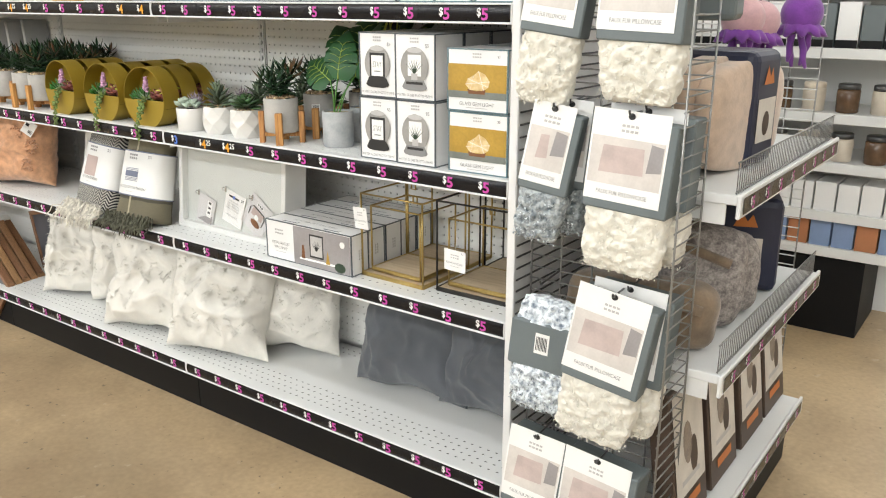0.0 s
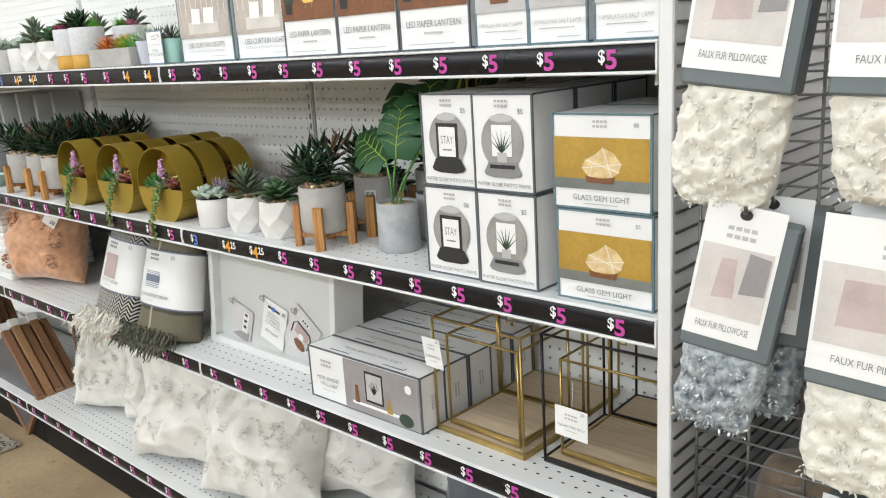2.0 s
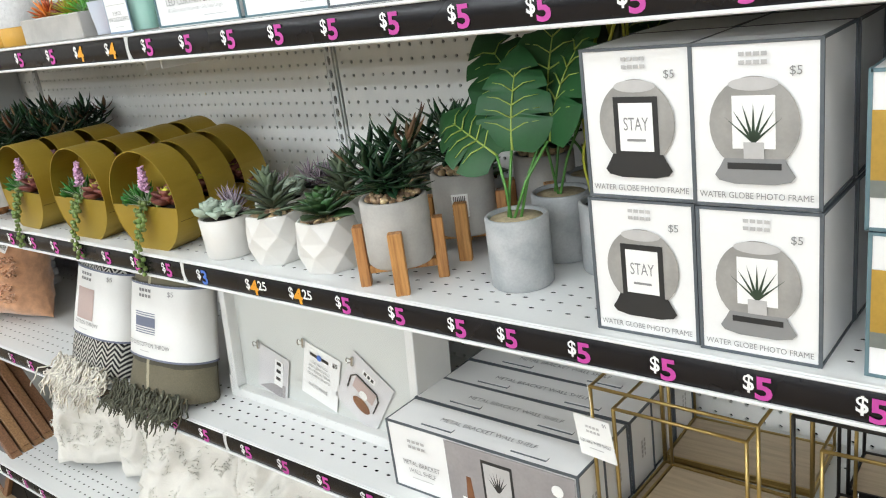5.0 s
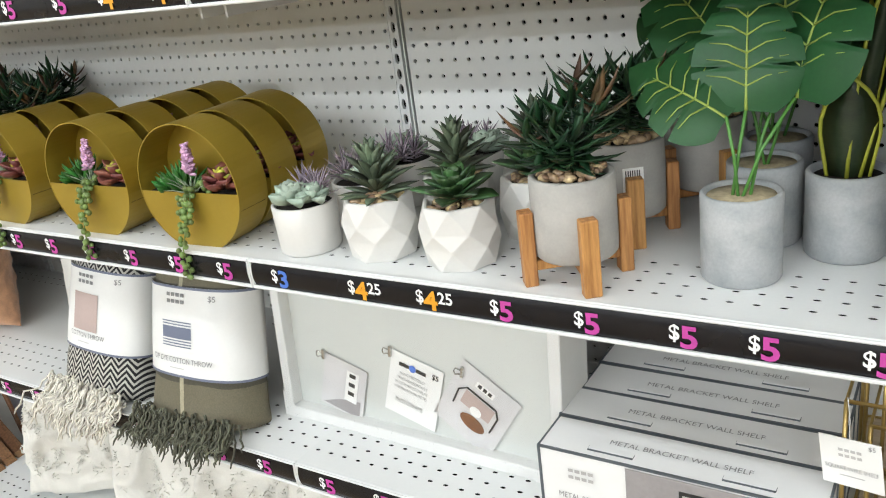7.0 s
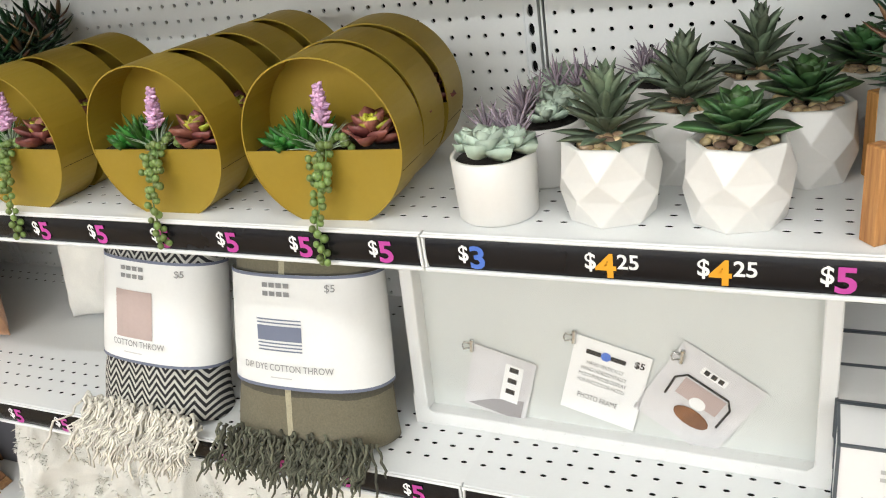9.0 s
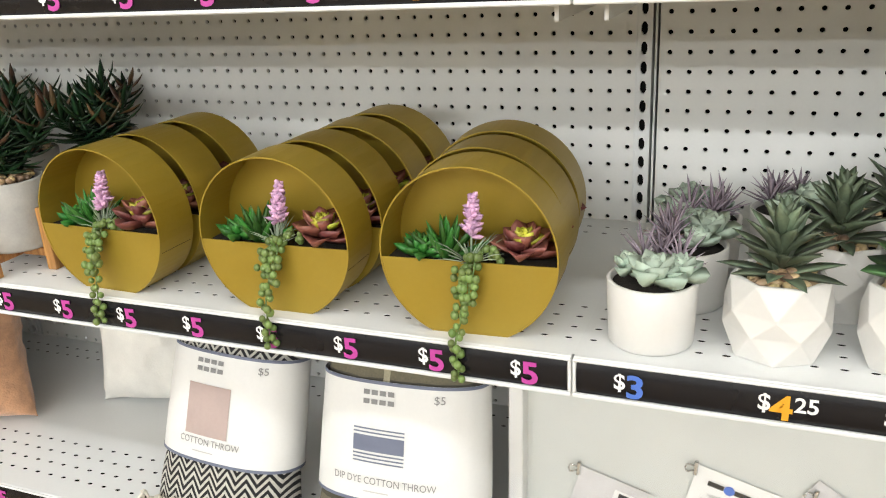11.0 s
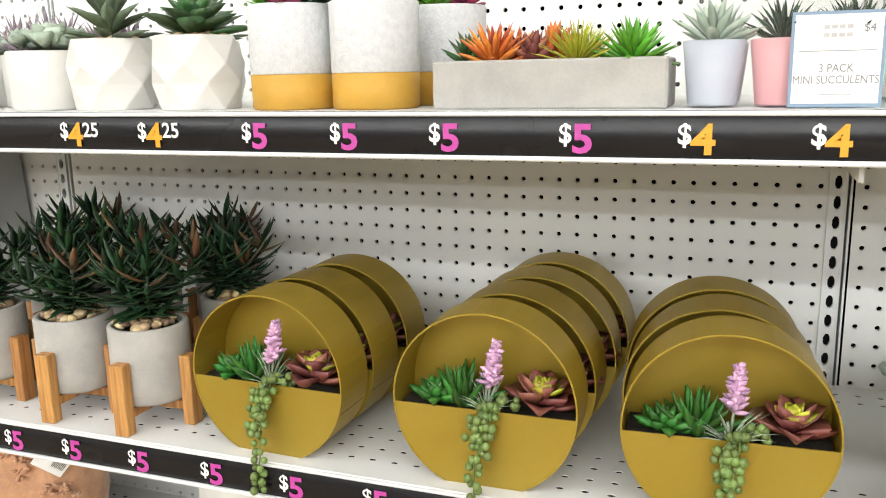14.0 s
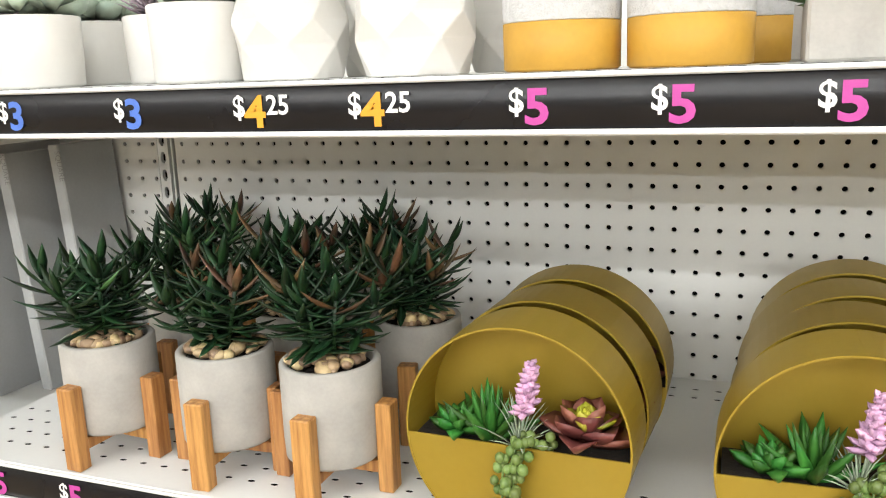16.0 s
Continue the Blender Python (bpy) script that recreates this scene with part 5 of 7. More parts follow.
def pillow_mesh(w, h, t, seed, lump=0.012, n=52, ears=0.04):
    """A flat cushion standing on its edge: pinched rim, pulled corners, crumpled faces."""
    vs, fs = [], []
    off = Vector((seed * 5.3, seed * 2.9, seed))
    for side in (-1, 1):
        for j in range(n + 1):
            for i in range(n + 1):
                u, v = 2 * i / n - 1, 2 * j / n - 1
                body = max(0.0, (1 - abs(u) ** 2.6)) ** 0.55 * max(0.0, (1 - abs(v) ** 2.6)) ** 0.55
                pin = 1 - 0.055 * (1 - abs(u * v)) * max(abs(u), abs(v)) ** 3 + ears * abs(u * v) ** 4
                x, z = u * w / 2 * pin, v * h / 2 * pin
                p = Vector((x, 0, z))
                q = p + Vector((noise.noise(p * 6 + off), 0, noise.noise(p * 6 - off))) * 0.05
                nz = 0.65 * noise.noise(q * 8 + off) + 0.22 * noise.noise(q * 24 + off * 2)
                ridge = (1 - abs(noise.noise(q * 7 - off))) ** 5 + 0.55 * (1 - abs(noise.noise(q * 15 + off))) ** 5
                slump = 1.0 - 0.22 * v
                y = side * (t / 2 * body * slump + lump * (nz + 0.75 * ridge - 0.35) * body ** 0.4 + 0.0005)
                x += lump * 0.5 * noise.noise(p * 9 + off * 3)
                vs.append((x, y, z + lump * 0.5 * noise.noise(p * 9 - off * 3)))
    m = (n + 1) ** 2
    for s in (0, 1):
        for j in range(n):
            for i in range(n):
                a = s * m + j * (n + 1) + i
                q = (a, a + 1, a + n + 2, a + n + 1)
                fs.append(q if s == 0 else q[::-1])
    rim = [i for i in range(n + 1)] + [j * (n + 1) + n for j in range(1, n + 1)] + [n * (n + 1) + i for i in range(n - 1, -1, -1)] + [j * (n + 1) for j in range(n - 1, 0, -1)]
    for a, b in zip(rim, rim[1:] + rim[:1]):
        fs.append((b, a, a + m, b + m))
    return vs, fs


def tuft_band(s, pts, rng, n, size):
    """Short loops of yarn along a line of points."""
    for i in range(n):
        t = rng.random() * (len(pts) - 1)
        k = int(t)
        p = Vector(pts[k]).lerp(Vector(pts[min(k + 1, len(pts) - 1)]), t - k)
        p += Vector((rng.uniform(-1, 1), rng.uniform(-0.5, 0.2), rng.uniform(-1, 1))) * size
        s.blade(p, rng.uniform(0, 6.28), rng.uniform(-0.6, 0.9), size * rng.uniform(1.2, 2.2), size * 0.5, rng.uniform(0.3, 1.2), 0.6, 3, 1.5, 0.2)


def cushion(m, w, h, t, seed, material, label, tufts=True, group="cream pillows", lump=0.012):
    ob = thing("pillow", m, label, "pillow", group)
    vs, fs = pillow_mesh(w, h, t, seed, lump)
    vs = [(x, y, z + h / 2) for x, y, z in vs]
    raw("cover", vs, fs, material, ob, smooth=True)
    rng = random.Random(seed)
    if tufts:
        s = Soup()
        n = 52

        def front(u, v):
            i, j = int((u + 1) / 2 * n), int((v + 1) / 2 * n)
            return vs[j * (n + 1) + i]
        for row in range(3):
            v0 = -0.55 + 0.5 * row
            line = [front(max(-0.98, min(0.98, u / 6)), max(-0.95, min(0.95, v0 + (0.22 if u % 2 else -0.12)))) for u in range(-6, 7)]
            tuft_band(s, line, rng, 420, 0.0066)
        s.make("tufted_band", material, ob, "raised tufted zigzag bands")["kind"] = "stuff"
    return ob


def lean(x, y, z, rx, rz):
    """Stands on its lower edge, leans back by rx and turns by rz."""
    return pose(x, y, z, 0, 0, rz) @ pose(0, 0, 0, -rx, 0, 0)


Z4 = DECKS["base"]
CREAM = "crumpled cream cotton throw pillow slumped on the base shelf"
for i, (x, y, rx, rz, w, h, t) in enumerate(((-0.86, 0.15, 16, 26, 0.33, 0.40, 0.15), (-0.30, 0.090, 21, 16, 0.42, 0.410, 0.17), (0.040, 0.082, 20, 14, 0.39, 0.410, 0.18), (0.225, 0.255, 12, 16, 0.34, 0.395, 0.14), (-0.58, 0.20, 13, 20, 0.38, 0.40, 0.15))):
    cushion(lean(x, y, Z4 + 0.012, rx, rz), w, h, t, 3 + i, M["cream_cloth"], CREAM, tufts=True, lump=0.031)
for i, (x, y, rx, rz) in enumerate(((0.735, 0.245, 17, 5), (1.035, 0.252, 16, -3))):
    cushion(lean(x, y, Z4 + 0.012, rx, rz), 0.38, 0.395, 0.15, 13 + i, M["grey_cloth"], "slate grey throw pillow leaning on the back panel", tufts=False, group="grey pillows", lump=0.026)

# peach cushion and white one on the low shelf
pp = cushion(lean(-1.105, 0.105, Z3 + 0.008, 8, 16), 0.31, 0.30, 0.18, 21, M["peach_fur"], "peach fluffy pillow with rosette tufts and a paper tag", tufts=False, group="low shelf pillows", lump=0.02)
s, rng = Soup(), random.Random(4)
for cx, cz in ((-0.08, 0.21), (0.05, 0.20), (-0.02, 0.10), (0.10, 0.08), (-0.11, 0.07), (0.0, 0.16), (0.12, 0.15)):
    for i in range(70):
        a, q = rng.uniform(0, 6.28), rng.uniform(0.012, 0.028)
        s.blade((cx + q * math.cos(a), -0.062 - rng.uniform(0.0, 0.012), cz + q * math.sin(a)), rng.uniform(3.6, 5.8), rng.uniform(-0.6, 0.8), 0.012, 0.007, 0.6, 0.6, 3, 1.5, 0.3)
s.make("ruffle", M["peach_fur"], pp, "ruffled rosette tufts")["kind"] = "stuff"
tg = part("paper_tag", boxed(-0.022, 0.022, -0.0005, 0.0005, -0.06, 0), M["p_white"], pp, "white paper tag with a barcode", m=pose(0.145, -0.085, 0.245, 20, 35, 30))
for i in range(8):
    plate("barcode_bar", 0.002 + 0.0022 * i, 0.003 + 0.0022 * i, -0.05, -0.034, M["p_black"], tg, y=-0.001)
plate("printed_mark", -0.017, -0.004, -0.026, -0.014, M["p_black"], tg, y=-0.001)
cushion(lean(-0.74, 0.26, Z3 + 0.008, 10, 10), 0.27, 0.27, 0.11, 24, M["cream_cloth"], "white ragged-edged cushion at the back of the low shelf", tufts=False, group="low shelf pillows")


def fringe(parent, material, x0, x1, y, z, n, rng, fall, name="fringe", label="", edge=-0.09, slope=0.28):
    """Strands that fall to the deck, run out over its front edge and hang down there."""
    s = Soup()
    for i in range(n):
        x = x0 + (x1 - x0) * (i + rng.uniform(-3.5, 3.5)) / (n - 1)
        pts, p = [], Vector((x, y + rng.uniform(-0.012, 0.002), z + rng.uniform(-0.012, 0.012)))
        L = fall * rng.uniform(0.55, 1.2)
        dx = 0.55 * math.sin(x * 210 + 2) * rng.uniform(0.2, 1.0) + rng.uniform(-0.35, 0.35)
        k, ph, amp = 9, rng.uniform(0, 6.28), rng.uniform(0.4, 1.2)
        for j in range(k):
            pts.append(p.copy())
            if p.y > edge and p.z < slope * p.y + 0.007:
                p = p + Vector((dx + amp * math.sin(ph + 1.9 * j), -1.0, -slope + 0.12 * math.cos(ph + j))).normalized() * (L / (k - 1))
                continue
            p = p + Vector((dx * (1 - 0.6 * j / k) + amp * math.sin(ph + 1.9 * j), -0.45 * (1 - j / k) + 0.6 * amp * math.cos(ph + 1.9 * j), -1)).normalized() * (L / (k - 1))
        s.tube(pts, 0.0016, 4, radii=[0.0027, 0.0019, 0.0021, 0.0017, 0.0020, 0.0017, 0.0019, 0.0016, 0.0010])
    ob = s.make(name, material, parent, label)
    ob["kind"] = "stuff"
    return ob


def throw_blanket(m, w, d, h, pattern, label, words, swatch, fr, seed, fall):
    """A rolled throw that stands on end, with a printed paper band and a fringe."""
    rng = random.Random(seed)
    t = thing("throw_blanket", m, label, "blanket", "cotton throws")

    def girth(z):
        f = z / h
        return 1.0 + 0.07 * math.cos(2.6 * (f - 0.12)) - 0.10 * max(0, f - 0.82) / 0.18 + 0.10 * max(0.0, 0.25 - f) / 0.25

    def skin(u, z, out=0.0):
        """u runs across the front, from -1 to 1."""
        a = u * math.pi / 2
        c, s_ = math.sin(a), math.cos(a)
        p = 2.5
        q = (abs(c) ** p + abs(s_) ** p) ** (-1 / p)
        g = girth(z)
        return Vector((c * q * (w / 2 * g + out), -s_ * q * (d / 2 * g + out), z))

    vs, fs = [], []
    nu, nz = 44, 24
    for j in range(nz + 1):
        z = h * j / nz
        for i in range(nu):
            u = -2 + 4 * i / nu
            p = skin(u if abs(u) <= 1 else (2 - u if u > 0 else -2 - u), z)
            if abs(u) > 1:
                p.y = -p.y * 0.8
            nn = noise.noise(p * 18 + Vector((seed, 0, 0)))
            vs.append(p * 1.0 + Vector((0, 0.004 * nn, 0)))
    for j in range(nz):
        for i in range(nu):
            k = (i + 1) % nu
            fs.append((j * nu + i, j * nu + k, (j + 1) * nu + k, (j + 1) * nu + i))
    fs += [tuple(range(nu))[::-1], tuple(range(nz * nu, (nz + 1) * nu))]
    raw("cloth", vs, fs, pattern, t, smooth=True)
    zb0, zb1 = 0.076, 0.225

    def wrap(name, z0, z1, mt, out, u0=-1.35, u1=1.35, n=28, nz=6):
        v, f = [], []
        for j in range(nz + 1):
            z = z0 + (z1 - z0) * j / nz
            for i in range(n + 1):
                u = u0 + (u1 - u0) * i / n
                uu = u if abs(u) <= 1 else (2 - u if u > 0 else -2 - u)
                p = skin(uu, z, out)
                if abs(u) > 1:
                    p.y = -p.y * 0.8
                v.append(p)
        for j in range(nz):
            for i in range(n):
                a = j * (n + 1) + i
                f.append((a, a + 1, a + n + 2, a + n + 1))
        return raw(name, v, f, mt, t, smooth=True)

    wrap("paper_band", zb0, zb1, M["band_paper"], 0.005)
    wrap("band_edge", zb0, zb0 + 0.004, M["band_edge"], 0.0056, nz=1)
    wrap("band_edge", zb1 - 0.004, zb1, M["band_edge"], 0.0056, nz=1)

    def bent(words_, size, x, z, mt, **k):
        src = text_mesh(words_, size, **k)
        mesh = src.copy()
        mesh.materials.clear()
        for v in mesh.vertices:
            xx, zz = v.co.x + x, v.co.y + z
            g, pw = girth(zz), 2.5
            aa, bb = w / 2 * g + 0.0066, d / 2 * g + 0.0066
            v.co = Vector((xx, -bb * (1 - min(0.98, abs(xx) / aa) ** pw) ** (1 / pw), zz))
        link("lettering", mesh, mt, t)

    def bent_plate(name, x0, x1, z0, z1, mt, out=0.006):
        v, f, n = [], [], 6
        for z in (z0, z1):
            for i in range(n + 1):
                x = x0 + (x1 - x0) * i / n
                g, pw = girth(z), 2.5
                aa, bb = w / 2 * g + out, d / 2 * g + out
                v.append((x, -bb * (1 - min(0.98, abs(x) / aa) ** pw) ** (1 / pw), z))
        raw(name, v, [(i, i + 1, i + n + 2, i + n + 1) for i in range(n)], mt, t)

    cx = -0.012
    for dz in (0.0, -0.011):
        for k in range(4):
            bent_plate("maker_mark", cx - 0.020 + 0.0105 * k, cx - 0.012 + 0.0105 * k, zb1 - 0.017 + dz, zb1 - 0.011 + dz, M["p_grey"])
    bent("$5", 0.0135, 0.062, zb1 - 0.020, M["p_grey"])
    if swatch == "stripes":
        for k in range(9):
            hgt = 0.0018 if k not in (3, 4, 5) else 0.0062
            z = zb0 + 0.050 + (k * 0.0045 if k < 3 else 0.0135 + (k - 3) * 0.0058 if k < 6 else 0.031 + (k - 6) * 0.0045)
            bent_plate("swatch_stripe", cx - 0.032, cx + 0.034, z, z + hgt, M["band_edge"])
    else:
        bent_plate("swatch", cx - 0.030, cx + 0.034, zb0 + 0.036, zb0 + 0.104, M["swatch_pink"])
    bent(words, 0.0125, cx + 0.008, zb0 + 0.024, M["p_grey"], squeeze=0.86)
    bent_plate("small_print", cx - 0.016, cx + 0.016, zb0 + 0.014, zb0 + 0.0155, M["p_lgrey"])
    fringe(t, fr, -w * 0.57, w * 0.57, -d / 2 - 0.006, 0.010, 130, rng, fall, "fringe", "loose knotted fringe")
    fringe(t, fr, -w * 0.50, w * 0.50, -d / 2 - 0.012, 0.004, 110, rng, fall * 0.85, "fringe", "loose knotted fringe")
    return t


throw_blanket(lean(-0.490, 0.052, Z3 + 0.004, 17, 2) @ pose(0, 0, 0, 0, 4, 0), 0.180, 0.105, 0.312, M["chevron"], "black and cream chevron cotton throw with a paper band and fringe", "COTTON THROW", "pink", M["fringe_cream"], 5, 0.095)
th2 = throw_blanket(lean(-0.229, 0.050, Z3 + 0.004, 15, 2), 0.200, 0.110, 0.312, M["olive_weave"], "olive dip-dyed cotton throw with a paper band and dark fringe", "DIP DYE COTTON THROW", "stripes", M["fringe_olive"], 6, 0.070)


# ---- photo display frame ----
pf = thing("photo_display", lean(0.146, 0.092, Z3, 5, -1), "white box photo frame in shrink wrap with clipped cards", "picture frame")
W, H, D = 0.502, 0.285, 0.085
for nm, a in (("frame_rail", (-W / 2, W / 2, 0, D, 0, 0.018)), ("frame_rail", (-W / 2, W / 2, 0, D, H - 0.018, H)),
              ("frame_stile", (-W / 2, -W / 2 + 0.018, 0.0005, D - 0.0005, 0.0185, H - 0.0185)), ("frame_stile", (W / 2 - 0.018, W / 2, 0.0005, D - 0.0005, 0.0185, H - 0.0185))):
    part(nm, boxed(*a, bevel=0.0015), M["white_wood"], pf)
part("back_board", boxed(-W / 2 + 0.018, W / 2 - 0.018, 0.022, 0.026, 0.018, H - 0.018), M["mat_board"], pf)
for sx in (-1, 1):
    for zc in (0.02, H - 0.02):
        a = Vector((sx * (W / 2 - 0.001), 0, zc))
        sz = 1 if zc < 0.1 else -1
        raw("corner_guard", [(sx * W / 2, -0.0015, zc - 0.02 * sz), (sx * (W / 2 - 0.045), -0.0015, zc - 0.02 * sz), (sx * W / 2, -0.0015, zc + 0.025 * sz)], [(0, 1, 2)], M["white_wood"], pf)


M["card_grey"] = mat("print_pale_photo", (0.64, 0.63, 0.63), 0.5, var=0.1, scale=16, bump=0)


def clip_card(x, z, w, h, tilt, kind):
    face = pose(x, 0.018, z - 0.004, 0, tilt, 0)
    c = part("card", boxed(-w / 2, w / 2, 0, 0.0008, -h, 0), M["card_grey"] if kind else M["p_white"], pf, m=face)
    bm = boxed(-0.001, 0.004, -0.005, 0, -0.009, 0.009, bevel=0.001)
    clip = part("bulldog_clip", bm, M["chrome"], pf, m=pose(x - w / 2 * math.cos(radians(tilt)) - 0.004, 0.018, z + 0.004, 0, tilt * 0.3))
    Soup().tube([(-0.001, -0.004, 0.003), (-0.008, -0.006, 0.005), (-0.010, -0.006, 0), (-0.008, -0.006, -0.005), (-0.001, -0.004, -0.003)], 0.0012, 5).make("clip_lever", M["chrome"], clip)
    return c


c = clip_card(-0.124, 0.112, 0.084, 0.092, 14, 1)
outline("print_wedge", [(-0.036, -0.088), (0.036, -0.088), (0.036, -0.058), (-0.004, -0.07)], M["photo_grey"], c)
plate("label", 0.004, 0.028, -0.066, -0.012, M["p_white"], c, y=-0.0010)
for k in range(3):
    plate("label_mark", 0.010, 0.022, -0.022 - 0.016 * k, -0.015 - 0.016 * k, M["p_black"], c, y=-0.0014)
c = clip_card(0.014, 0.140, 0.092, 0.104, 14, 0)
plate("maker_mark", -0.030, -0.012, -0.020, -0.014, M["p_black"], c, y=-0.0010)
plate("maker_mark", 0.000, 0.018, -0.020, -0.014, M["p_black"], c, y=-0.0010)
outline("maker_spot", disc(-0.006, -0.017, 0.006, 0.006, 16), M["p_blue"], c, y=-0.0012)
text("price_lettering", "$5", 0.012, M["p_black"], c, 0.034, -0.018, y=-0.0010, bold=0.02)
for k, wd in enumerate(("HANG VERTICALLY", "HANG HORIZONTALLY", "MULTI-PURPOSE DISPLAY", "FOR PHOTOS OR NOTES")):
    text("lettering", wd, 0.0072, M["p_grey"], c, -0.004, -0.034 - 0.0085 * k, y=-0.0010, squeeze=0.72)
text("lettering", "PHOTO FRAME", 0.0105, M["p_grey"], c, -0.004, -0.082, y=-0.0010, squeeze=0.7)
c = clip_card(0.138, 0.130, 0.104, 0.112, 32, 1)
s = Soup()
s.tube([(-0.034, -0.002, -0.070), (-0.036, -0.002, -0.045), (-0.026, -0.002, -0.034), (0.026, -0.002, -0.034), (0.034, -0.002, -0.044), (0.034, -0.002, -0.072)], 0.0014, 5)
s.make("print_outline", M["p_black"], c)
plate("sofa_print", -0.026, 0.026, -0.062, -0.038, M["swatch_pink"], c, y=-0.0010)
outline("cushion_print", disc(0.002, -0.060, 0.010, 0.008, 10), M["p_white"], c, y=-0.0014)
outline("rug_print", disc(0.006, -0.080, 0.022, 0.011, 14), M["lantern_brown"], c, y=-0.0012)
plate("label", -0.018, 0.014, -0.024, -0.014, M["p_white"], c, y=-0.0010)
for k in range(3):
    plate("label_mark", -0.014 + 0.009 * k, -0.008 + 0.009 * k, -0.022, -0.016, M["p_black"], c, y=-0.0014)
M["film"] = bpy.data.materials.new("clear_film")
M["film"].use_nodes = True
nt = M["film"].node_tree
nt.nodes.clear()
o_, tr, gl, mx = (nt.nodes.new("ShaderNode" + k) for k in ("OutputMaterial", "BsdfTransparent", "BsdfGlossy", "MixShader"))
gl.inputs["Roughness"].default_value = 0.12
mx.inputs[0].default_value = 0.07
nt.links.new(tr.outputs[0], mx.inputs[1])
nt.links.new(gl.outputs[0], mx.inputs[2])
nt.links.new(mx.outputs[0], o_.inputs["Surface"])
vs, fs = [], []
for j in range(13):
    for i in range(25):
        x, z = -W / 2 + W * i / 24, H * j / 12
        vs.append((x, -0.0022 - 0.0015 * noise.noise(Vector((x * 14, z * 22, 3))), z))
for j in range(12):
    for i in range(24):
        a = j * 25 + i
        fs.append((a, a + 1, a + 26, a + 25))
fo = raw("shrink_wrap", vs, fs, M["film"], pf, "clear shrink film", smooth=True)
fo.visible_shadow = False


# ---- wire wall shelves ----
def wire_cube(m, w, d, h, metal, label, r=0.0026, board=True):
    t = thing("wire_shelf", m, label, "wire shelf", "square wire shelves")
    x0, x1 = -w / 2, w / 2
    corners = [(x0, 0), (x1, 0), (x1, d), (x0, d)]
    for z in (r, h):
        Soup().tube([(x, y, z) for x, y in corners], r, 6, closed=True).make("ring", metal, t)
    for x, y in corners:
        Soup().tube([(x, y, r), (x, y, h)], r, 6).make("upright_wire", metal, t)
    if board:
        part("board", boxed(x0 + 0.003, x1 - 0.003, 0.003, d - 0.003, 0.001, 0.010, bevel=0.001), M["pale_wood"], t, "pale wooden base board")
        bm = bmesh.new()
        for a in ((x0, x1, -0.001, 0.002, 0, 0.011), (x0, x1, d - 0.002, d + 0.001, 0, 0.011), (x0 - 0.001, x0 + 0.002, 0, d, 0, 0.011), (x1 - 0.002, x1 + 0.001, 0, d, 0, 0.011)):
            box(bm, *a)
        part("tray_edge", bm, metal, t)
    hk = Soup().tube([(x0 + 0.02, d, h), (x0 + 0.02, d + 0.001, h - 0.02), (x0 + 0.034, d + 0.001, h - 0.02), (x0 + 0.034, d, h)], r * 0.9, 5)
    hk.make("hanger_eye", metal, t)
    return t


GW, BW = "square gold wire wall shelf with a pale wooden base", "square black wire wall shelf with a pale wooden base"
wire_cube(pose(0.832, 0.058, Z3, 0, 0, -1), 0.205, 0.185, 0.225, M["gold_wire"], GW)
wire_cube(pose(0.834, 0.072, Z3 + 0.014, 0, 0, -1), 0.165, 0.150, 0.178, M["gold_wire"], GW)
wire_cube(pose(1.085, 0.078, Z3, 0, 0, 1), 0.240, 0.20, 0.235, M["black_wire"], BW)
wire_cube(pose(1.082, 0.095, Z3 + 0.014, 0, 0, 1), 0.185, 0.16, 0.175, M["gold_wire"], GW)
wire_cube(pose(0.830, 0.262, Z3, 0, 0, 2), 0.205, 0.12, 0.225, M["gold_wire"], GW)
wire_cube(pose(1.080, 0.292, Z3, 0, 0, 2), 0.22, 0.10, 0.225, M["black_wire"], BW)


def swing_tag(m, w, h):
    t = thing("swing_tag", m, "small white card price tag on a string", "price tag", "swing tags")
    part("card", boxed(-w / 2, w / 2, -0.0005, 0.0005, -h, 0), M["p_white"], t)
    brand_bars(t, 0, -h * 0.24, w * 0.4, y=-0.001)
    text("lettering", "SQUARE WIRE SHELF", 0.0068, M["p_grey"], t, 0, -h * 0.66, y=-0.001, squeeze=0.82)
    plate("small_print", -w * 0.2, w * 0.2, -h * 0.78, -h * 0.76, M["p_lgrey"], t, y=-0.001)
    text("price_lettering", "$5", 0.007, M["p_grey"], t, w * 0.36, -0.008, y=-0.001)
    Soup().tube([(0, 0, -0.003), (0.001, 0.004, 0.02), (0, 0.006, 0.045)], 0.0005, 4).make("string", M["p_white"], t)
    return t


swing_tag(pose(1.030, 0.062, Z3 + 0.122, 4, 3, 2), 0.062, 0.056)
swing_tag(pose(0.735, 0.046, Z3 + 0.190, 3, -6, -14), 0.060, 0.058)
swing_tag(pose(1.125, 0.255, Z3 + 0.20, 3, 12, 24), 0.055, 0.055)

# ---- boxed mini succulents on the top shelf ----
M["pot_lilac"] = mat("lilac_pot", (0.48, 0.51, 0.58), 0.5, var=0.04, bump=0.03)
M["pot_pink"] = mat("pink_pot", (0.72, 0.36, 0.38), 0.5, var=0.04, bump=0.03)
M["pot_mint"] = mat("mint_pot", (0.38, 0.66, 0.57), 0.5, var=0.04, bump=0.03)
M["tag_blue"] = mat("tag_blue_edge", (0.22, 0.31, 0.42), 0.5, var=0.04, bump=0)


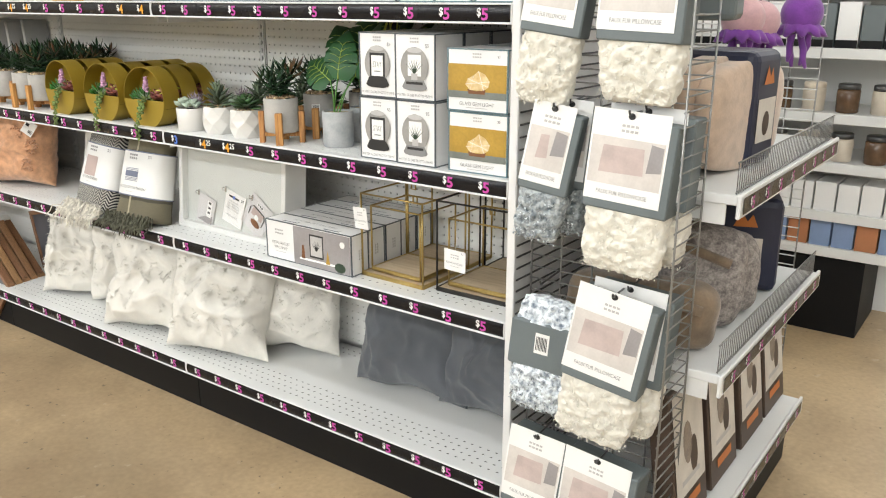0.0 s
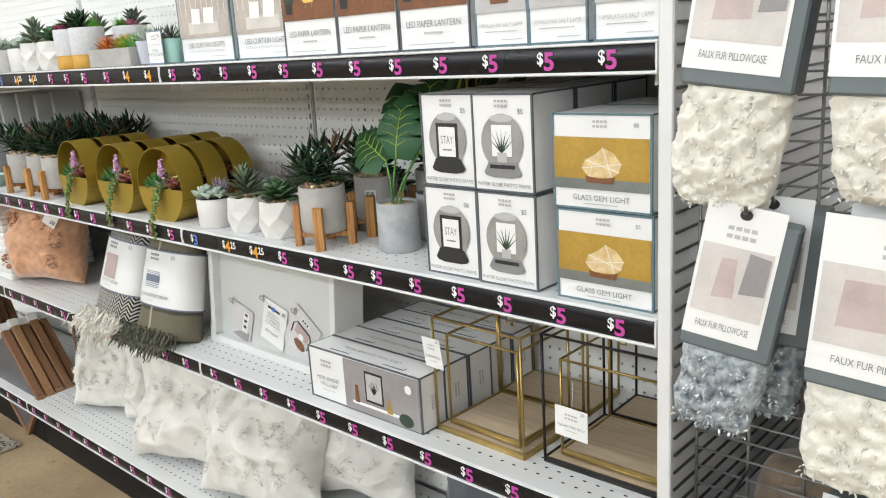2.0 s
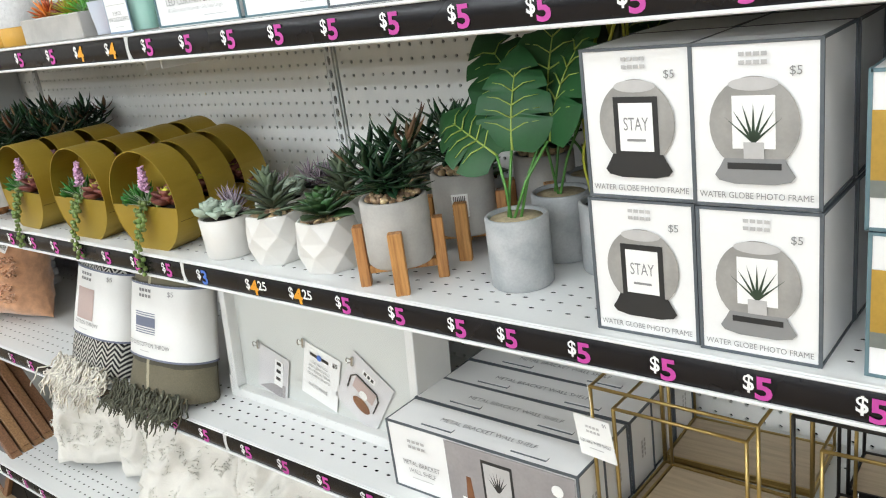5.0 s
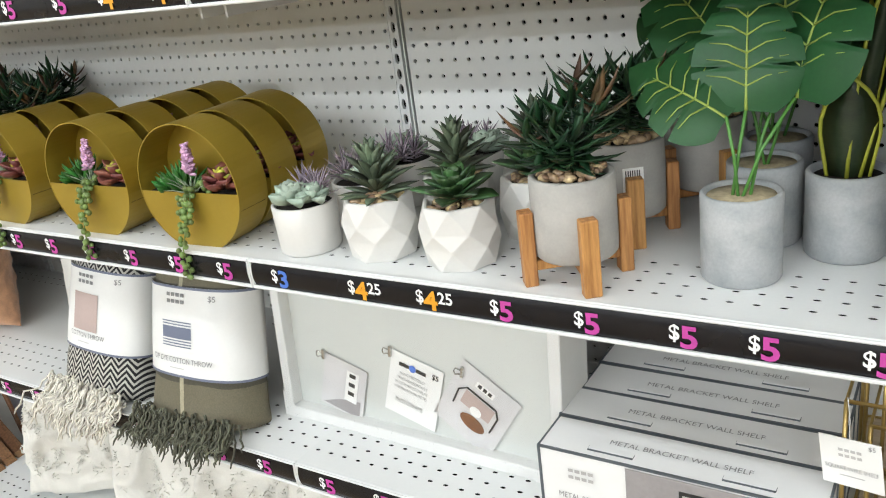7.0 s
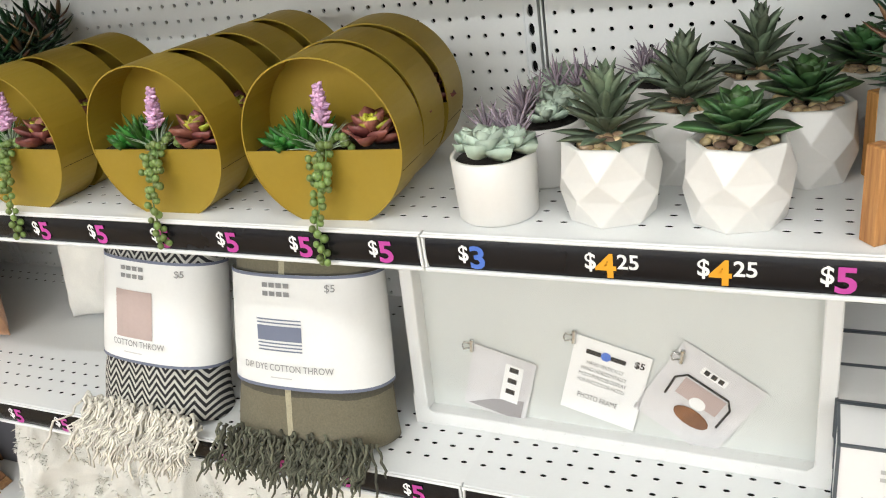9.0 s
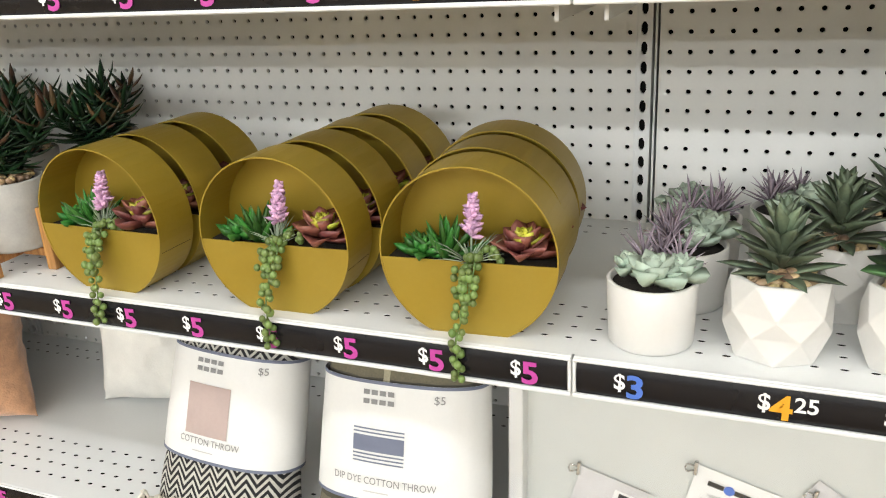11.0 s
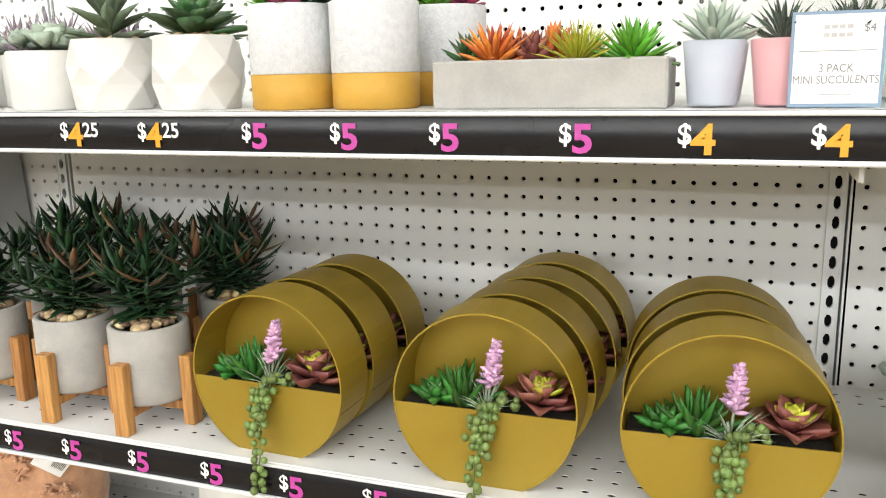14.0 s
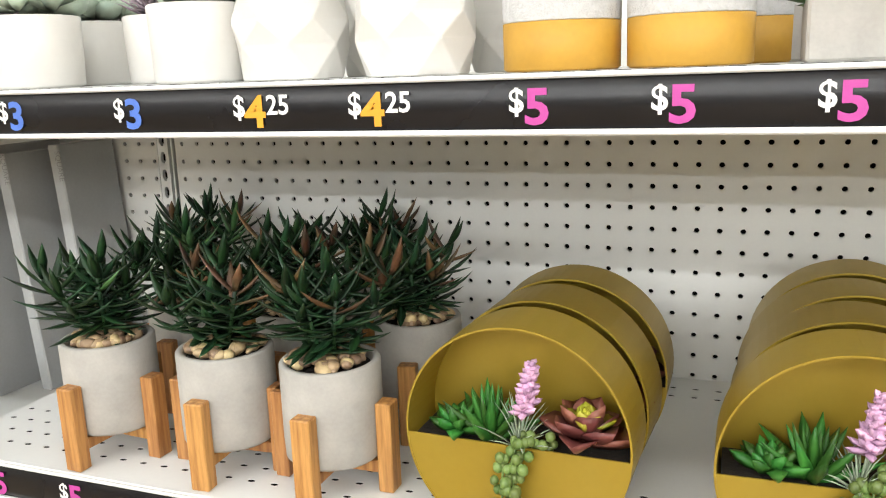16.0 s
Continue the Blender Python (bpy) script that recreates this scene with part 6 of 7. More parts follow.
def mini_pack(m, seed):
    rng = random.Random(seed)
    t = thing("mini_succulent_pack", m, "clear plastic pack of three pastel-potted mini succulents", "succulent pack", "mini succulent packs")
    w, d, h = 0.172, 0.066, 0.125
    for x, key, lf in ((-0.055, "pot_lilac", "leaf_pale"), (0.0, "pot_pink", "leaf_dark"), (0.055, "pot_mint", "leaf_dark")):
        pot = Soup().lathe([(0.020, 0.002), (0.0205, 0.004), (0.0262, 0.056), (0.0245, 0.0565), (0.0235, 0.052)], 24, pose(x, d / 2, 0)).make("mini_pot", M[key], t)
        s = Soup()
        rosette(s, (x, d / 2, 0.052), 22, 0.040, 0.012 if lf == "leaf_pale" else 0.006, 0.35, 1.4, 0.15, 0.35, 0.7, 4, 0.35, rng, 0.008, 0.2)
        s.make("mini_plant", M[lf], t)
    b = boxed(-w / 2, w / 2, 0, d, 0.0004, h, bevel=0.005, seg=2)
    film = part("clear_box", b, M["film"], t, "clear plastic box")
    film.visible_shadow = False
    plate("tag_border", 0.004, 0.072, 0.001, 0.075, M["tag_blue"], t, y=-0.0012)
    plate("tag", 0.0065, 0.0695, 0.004, 0.0725, M["p_white"], t, y=-0.0016)
    brand_bars(t, 0.038, 0.063, 0.022, y=-0.002)
    text("price_lettering", "$4", 0.0085, M["p_grey"], t, 0.060, 0.059, y=-0.002)
    plate("rule", 0.010, 0.066, 0.0445, 0.0450, M["p_grey"], t, y=-0.002)
    text("lettering", "3 PACK", 0.0090, M["p_grey"], t, 0.038, 0.0285, y=-0.002, squeeze=0.85)
    text("lettering", "MINI SUCCULENTS", 0.0090, M["p_grey"], t, 0.038, 0.0195, y=-0.002, squeeze=0.82)
    plate("small_print", 0.026, 0.050, 0.0105, 0.0115, M["p_lgrey"], t, y=-0.002)
    return t


mini_pack(pose(-0.086, 0.020, Z1), 1)
mini_pack(pose(-0.084, 0.11, Z1), 2)

# ---- end display of the run ----
M["end_white"] = mat("end_panel_white", (0.76, 0.76, 0.75), 0.4, var=0.03, scale=3, bump=0.02)
M["dark_wire"] = mat("dark_wire", (0.10, 0.10, 0.10), 0.35, metal=0.6, var=0.1, bump=0)
M["slate_card"] = mat("slate_card", (0.135, 0.16, 0.165), 0.55, var=0.05, scale=10, bump=0.03)
M["photo_pink"] = mat("print_blush_bed", (0.55, 0.45, 0.42), 0.5, var=0.08, scale=30, bump=0)
M["photo_sheet"] = mat("print_white_bed", (0.66, 0.62, 0.58), 0.5, var=0.08, scale=14, bump=0)
M["navy_card"] = mat("navy_sleeve", (0.018, 0.022, 0.05), 0.45, var=0.08, scale=15, bump=0.02)
M["beige_fleece"] = mat("beige_fleece", (0.56, 0.42, 0.31), 0.95, var=0.1, scale=35, bump=0.5, sheen=0.4)
M["cream_fleece"] = mat("cream_fleece", (0.70, 0.62, 0.50), 0.95, var=0.1, scale=35, bump=0.5, sheen=0.4)
M["paw_print"] = mat("spotted_plush", (0.42, 0.38, 0.35), 0.9, var=0.45, scale=55, bump=0.3, col2=(0.16, 0.14, 0.14))
M["brown_plush"] = mat("brown_plush", (0.24, 0.175, 0.115), 0.95, var=0.2, scale=25, bump=0.6, sheen=0.3)
M["rust_print"] = mat("print_rust", (0.55, 0.17, 0.03), 0.5, var=0.1, bump=0)
M["dark_brown"] = mat("dark_brown_card", (0.07, 0.045, 0.032), 0.5, var=0.12, scale=9, bump=0.03)
M["plush_pink"] = mat("pink_plush", (0.66, 0.42, 0.44), 0.95, var=0.1, scale=30, bump=0.5, sheen=0.3)
M["plush_purple"] = mat("purple_plush", (0.22, 0.06, 0.36), 0.9, var=0.15, scale=30, bump=0.5, sheen=0.3)
EX0, EX1 = 1.247, 1.705

ep = thing("shelving_end", pose(0, 0, 0), "white metal end panel of the shelving with dark horizontal slots", "panel")
part("sheet", boxed(1.2225, 1.2435, -0.012, 0.865, FLOOR_Z, Z_TOP + 0.02, bevel=0.002), M["end_white"], ep)
rib0 = raw("slot_line", *(lambda b: (b.v, b.f))(Soup().tube([(1.2455, -0.004, 0), (1.2455, 0.86, 0)], 0.0023, 5)), M["dark_wire"], ep, m=pose(0, 0, 0.02))
for i in range(1, 60):
    link("slot_line", rib0.data, None, ep, m=pose(0, 0, 0.02 + 0.0268 * i))

wing = thing("wire_side_rack", pose(0, 0, 0), "grey wire grid side rack with hooks, hung with pillowcases", "display rack")
WX0, WX1, WY0, WY1 = 1.258, 1.632, -0.098, 0.036


M["grey_wire"] = mat("grey_wire", (0.30, 0.30, 0.29), 0.35, metal=0.6, var=0.1, bump=0.02)


def wire(pts, r, name, parent=wing, mt="grey_wire"):
    return Soup().tube(pts, r, 6).make(name, M[mt], parent)


h0 = wire([(WX0, WY1, 0), (WX1, WY1, 0)], 0.0017, "grid_wire")
s0_ = wire([(WX1, WY0, 0), (WX1, WY1, 0)], 0.0017, "side_wire")
h0.matrix_basis, s0_.matrix_basis = pose(0, 0, 0.06), pose(0, 0, 0.06)
for i in range(1, 54):
    link("grid_wire", h0.data, None, wing, m=pose(0, 0, 0.06 + 0.0275 * i))
    link("side_wire", s0_.data, None, wing, m=pose(0, 0, 0.06 + 0.0275 * i))
v0 = wire([(0, 0, FLOOR_Z + 0.03), (0, 0, 1.56)], 0.0024, "upright_wire")
v0.matrix_basis = pose(WX0, WY1 + 0.004, 0)
for i in range(1, 6):
    link("upright_wire", v0.data, None, wing, m=pose(WX0 + (WX1 - WX0) * i / 5, WY1 + 0.004, 0))
link("upright_wire", v0.data, None, wing, m=pose(WX1 + 0.003, WY0, 0))
for x in (WX0, WX1):
    part("foot", boxed(x - 0.012, x + 0.012, WY1 - 0.02, WY1 + 0.03, FLOOR_Z, FLOOR_Z + 0.035, bevel=0.003), M["dark_wire"], wing)


def fur_pillowcase(m, w, hc, hf, fur, seed, sleeve=False):
    """A folded fur pillowcase in a printed card sleeve, on a hook. The origin is at the card's top edge."""
    rng = random.Random(seed)
    name = "cream" if fur == "cream_fur" else "grey-blue"
    t = thing("fur_pillowcase", m, "%s faux fur pillowcase in a printed card sleeve" % name, "pillowcase", "faux fur pillowcases")
    d = 0.044
    vs, fs = lumpy(w * 1.04, d * 1.55, hf + hc * 0.8, 150, 120, 3.4, 0.0105, 62, seed)
    raw("fur_body", [(x if z < hf - 0.004 else max(-w / 2, min(w / 2, x)), y + d / 2 if z < hf - 0.004 else max(-0.011, min(d + 0.006, y + d / 2)), z - hf - hc) for x, y, z in vs], fs, M[fur], t, smooth=True)
    s = Soup()
    for i in range(220):
        u, q = rng.uniform(-1, 1), rng.random()
        z = -hc - hf + (hf - 0.006) * q
        edge = (1 - abs(u) ** 4) ** 0.5
        y = d / 2 - d * 0.75 * edge * min(1, 6 * q + 0.35)
        s.blade((u * w * 0.5, y, z), rng.uniform(3.4, 6.0), rng.uniform(-0.9, 0.7), rng.uniform(0.005, 0.009), rng.uniform(0.0026, 0.0042), rng.uniform(1.2, 2.6), 0.6, 3, 1.2, 0.1)
    s.make("fur_trim", M[fur], t)["kind"] = "stuff"
    if sleeve:
        part("card_sleeve", boxed(-w / 2 - 0.006, w / 2 + 0.006, -0.012, d + 0.01, -hc, -hc * 0.45, bevel=0.004), M["slate_card"], t)
        plate("barcode_label", -0.012, 0.02, -hc * 0.80, -hc * 0.56, M["p_white"], t, y=-0.0128)
        for i in range(8):
            plate("barcode_bar", -0.009 + 0.0033 * i, -0.0072 + 0.0033 * i, -hc * 0.76, -hc * 0.6, M["p_black"], t, y=-0.0134)
    else:
        y0 = -0.016
        part("card_sleeve", boxed(-w / 2 - 0.004, w / 2 + 0.004, y0 + 0.0012, d + 0.008, -hc, -hc * 0.02, bevel=0.003), M["slate_card"], t)
        part("card_front", boxed(-w / 2 - 0.004, w / 2 - 0.012, y0, y0 + 0.001, -hc * 0.9, 0.012), M["p_white"], t)
        x0, x1 = -w / 2 + 0.0, w / 2 - 0.016
        plate("photo", x0, x1, -hc * 0.72, -hc * 0.22, M["photo_sheet"], t, y=y0 - 0.0006)
        outline("cushion_print", [(x0 + 0.02, -hc * 0.60), (x1 - 0.035, -hc * 0.58), (x1 - 0.038, -hc * 0.30), (x0 + 0.024, -hc * 0.31)], M["photo_pink"], t, y=y0 - 0.001)
        outline("cushion_print", [(x1 - 0.03, -hc * 0.54), (x1 - 0.002, -hc * 0.52), (x1 - 0.002, -hc * 0.26), (x1 - 0.026, -hc * 0.24)], M["photo_grey"], t, y=y0 - 0.001)
        brand_bars(t, -0.008, -hc * 0.09, 0.034, y=y0 - 0.0006)
        text("lettering", "FAUX FUR PILLOWCASE", 0.0118, M["p_grey"], t, -0.008, -hc * 0.83, y=y0 - 0.0006, squeeze=0.80 * w / 0.16)
        outline("hang_hole", disc(-0.008, 0.002, 0.007, 0.006, 12), M["p_black"], t, y=y0 - 0.0007)
    Soup().tube([(-0.008, 0.07, 0.012), (-0.008, -0.03, 0.006), (-0.008, -0.036, 0.014)], 0.0022, 6).make("hook", M["dark_wire"], t)
    return t


for i, (x, z, w, hc, hf, fur, sl, ry, rz) in enumerate((
        (1.542, 1.352, 0.155, 0.185, 0.110, "cream_fur", False, 2, 0), (1.540, 1.032, 0.158, 0.178, 0.125, "cream_fur", False, 4, 3), (1.528, 0.678, 0.160, 0.195, 0.135, "cream_fur", False, 9, 4),
        (1.515, 0.308, 0.160, 0.180, 0.09, "cream_fur", False, 5, 0), (1.380, 1.350, 0.112, 0.175, 0.135, "cream_fur", False, 8, 10), (1.378, 1.034, 0.095, 0.165, 0.105, "blue_fur", False, 10, 12),
        (1.368, 0.672, 0.130, 0.190, 0.10, "blue_fur", True, 4, 6), (1.368, 0.318, 0.140, 0.185, 0.10, "cream_fur", False, 6, 4))):
    fur_pillowcase(pose(x, -0.075, z, -3, ry, rz), w, hc, hf, fur, 30 + i, sl)
    if i in (1, 2, 5):
        fur_pillowcase(pose(x + 0.012, -0.028, z + 0.006, -2, ry * 0.5, rz), w, hc, hf * 0.95, fur, 60 + i, False)

# shelves of the end display
for z, nm in ((0.884, "upper"), (0.510, "lower"), (0.120, "base")):
    sh = thing("end_shelf", pose(EX0, 0.045, z), "white end shelf with a black price strip and wire fence", "shelf", "end display shelves")
    w, d = 0.82, EX1 - EX0
    part("deck", boxed(0.004, d - 0.006, 0, w, -0.020, 0, bevel=0.002), M["white_metal"], sh)
    part("front_lip", boxed(d - 0.006, d + 0.002, -0.012, w + 0.012, -0.044, 0.004, bevel=0.002), M["white_metal"], sh)
    st = raw("price_strip", [(d + 0.0035, 0.004, -0.037), (d + 0.0035, w - 0.004, -0.037), (d + 0.0035, w - 0.004, -0.004), (d + 0.0035, 0.004, -0.004)], [(0, 1, 2, 3)], M["strip_black"], sh)
    for k in range(8):
        turn = pose(d + 0.0035, 0.06 + 0.1 * k, -0.0205, 0, 0, 90)
        for wd, sz, mt, dx, dz in (("$", 0.0235, "p_white", -0.0085, -0.0050), ("5", 0.0340, "p_magenta", 0.0062, -0.0130)):
            text("price_digit", wd, sz, M[mt], sh, dx, dz, y=-0.001, face=turn, bold=0.02 if wd == "$" else 0.025, align="CENTER", squeeze=0.92 if wd == "$" else 1.0)
    if nm != "base":
        f0 = Soup().tube([(d - 0.014, 0, -0.001), (d - 0.014, 0, 0.062)], 0.0011, 5).make("fence_wire", M["grey_wire"], sh)
        f0.matrix_basis = pose(0, 0.01, 0)
        for k in range(1, 58):
            link("fence_wire", f0.data, None, sh, m=pose(0, 0.01 + 0.014 * k, 0))
        for zz in (0.004, 0.062):
            Soup().tube([(d - 0.014, 0.006, zz), (d - 0.014, w - 0.006, zz)], 0.0019, 6).make("fence_rail", M["grey_wire"], sh)
        for yy in (0.006, w - 0.010):
            part("bracket", boxed(0.004, d - 0.03, yy, yy + 0.004, -0.062, -0.0205), M["white_metal"], sh)
kk = thing("end_kick_plate", pose(EX0, 0.06, FLOOR_Z), "black kick plate under the end display", "kick plate")
part("panel", boxed(0.004, EX1 - EX0 - 0.03, 0, 0.80, 0, 0.138, bevel=0.002), M["kick_black"], kk)
far_grid = thing("wire_side_rack", pose(0, 0.885, 0), "white wire grid side rack of the end display", "display rack")
g0 = Soup().tube([(WX0, 0, 0), (WX1, 0, 0)], 0.0018, 5).make("grid_wire", M["white_metal"], far_grid)
g0.matrix_basis = pose(0, 0, 0.1)
for i in range(1, 46):
    link("grid_wire", g0.data, None, far_grid, m=pose(0, 0, 0.1 + 0.0275 * i))
for i in range(6):
    link("upright_wire", v0.data, None, far_grid, m=pose(WX0 + (WX1 - WX0) * i / 5, 0.004, 0))
part("foot", boxed(WX1 - 0.02, WX1 + 0.02, -0.02, 0.03, FLOOR_Z, FLOOR_Z + 0.035, bevel=0.006), M["kick_black"], far_grid)
for x in (WX0,):
    part("foot", boxed(x - 0.012, x + 0.012, -0.02, 0.03, FLOOR_Z, FLOOR_Z + 0.035, bevel=0.003), M["dark_wire"], far_grid)


def sleeve_print(t, face, w, h, y):
    """A navy sleeve's rust mark and pale photo."""
    outline("rust_mark", [(-0.03 + 0.0, h * 0.72), (0.03, h * 0.72), (0.016, h * 0.86), (0.004, h * 0.78), (-0.012, h * 0.88)], M["rust_print"], t, y=y, face=face)
    plate("photo", -w * 0.30, w * 0.30, h * 0.22, h * 0.60, M["photo_cream"], t, y=y, face=face)
    outline("animal_print", disc(0.0, h * 0.38, w * 0.12, h * 0.11, 12), M["dark_brown"], t, y=y - 0.0006, face=face)


t = thing("folded_blanket", pose(1.545, 0.345, 0.884, 0, 0, -4), "folded beige fleece blanket in a navy printed sleeve", "blanket", "folded fleece blankets")
for k, (dx, wx, dy, ly, hz) in enumerate(((-0.052, 0.075, -0.012, 0.40, 0.225), (0.0, 0.075, 0.0, 0.43, 0.240), (0.050, 0.070, 0.008, 0.42, 0.232))):
    vs, fs = lumpy(wx, ly, hz, 40, 26, 3.4, 0.012, 11, 50 + k)
    raw("fleece_fold", [(x + dx, y + dy, z) for x, y, z in vs], fs, M["beige_fleece"], t, smooth=True)
part("sleeve", boxed(-0.096, 0.096, -0.045, 0.115, 0.0, 0.252, bevel=0.022, seg=3), M["navy_card"], t)
sleeve_print(t, pose(0.0965, 0.035, 0, 0, 0, 90), 0.17, 0.25, -0.001)
for i, (y, col, hh, lab) in enumerate(((0.13, "brown_plush", 0.15, "brown plush pet bed folded on the end shelf"), (0.30, "paw_print", 0.235, "spotted grey plush pet bed standing on the end shelf"), (0.42, "paw_print", 0.20, "spotted grey plush pet bed standing on the end shelf"))):
    t = thing("pet_bed", pose(1.485, y, 0.510, 0, 0, 10), lab, "pet bed", "pet beds")
    vs, fs = lumpy(0.34, 0.13, hh, 36, 22, 3.0, 0.016, 10, 70 + i)
    raw("cushion", vs, fs, M[col], t, smooth=True)
    Soup().tube([(-0.12, -0.055, hh * 0.75), (0.0, -0.07, hh * 0.9), (0.14, -0.05, hh * 0.7)], 0.012, 8).make("piping", M["brown_plush"], t)
t = thing("pet_bag", pose(1.56, 0.70, 0.510, 0, 0, 20), "navy printed bag with an orange mark on the end shelf", "bag")
part("bag", boxed(-0.12, 0.06, -0.11, 0.11, 0, 0.245, bevel=0.02, seg=2), M["navy_card"], t)
sleeve_print(t, pose(0.0605, 0, 0, 0, 0, 90), 0.17, 0.24, -0.001)
sleeve_print(t, pose(-0.03, -0.1105, 0), 0.15, 0.24, -0.001)
for i, y in enumerate((0.11, 0.33, 0.56, 0.77)):
    t = thing("pet_carton", pose(1.655, y, 0.124, 0, 0, 90) @ pose(0, 0, 0, -8), "flat dark brown carton with a pale photo, leaning", "box", "leaning cartons")
    part("carton", boxed(-0.095, 0.095, 0, 0.05, 0, 0.33, bevel=0.003), M["dark_brown"], t)
    plate("photo", -0.086, 0.086, 0.075, 0.318, M["photo_cream"], t, y=-0.0016)
    outline("animal_print", disc(-0.012, 0.19, 0.026, 0.05, 14), M["brown_plush"], t, y=-0.0022)
    outline("animal_print", disc(0.022, 0.15, 0.022, 0.045, 14), M["dark_brown"], t, y=-0.0022)
    plate("stand_print", -0.055, 0.05, 0.10, 0.112, M["p_lgrey"], t, y=-0.0024)
    plate("printed_words", -0.05, 0.05, 0.040, 0.062, M["rust_print"], t, y=-0.0016)


def plush_toy(m, head, frill, label, seed):
    """A round-headed soft toy with a frill and hanging arms, as one plain body."""
    rng = random.Random(seed)
    s = Soup()
    s.ball((0, 0, 0.045), 0.052, 20, 14, (1, 0.95, 1.0))
    n0 = len(s.f)
    ring = []
    for k in range(40):
        a = 2 * math.pi * k / 40
        ring.append((a, 1 + 0.16 * math.sin(9 * a)))
    prof = ((0.030, 0.03), (0.050, 0.014), (0.058, -0.004), (0.050, -0.006), (0.02, 0.004))
    vs = [(q * w * math.cos(a), q * w * math.sin(a), z - 0.012 * (w - 1) * 4) for q, z in prof for a, w in ring]
    s.add(vs, [(i * 40 + k, i * 40 + (k + 1) % 40, i * 40 + 40 + (k + 1) % 40, i * 40 + 40 + k) for i in range(4) for k in range(40)])
    for k in range(5):
        a = 6.283 * k / 5
        pts = [(0.024 * math.cos(a), 0.024 * math.sin(a), 0.005)]
        for j in range(1, 5):
            pts.append((pts[-1][0] + rng.uniform(-0.008, 0.008), pts[-1][1] + rng.uniform(-0.008, 0.008), pts[-1][2] - rng.uniform(0.016, 0.026)))
        s.tube(pts, 0.008, 7, radii=[0.010, 0.009, 0.009, 0.008, 0.004])
    t = s.make("plush_toy", M[head], None, m=m)
    t.data.materials.append(M[frill])
    for i, p in enumerate(t.data.polygons):
        p.material_index = 0 if i < n0 else 1
    return tagged(t, label, "soft toy", "hanging plush toys")


TOYS = ((1.505, 0.60, 1.150, "plush_pink", "plush_purple"), (1.515, 0.70, 1.140, "plush_pink", "plush_purple"), (1.595, 0.79, 1.160, "plush_purple", "plush_purple"))
for i, (x, y, z, head, frill) in enumerate(TOYS):
    plush_toy(pose(x, y, z), head, frill, "pink plush toy with purple frill hanging from a peg" if head != frill else "purple plush toy hanging from a peg", i + 1)
    hk = thing("peg_hook", pose(EX0, y, z + 0.13), "long grey wire peg hook on the end panel", "hook", "peg hooks")
    Soup().tube([(-0.002, 0, 0), (x - EX0, 0, 0), (x - EX0 + 0.012, 0, 0.012)], 0.003, 6).make("peg", M["chrome"], hk)
    Soup().tube([(x - EX0, 0, -0.002), (x - EX0, 0, -0.040)], 0.0035, 6).make("strap", M["navy_card"], hk)
t = thing("folded_blanket", pose(1.50, 0.20, 1.20, 0, 0, 8), "fleece blanket in a navy sleeve hung on a peg", "blanket", "folded fleece blankets")
part("sleeve", boxed(-0.09, 0.115, -0.05, 0.05, 0.0, 0.20, bevel=0.012, seg=2), M["slate_card"], t)
part("photo", boxed(0.1155, 0.1162, -0.03, 0.03, 0.05, 0.14), M["photo_cream"], t)
Soup().tube([(-0.253, 0.03, 0.19), (0.02, 0.0, 0.19)], 0.003, 6).make("peg", M["chrome"], t)

# ---- facing aisle beyond the end ----
M["candle_brown"] = mat("brown_jar", (0.15, 0.085, 0.045), 0.25, var=0.2, scale=20, bump=0.02)
M["candle_cream"] = mat("cream_jar", (0.62, 0.55, 0.45), 0.3, var=0.08, scale=20, bump=0.02)
M["blue_box"] = mat("blue_box", (0.24, 0.33, 0.52), 0.5, var=0.08, scale=9, bump=0.02)
M["orange_box"] = mat("terracotta_box", (0.48, 0.20, 0.09), 0.5, var=0.08, scale=9, bump=0.02)
fs_ = thing("far_shelving", pose(0, 1.95, 0), "white metal shelving across the rear aisle, stocked", "shelving")
part("back_sheet", boxed(0.2, 1.80, 0.42, 0.44, FLOOR_Z, 1.75), M["white_metal"], fs_)
part("kick", boxed(0.2, 1.665, 0.02, 0.40, FLOOR_Z, 0.235), M["kick_black"], fs_)
FAR = (0.285, 0.43, 0.625, 0.815, 1.06, 1.32)
for z in FAR:
    part("shelf_deck", boxed(0.2, 1.78, 0.0, 0.418, z - 0.022, z, bevel=0.003), M["white_metal"], fs_)
    part("price_channel", boxed(0.2, 1.78, -0.006, -0.0005, z - 0.038, z, bevel=0.001), M["white_metal"], fs_)
rng = random.Random(12)
for z, key, n in ((0.625, ("candle_cream", "candle_brown"), 7), (0.815, ("candle_brown", "candle_cream"), 6)):
    for k in range(n):
        t = thing("candle_jar", pose(1.76 - 0.125 * k, 2.02, z), "squat glass candle jar with a lid on the far shelf", "candle", "candle jars")
        Soup().lathe([(0.036, 0), (0.042, 0.004), (0.043, 0.085), (0.038, 0.09)], 20).make("jar", M[key[k % 2]], t)
        Soup().lathe([(0.040, 0.0905), (0.041, 0.094), (0.041, 0.108), (0.036, 0.112)], 20).make("lid", M["dark_wire"] if k % 3 else M["cream_fleece"], t)
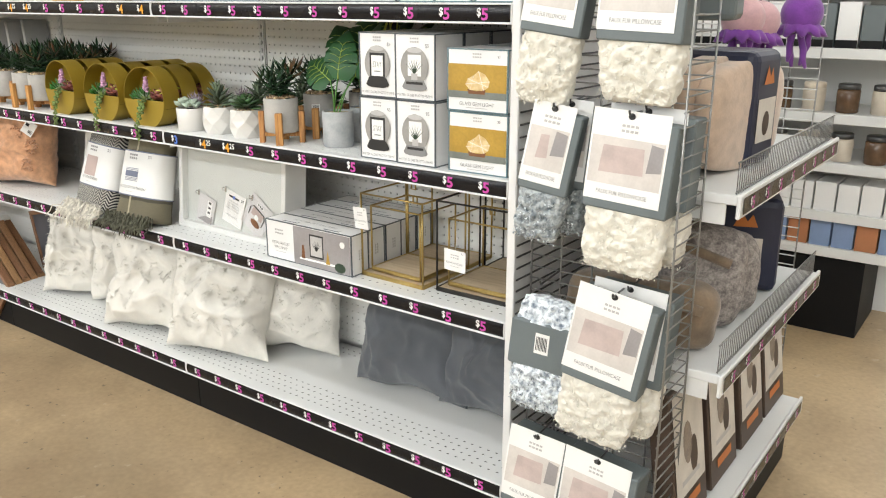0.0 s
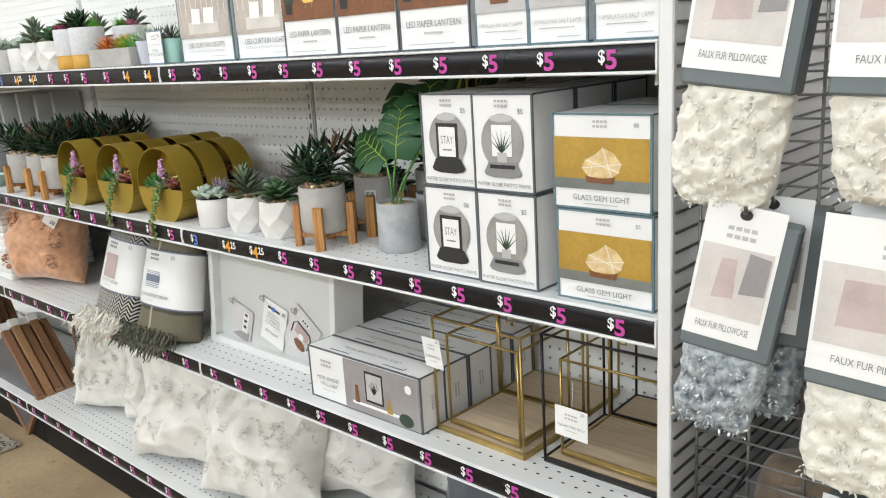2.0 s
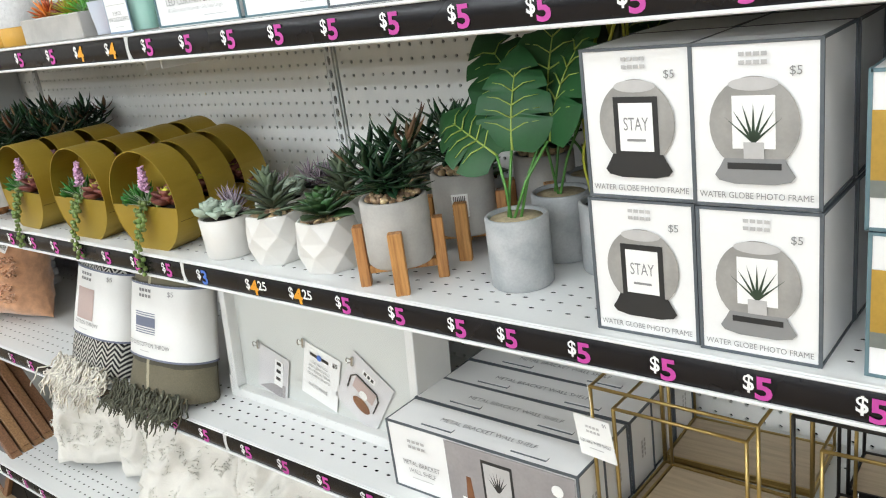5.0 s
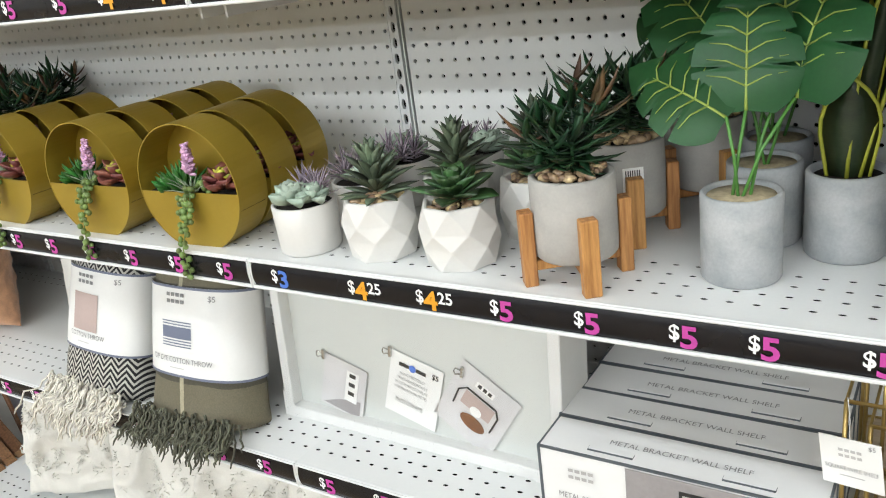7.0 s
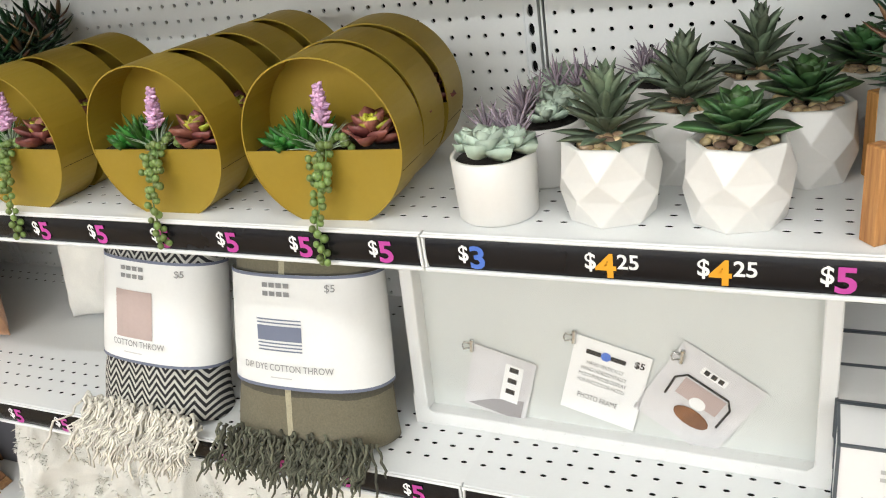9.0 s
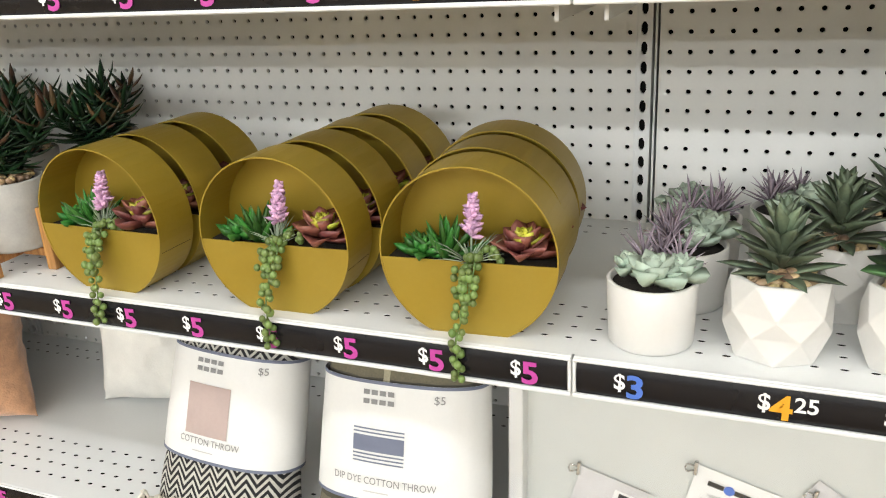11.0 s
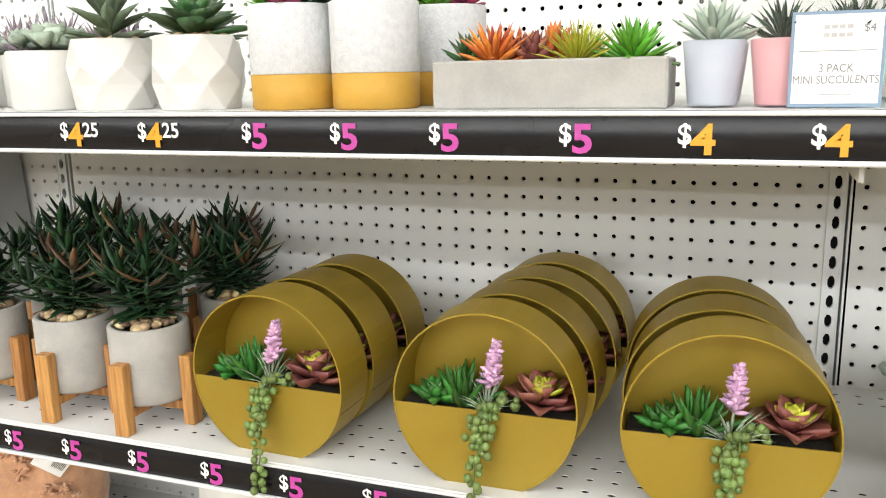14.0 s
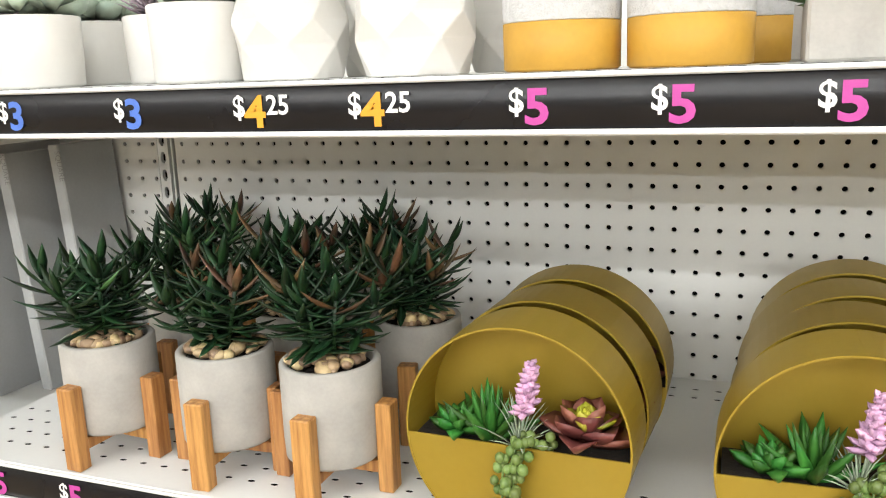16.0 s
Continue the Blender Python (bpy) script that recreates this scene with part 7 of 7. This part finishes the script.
for z, keys, n, hh in ((0.285, ("blue_box", "blue_box", "orange_box"), 10, 0.115), (0.43, ("carton_white",), 12, 0.12), (1.06, ("carton_white", "slate_card"), 12, 0.17)):
    for k in range(n):
        t = thing("shelf_box", pose(1.74 - 0.085 * k, 1.965, z), "small plain carton on the far shelf", "box", "far shelf cartons")
        part("carton", boxed(-0.039, 0.039, 0, 0.16, 0, hh * (0.92 + 0.08 * rng.random()), bevel=0.002), M[keys[(k + 1) % len(keys)] if k < 6 else keys[0]], t)
        if z == 1.06:
            part("dark_foot", boxed(-0.0385, 0.0385, -0.001, 0.0, 0.0, 0.03), M["kick_black"], t)

# ---- the bay further along ----
M["grey_carton"] = mat("grey_flat_carton", (0.44, 0.45, 0.45), 0.5, var=0.08, scale=6, bump=0.03)
M["bowl_black"] = mat("black_glaze", (0.015, 0.015, 0.017), 0.2, var=0.05, bump=0)
M["bowl_mint"] = mat("mint_glaze", (0.42, 0.60, 0.53), 0.35, var=0.05, bump=0)
M["bowl_grey"] = mat("pale_glaze", (0.52, 0.53, 0.54), 0.3, var=0.05, bump=0)
M["plum_towel"] = mat("plum_folded_cloth", (0.24, 0.19, 0.27), 0.9, var=0.15, scale=30, bump=0.5)
M["frame_wood"] = mat("walnut_frame", (0.34, 0.18, 0.085), 0.5, var=0.2, scale=15, bump=0.1, stretch=(2, 12, 12), rand=0.2)
M["frame_dark"] = mat("frame_face", (0.10, 0.10, 0.11), 0.35, var=0.1, bump=0.02)
ZA = DECKS["middle"] - 0.05
for k in range(7):
    t = thing("flat_carton", pose(-1.285 - 0.052 * k, 0.30 - 0.040 * k, ZA, 0, -4 - (k % 2), -3 - 2 * (k % 2)), "tall pale grey flat carton standing on edge", "box", "flat cartons")
    part("carton", boxed(-0.020, 0.0, 0, 0.10 + 0.04 * k, 0, 0.345 - 0.008 * (k % 2), bevel=0.002), M["grey_carton"], t)
    lt = text("lettering", "SQUARE", 0.014, M["p_grey"], t, 0, 0, squeeze=0.8)
    lt.matrix_basis = pose(-0.006, -0.001, 0.315, 90, 0, 0) @ pose(0, 0, 0, 0, 0, -90)
t = thing("framed_print", pose(-1.74, 0.11, ZA, 0, 0, 22) @ pose(0, 0, 0, -6), "white framed botanical print standing on the shelf", "picture frame")
for a in ((-0.11, 0.11, 0, 0.018, 0, 0.022), (-0.11, 0.11, 0, 0.018, 0.338, 0.36), (-0.11, -0.088, 0.0005, 0.0175, 0.0225, 0.3375), (0.088, 0.11, 0.0005, 0.0175, 0.0225, 0.3375)):
    part("frame_rail", boxed(*a, bevel=0.001), M["white_wood"], t)
part("mount", boxed(-0.0875, 0.0875, 0.008, 0.012, 0.0225, 0.3375), M["p_white"], t)
plate("picture", -0.05, 0.05, 0.12, 0.27, M["leaf_pale"], t, y=0.0072)
for k in range(5):
    outline("leaf_print", [(-0.03 + 0.014 * k, 0.13), (-0.02 + 0.014 * k, 0.14), (-0.03 + 0.017 * k, 0.25 - 0.01 * (k % 2))], M["leaf_mid"], t, y=0.0068)
for x, y, r, h, key, lab in ((-1.47, 0.075, 0.062, 0.085, "bowl_black", "glossy black footed bowl"), (-1.35, 0.062, 0.055, 0.080, "bowl_mint", "mint green ceramic cup"), (-1.63, 0.07, 0.065, 0.085, "bowl_grey", "pale grey footed bowl"), (-1.80, 0.08, 0.065, 0.085, "bowl_grey", "pale grey footed bowl")):
    t = thing("bowl", pose(x, y, ZA), lab + " on the shelf", "bowl", "ceramic bowls")
    Soup().lathe([(r * 0.5, 0), (r * 0.55, 0.004), (r * 0.5, 0.012), (r * 0.85, h * 0.55), (r, h - 0.002), (r * 0.97, h), (r * 0.93, h - 0.002), (r * 0.78, h * 0.5), (r * 0.3, h * 0.2)], 30).make("body", M[key], t)
    if key == "bowl_mint":
        plate("printed_words", -0.018, 0.018, 0.03, 0.036, M["p_white"], t, y=-r * 0.93)
for k in range(3):
    t = thing("plate_stack", pose(-1.60 - 0.16 * k, 0.17, ZA + 0.1005), "pale plates stacked on a stand", "plates", "plate stacks")
    for j in range(3):
        Soup().lathe([(0.045, 0.006 * j), (0.082, 0.006 * j + 0.009), (0.084, 0.006 * j + 0.011), (0.05, 0.006 * j + 0.005)], 30).make("plate", M["bowl_grey"] if j != 1 else M["swatch_pink"], t)
    Soup().lathe([(0.04, -0.1), (0.02, -0.09), (0.016, -0.02), (0.04, 0.0)], 16).make("stand", M["white_metal"], t)
for i, (x, n, key, lab) in enumerate(((-1.36, 9, "band_paper", "stack of white folded cloths"), (-1.62, 9, "plum_towel", "stack of plum folded cloths"), (-1.88, 8, "plum_towel", "stack of plum folded cloths"))):
    t = thing("cloth_stack", pose(x, 0.03, Z3), lab + " on the low shelf", "cloths", "cloth stacks")
    for j in range(n):
        part("folded_cloth", boxed(-0.115 + 0.004 * (j % 2), 0.115 - 0.003 * (j % 3), 0.003 * (j % 2), 0.30, 0.0245 * j, 0.0245 * j + 0.024, bevel=0.007, seg=2), M[key if j % 4 else "band_paper"], t)


def wood_frame(m, w, h, lab="wooden picture frame in clear wrap, leaning sideways"):
    t = thing("picture_frame", m, lab, "picture frame", "leaning wooden frames")
    d = 0.030
    for a in ((-w, 0, 0, d, 0, 0.018), (-w, 0, 0, d, h - 0.018, h), (-w, -w + 0.018, 0.0004, d - 0.0004, 0.0184, h - 0.0184), (-0.018, 0, 0.0004, d - 0.0004, 0.0184, h - 0.0184)):
        part("rail", boxed(*a, bevel=0.0015), M["frame_wood"], t)
    part("face", boxed(-w + 0.0184, -0.0184, 0.006, 0.010, 0.0184, h - 0.0184), M["frame_dark"], t)
    part("corner_guard", boxed(-0.05, 0.0025, -0.002, d + 0.002, h - 0.03, h + 0.0025, bevel=0.001), M["band_paper"], t)
    return t


for k in range(5):
    wood_frame(pose(-1.185 - 0.006 * k, 0.020 + 0.036 * k, Z4 + 0.001, 0, -48 + 2 * (k % 2), 0), 0.26, 0.345)
for k in range(2):
    wood_frame(pose(-1.095 + 0.05 * k, 0.24 + 0.04 * k, Z4 + 0.001, 0, -12 + 2 * k, 0), 0.22, 0.30, "wooden picture frame standing on the base shelf")
for k in range(4):
    wood_frame(pose(-1.62 - 0.05 * k, 0.05 + 0.05 * k, Z4 + 0.001, 0, -20 - 3 * k, 0), 0.24, 0.30)


def speckle():
    m = mat("speckled_rug", (0.36, 0.32, 0.25), 0.95, var=0.2, scale=60, bump=0.6)
    nt = m.node_tree
    b = nt.nodes["Principled BSDF"]
    last = b.inputs["Base Color"].links[0].from_socket
    v = nt.nodes.new("ShaderNodeTexVoronoi")
    v.inputs["Scale"].default_value = 55
    nt.links.new(nt.nodes["Texture Coordinate"].outputs["Object"], v.inputs["Vector"])
    g = nt.nodes.new("ShaderNodeMath")
    g.operation = "LESS_THAN"
    g.inputs[1].default_value = 0.36
    nt.links.new(v.outputs["Distance"], g.inputs[0])
    x = nt.nodes.new("ShaderNodeMixRGB")
    nt.links.new(g.outputs[0], x.inputs[0])
    nt.links.new(last, x.inputs[1])
    x.inputs[2].default_value = (0.02, 0.018, 0.015, 1)
    nt.links.new(x.outputs[0], b.inputs["Base Color"])
    return m


M["rug"] = speckle()
rg = thing("rug", pose(-1.28, -0.03, FLOOR_Z, 0, 0, 4), "beige rug with dark leopard specks on the floor", "rug")
part("pile", boxed(-0.9, 0, -0.55, 0, 0, 0.012, bevel=0.004), M["rug"], rg)
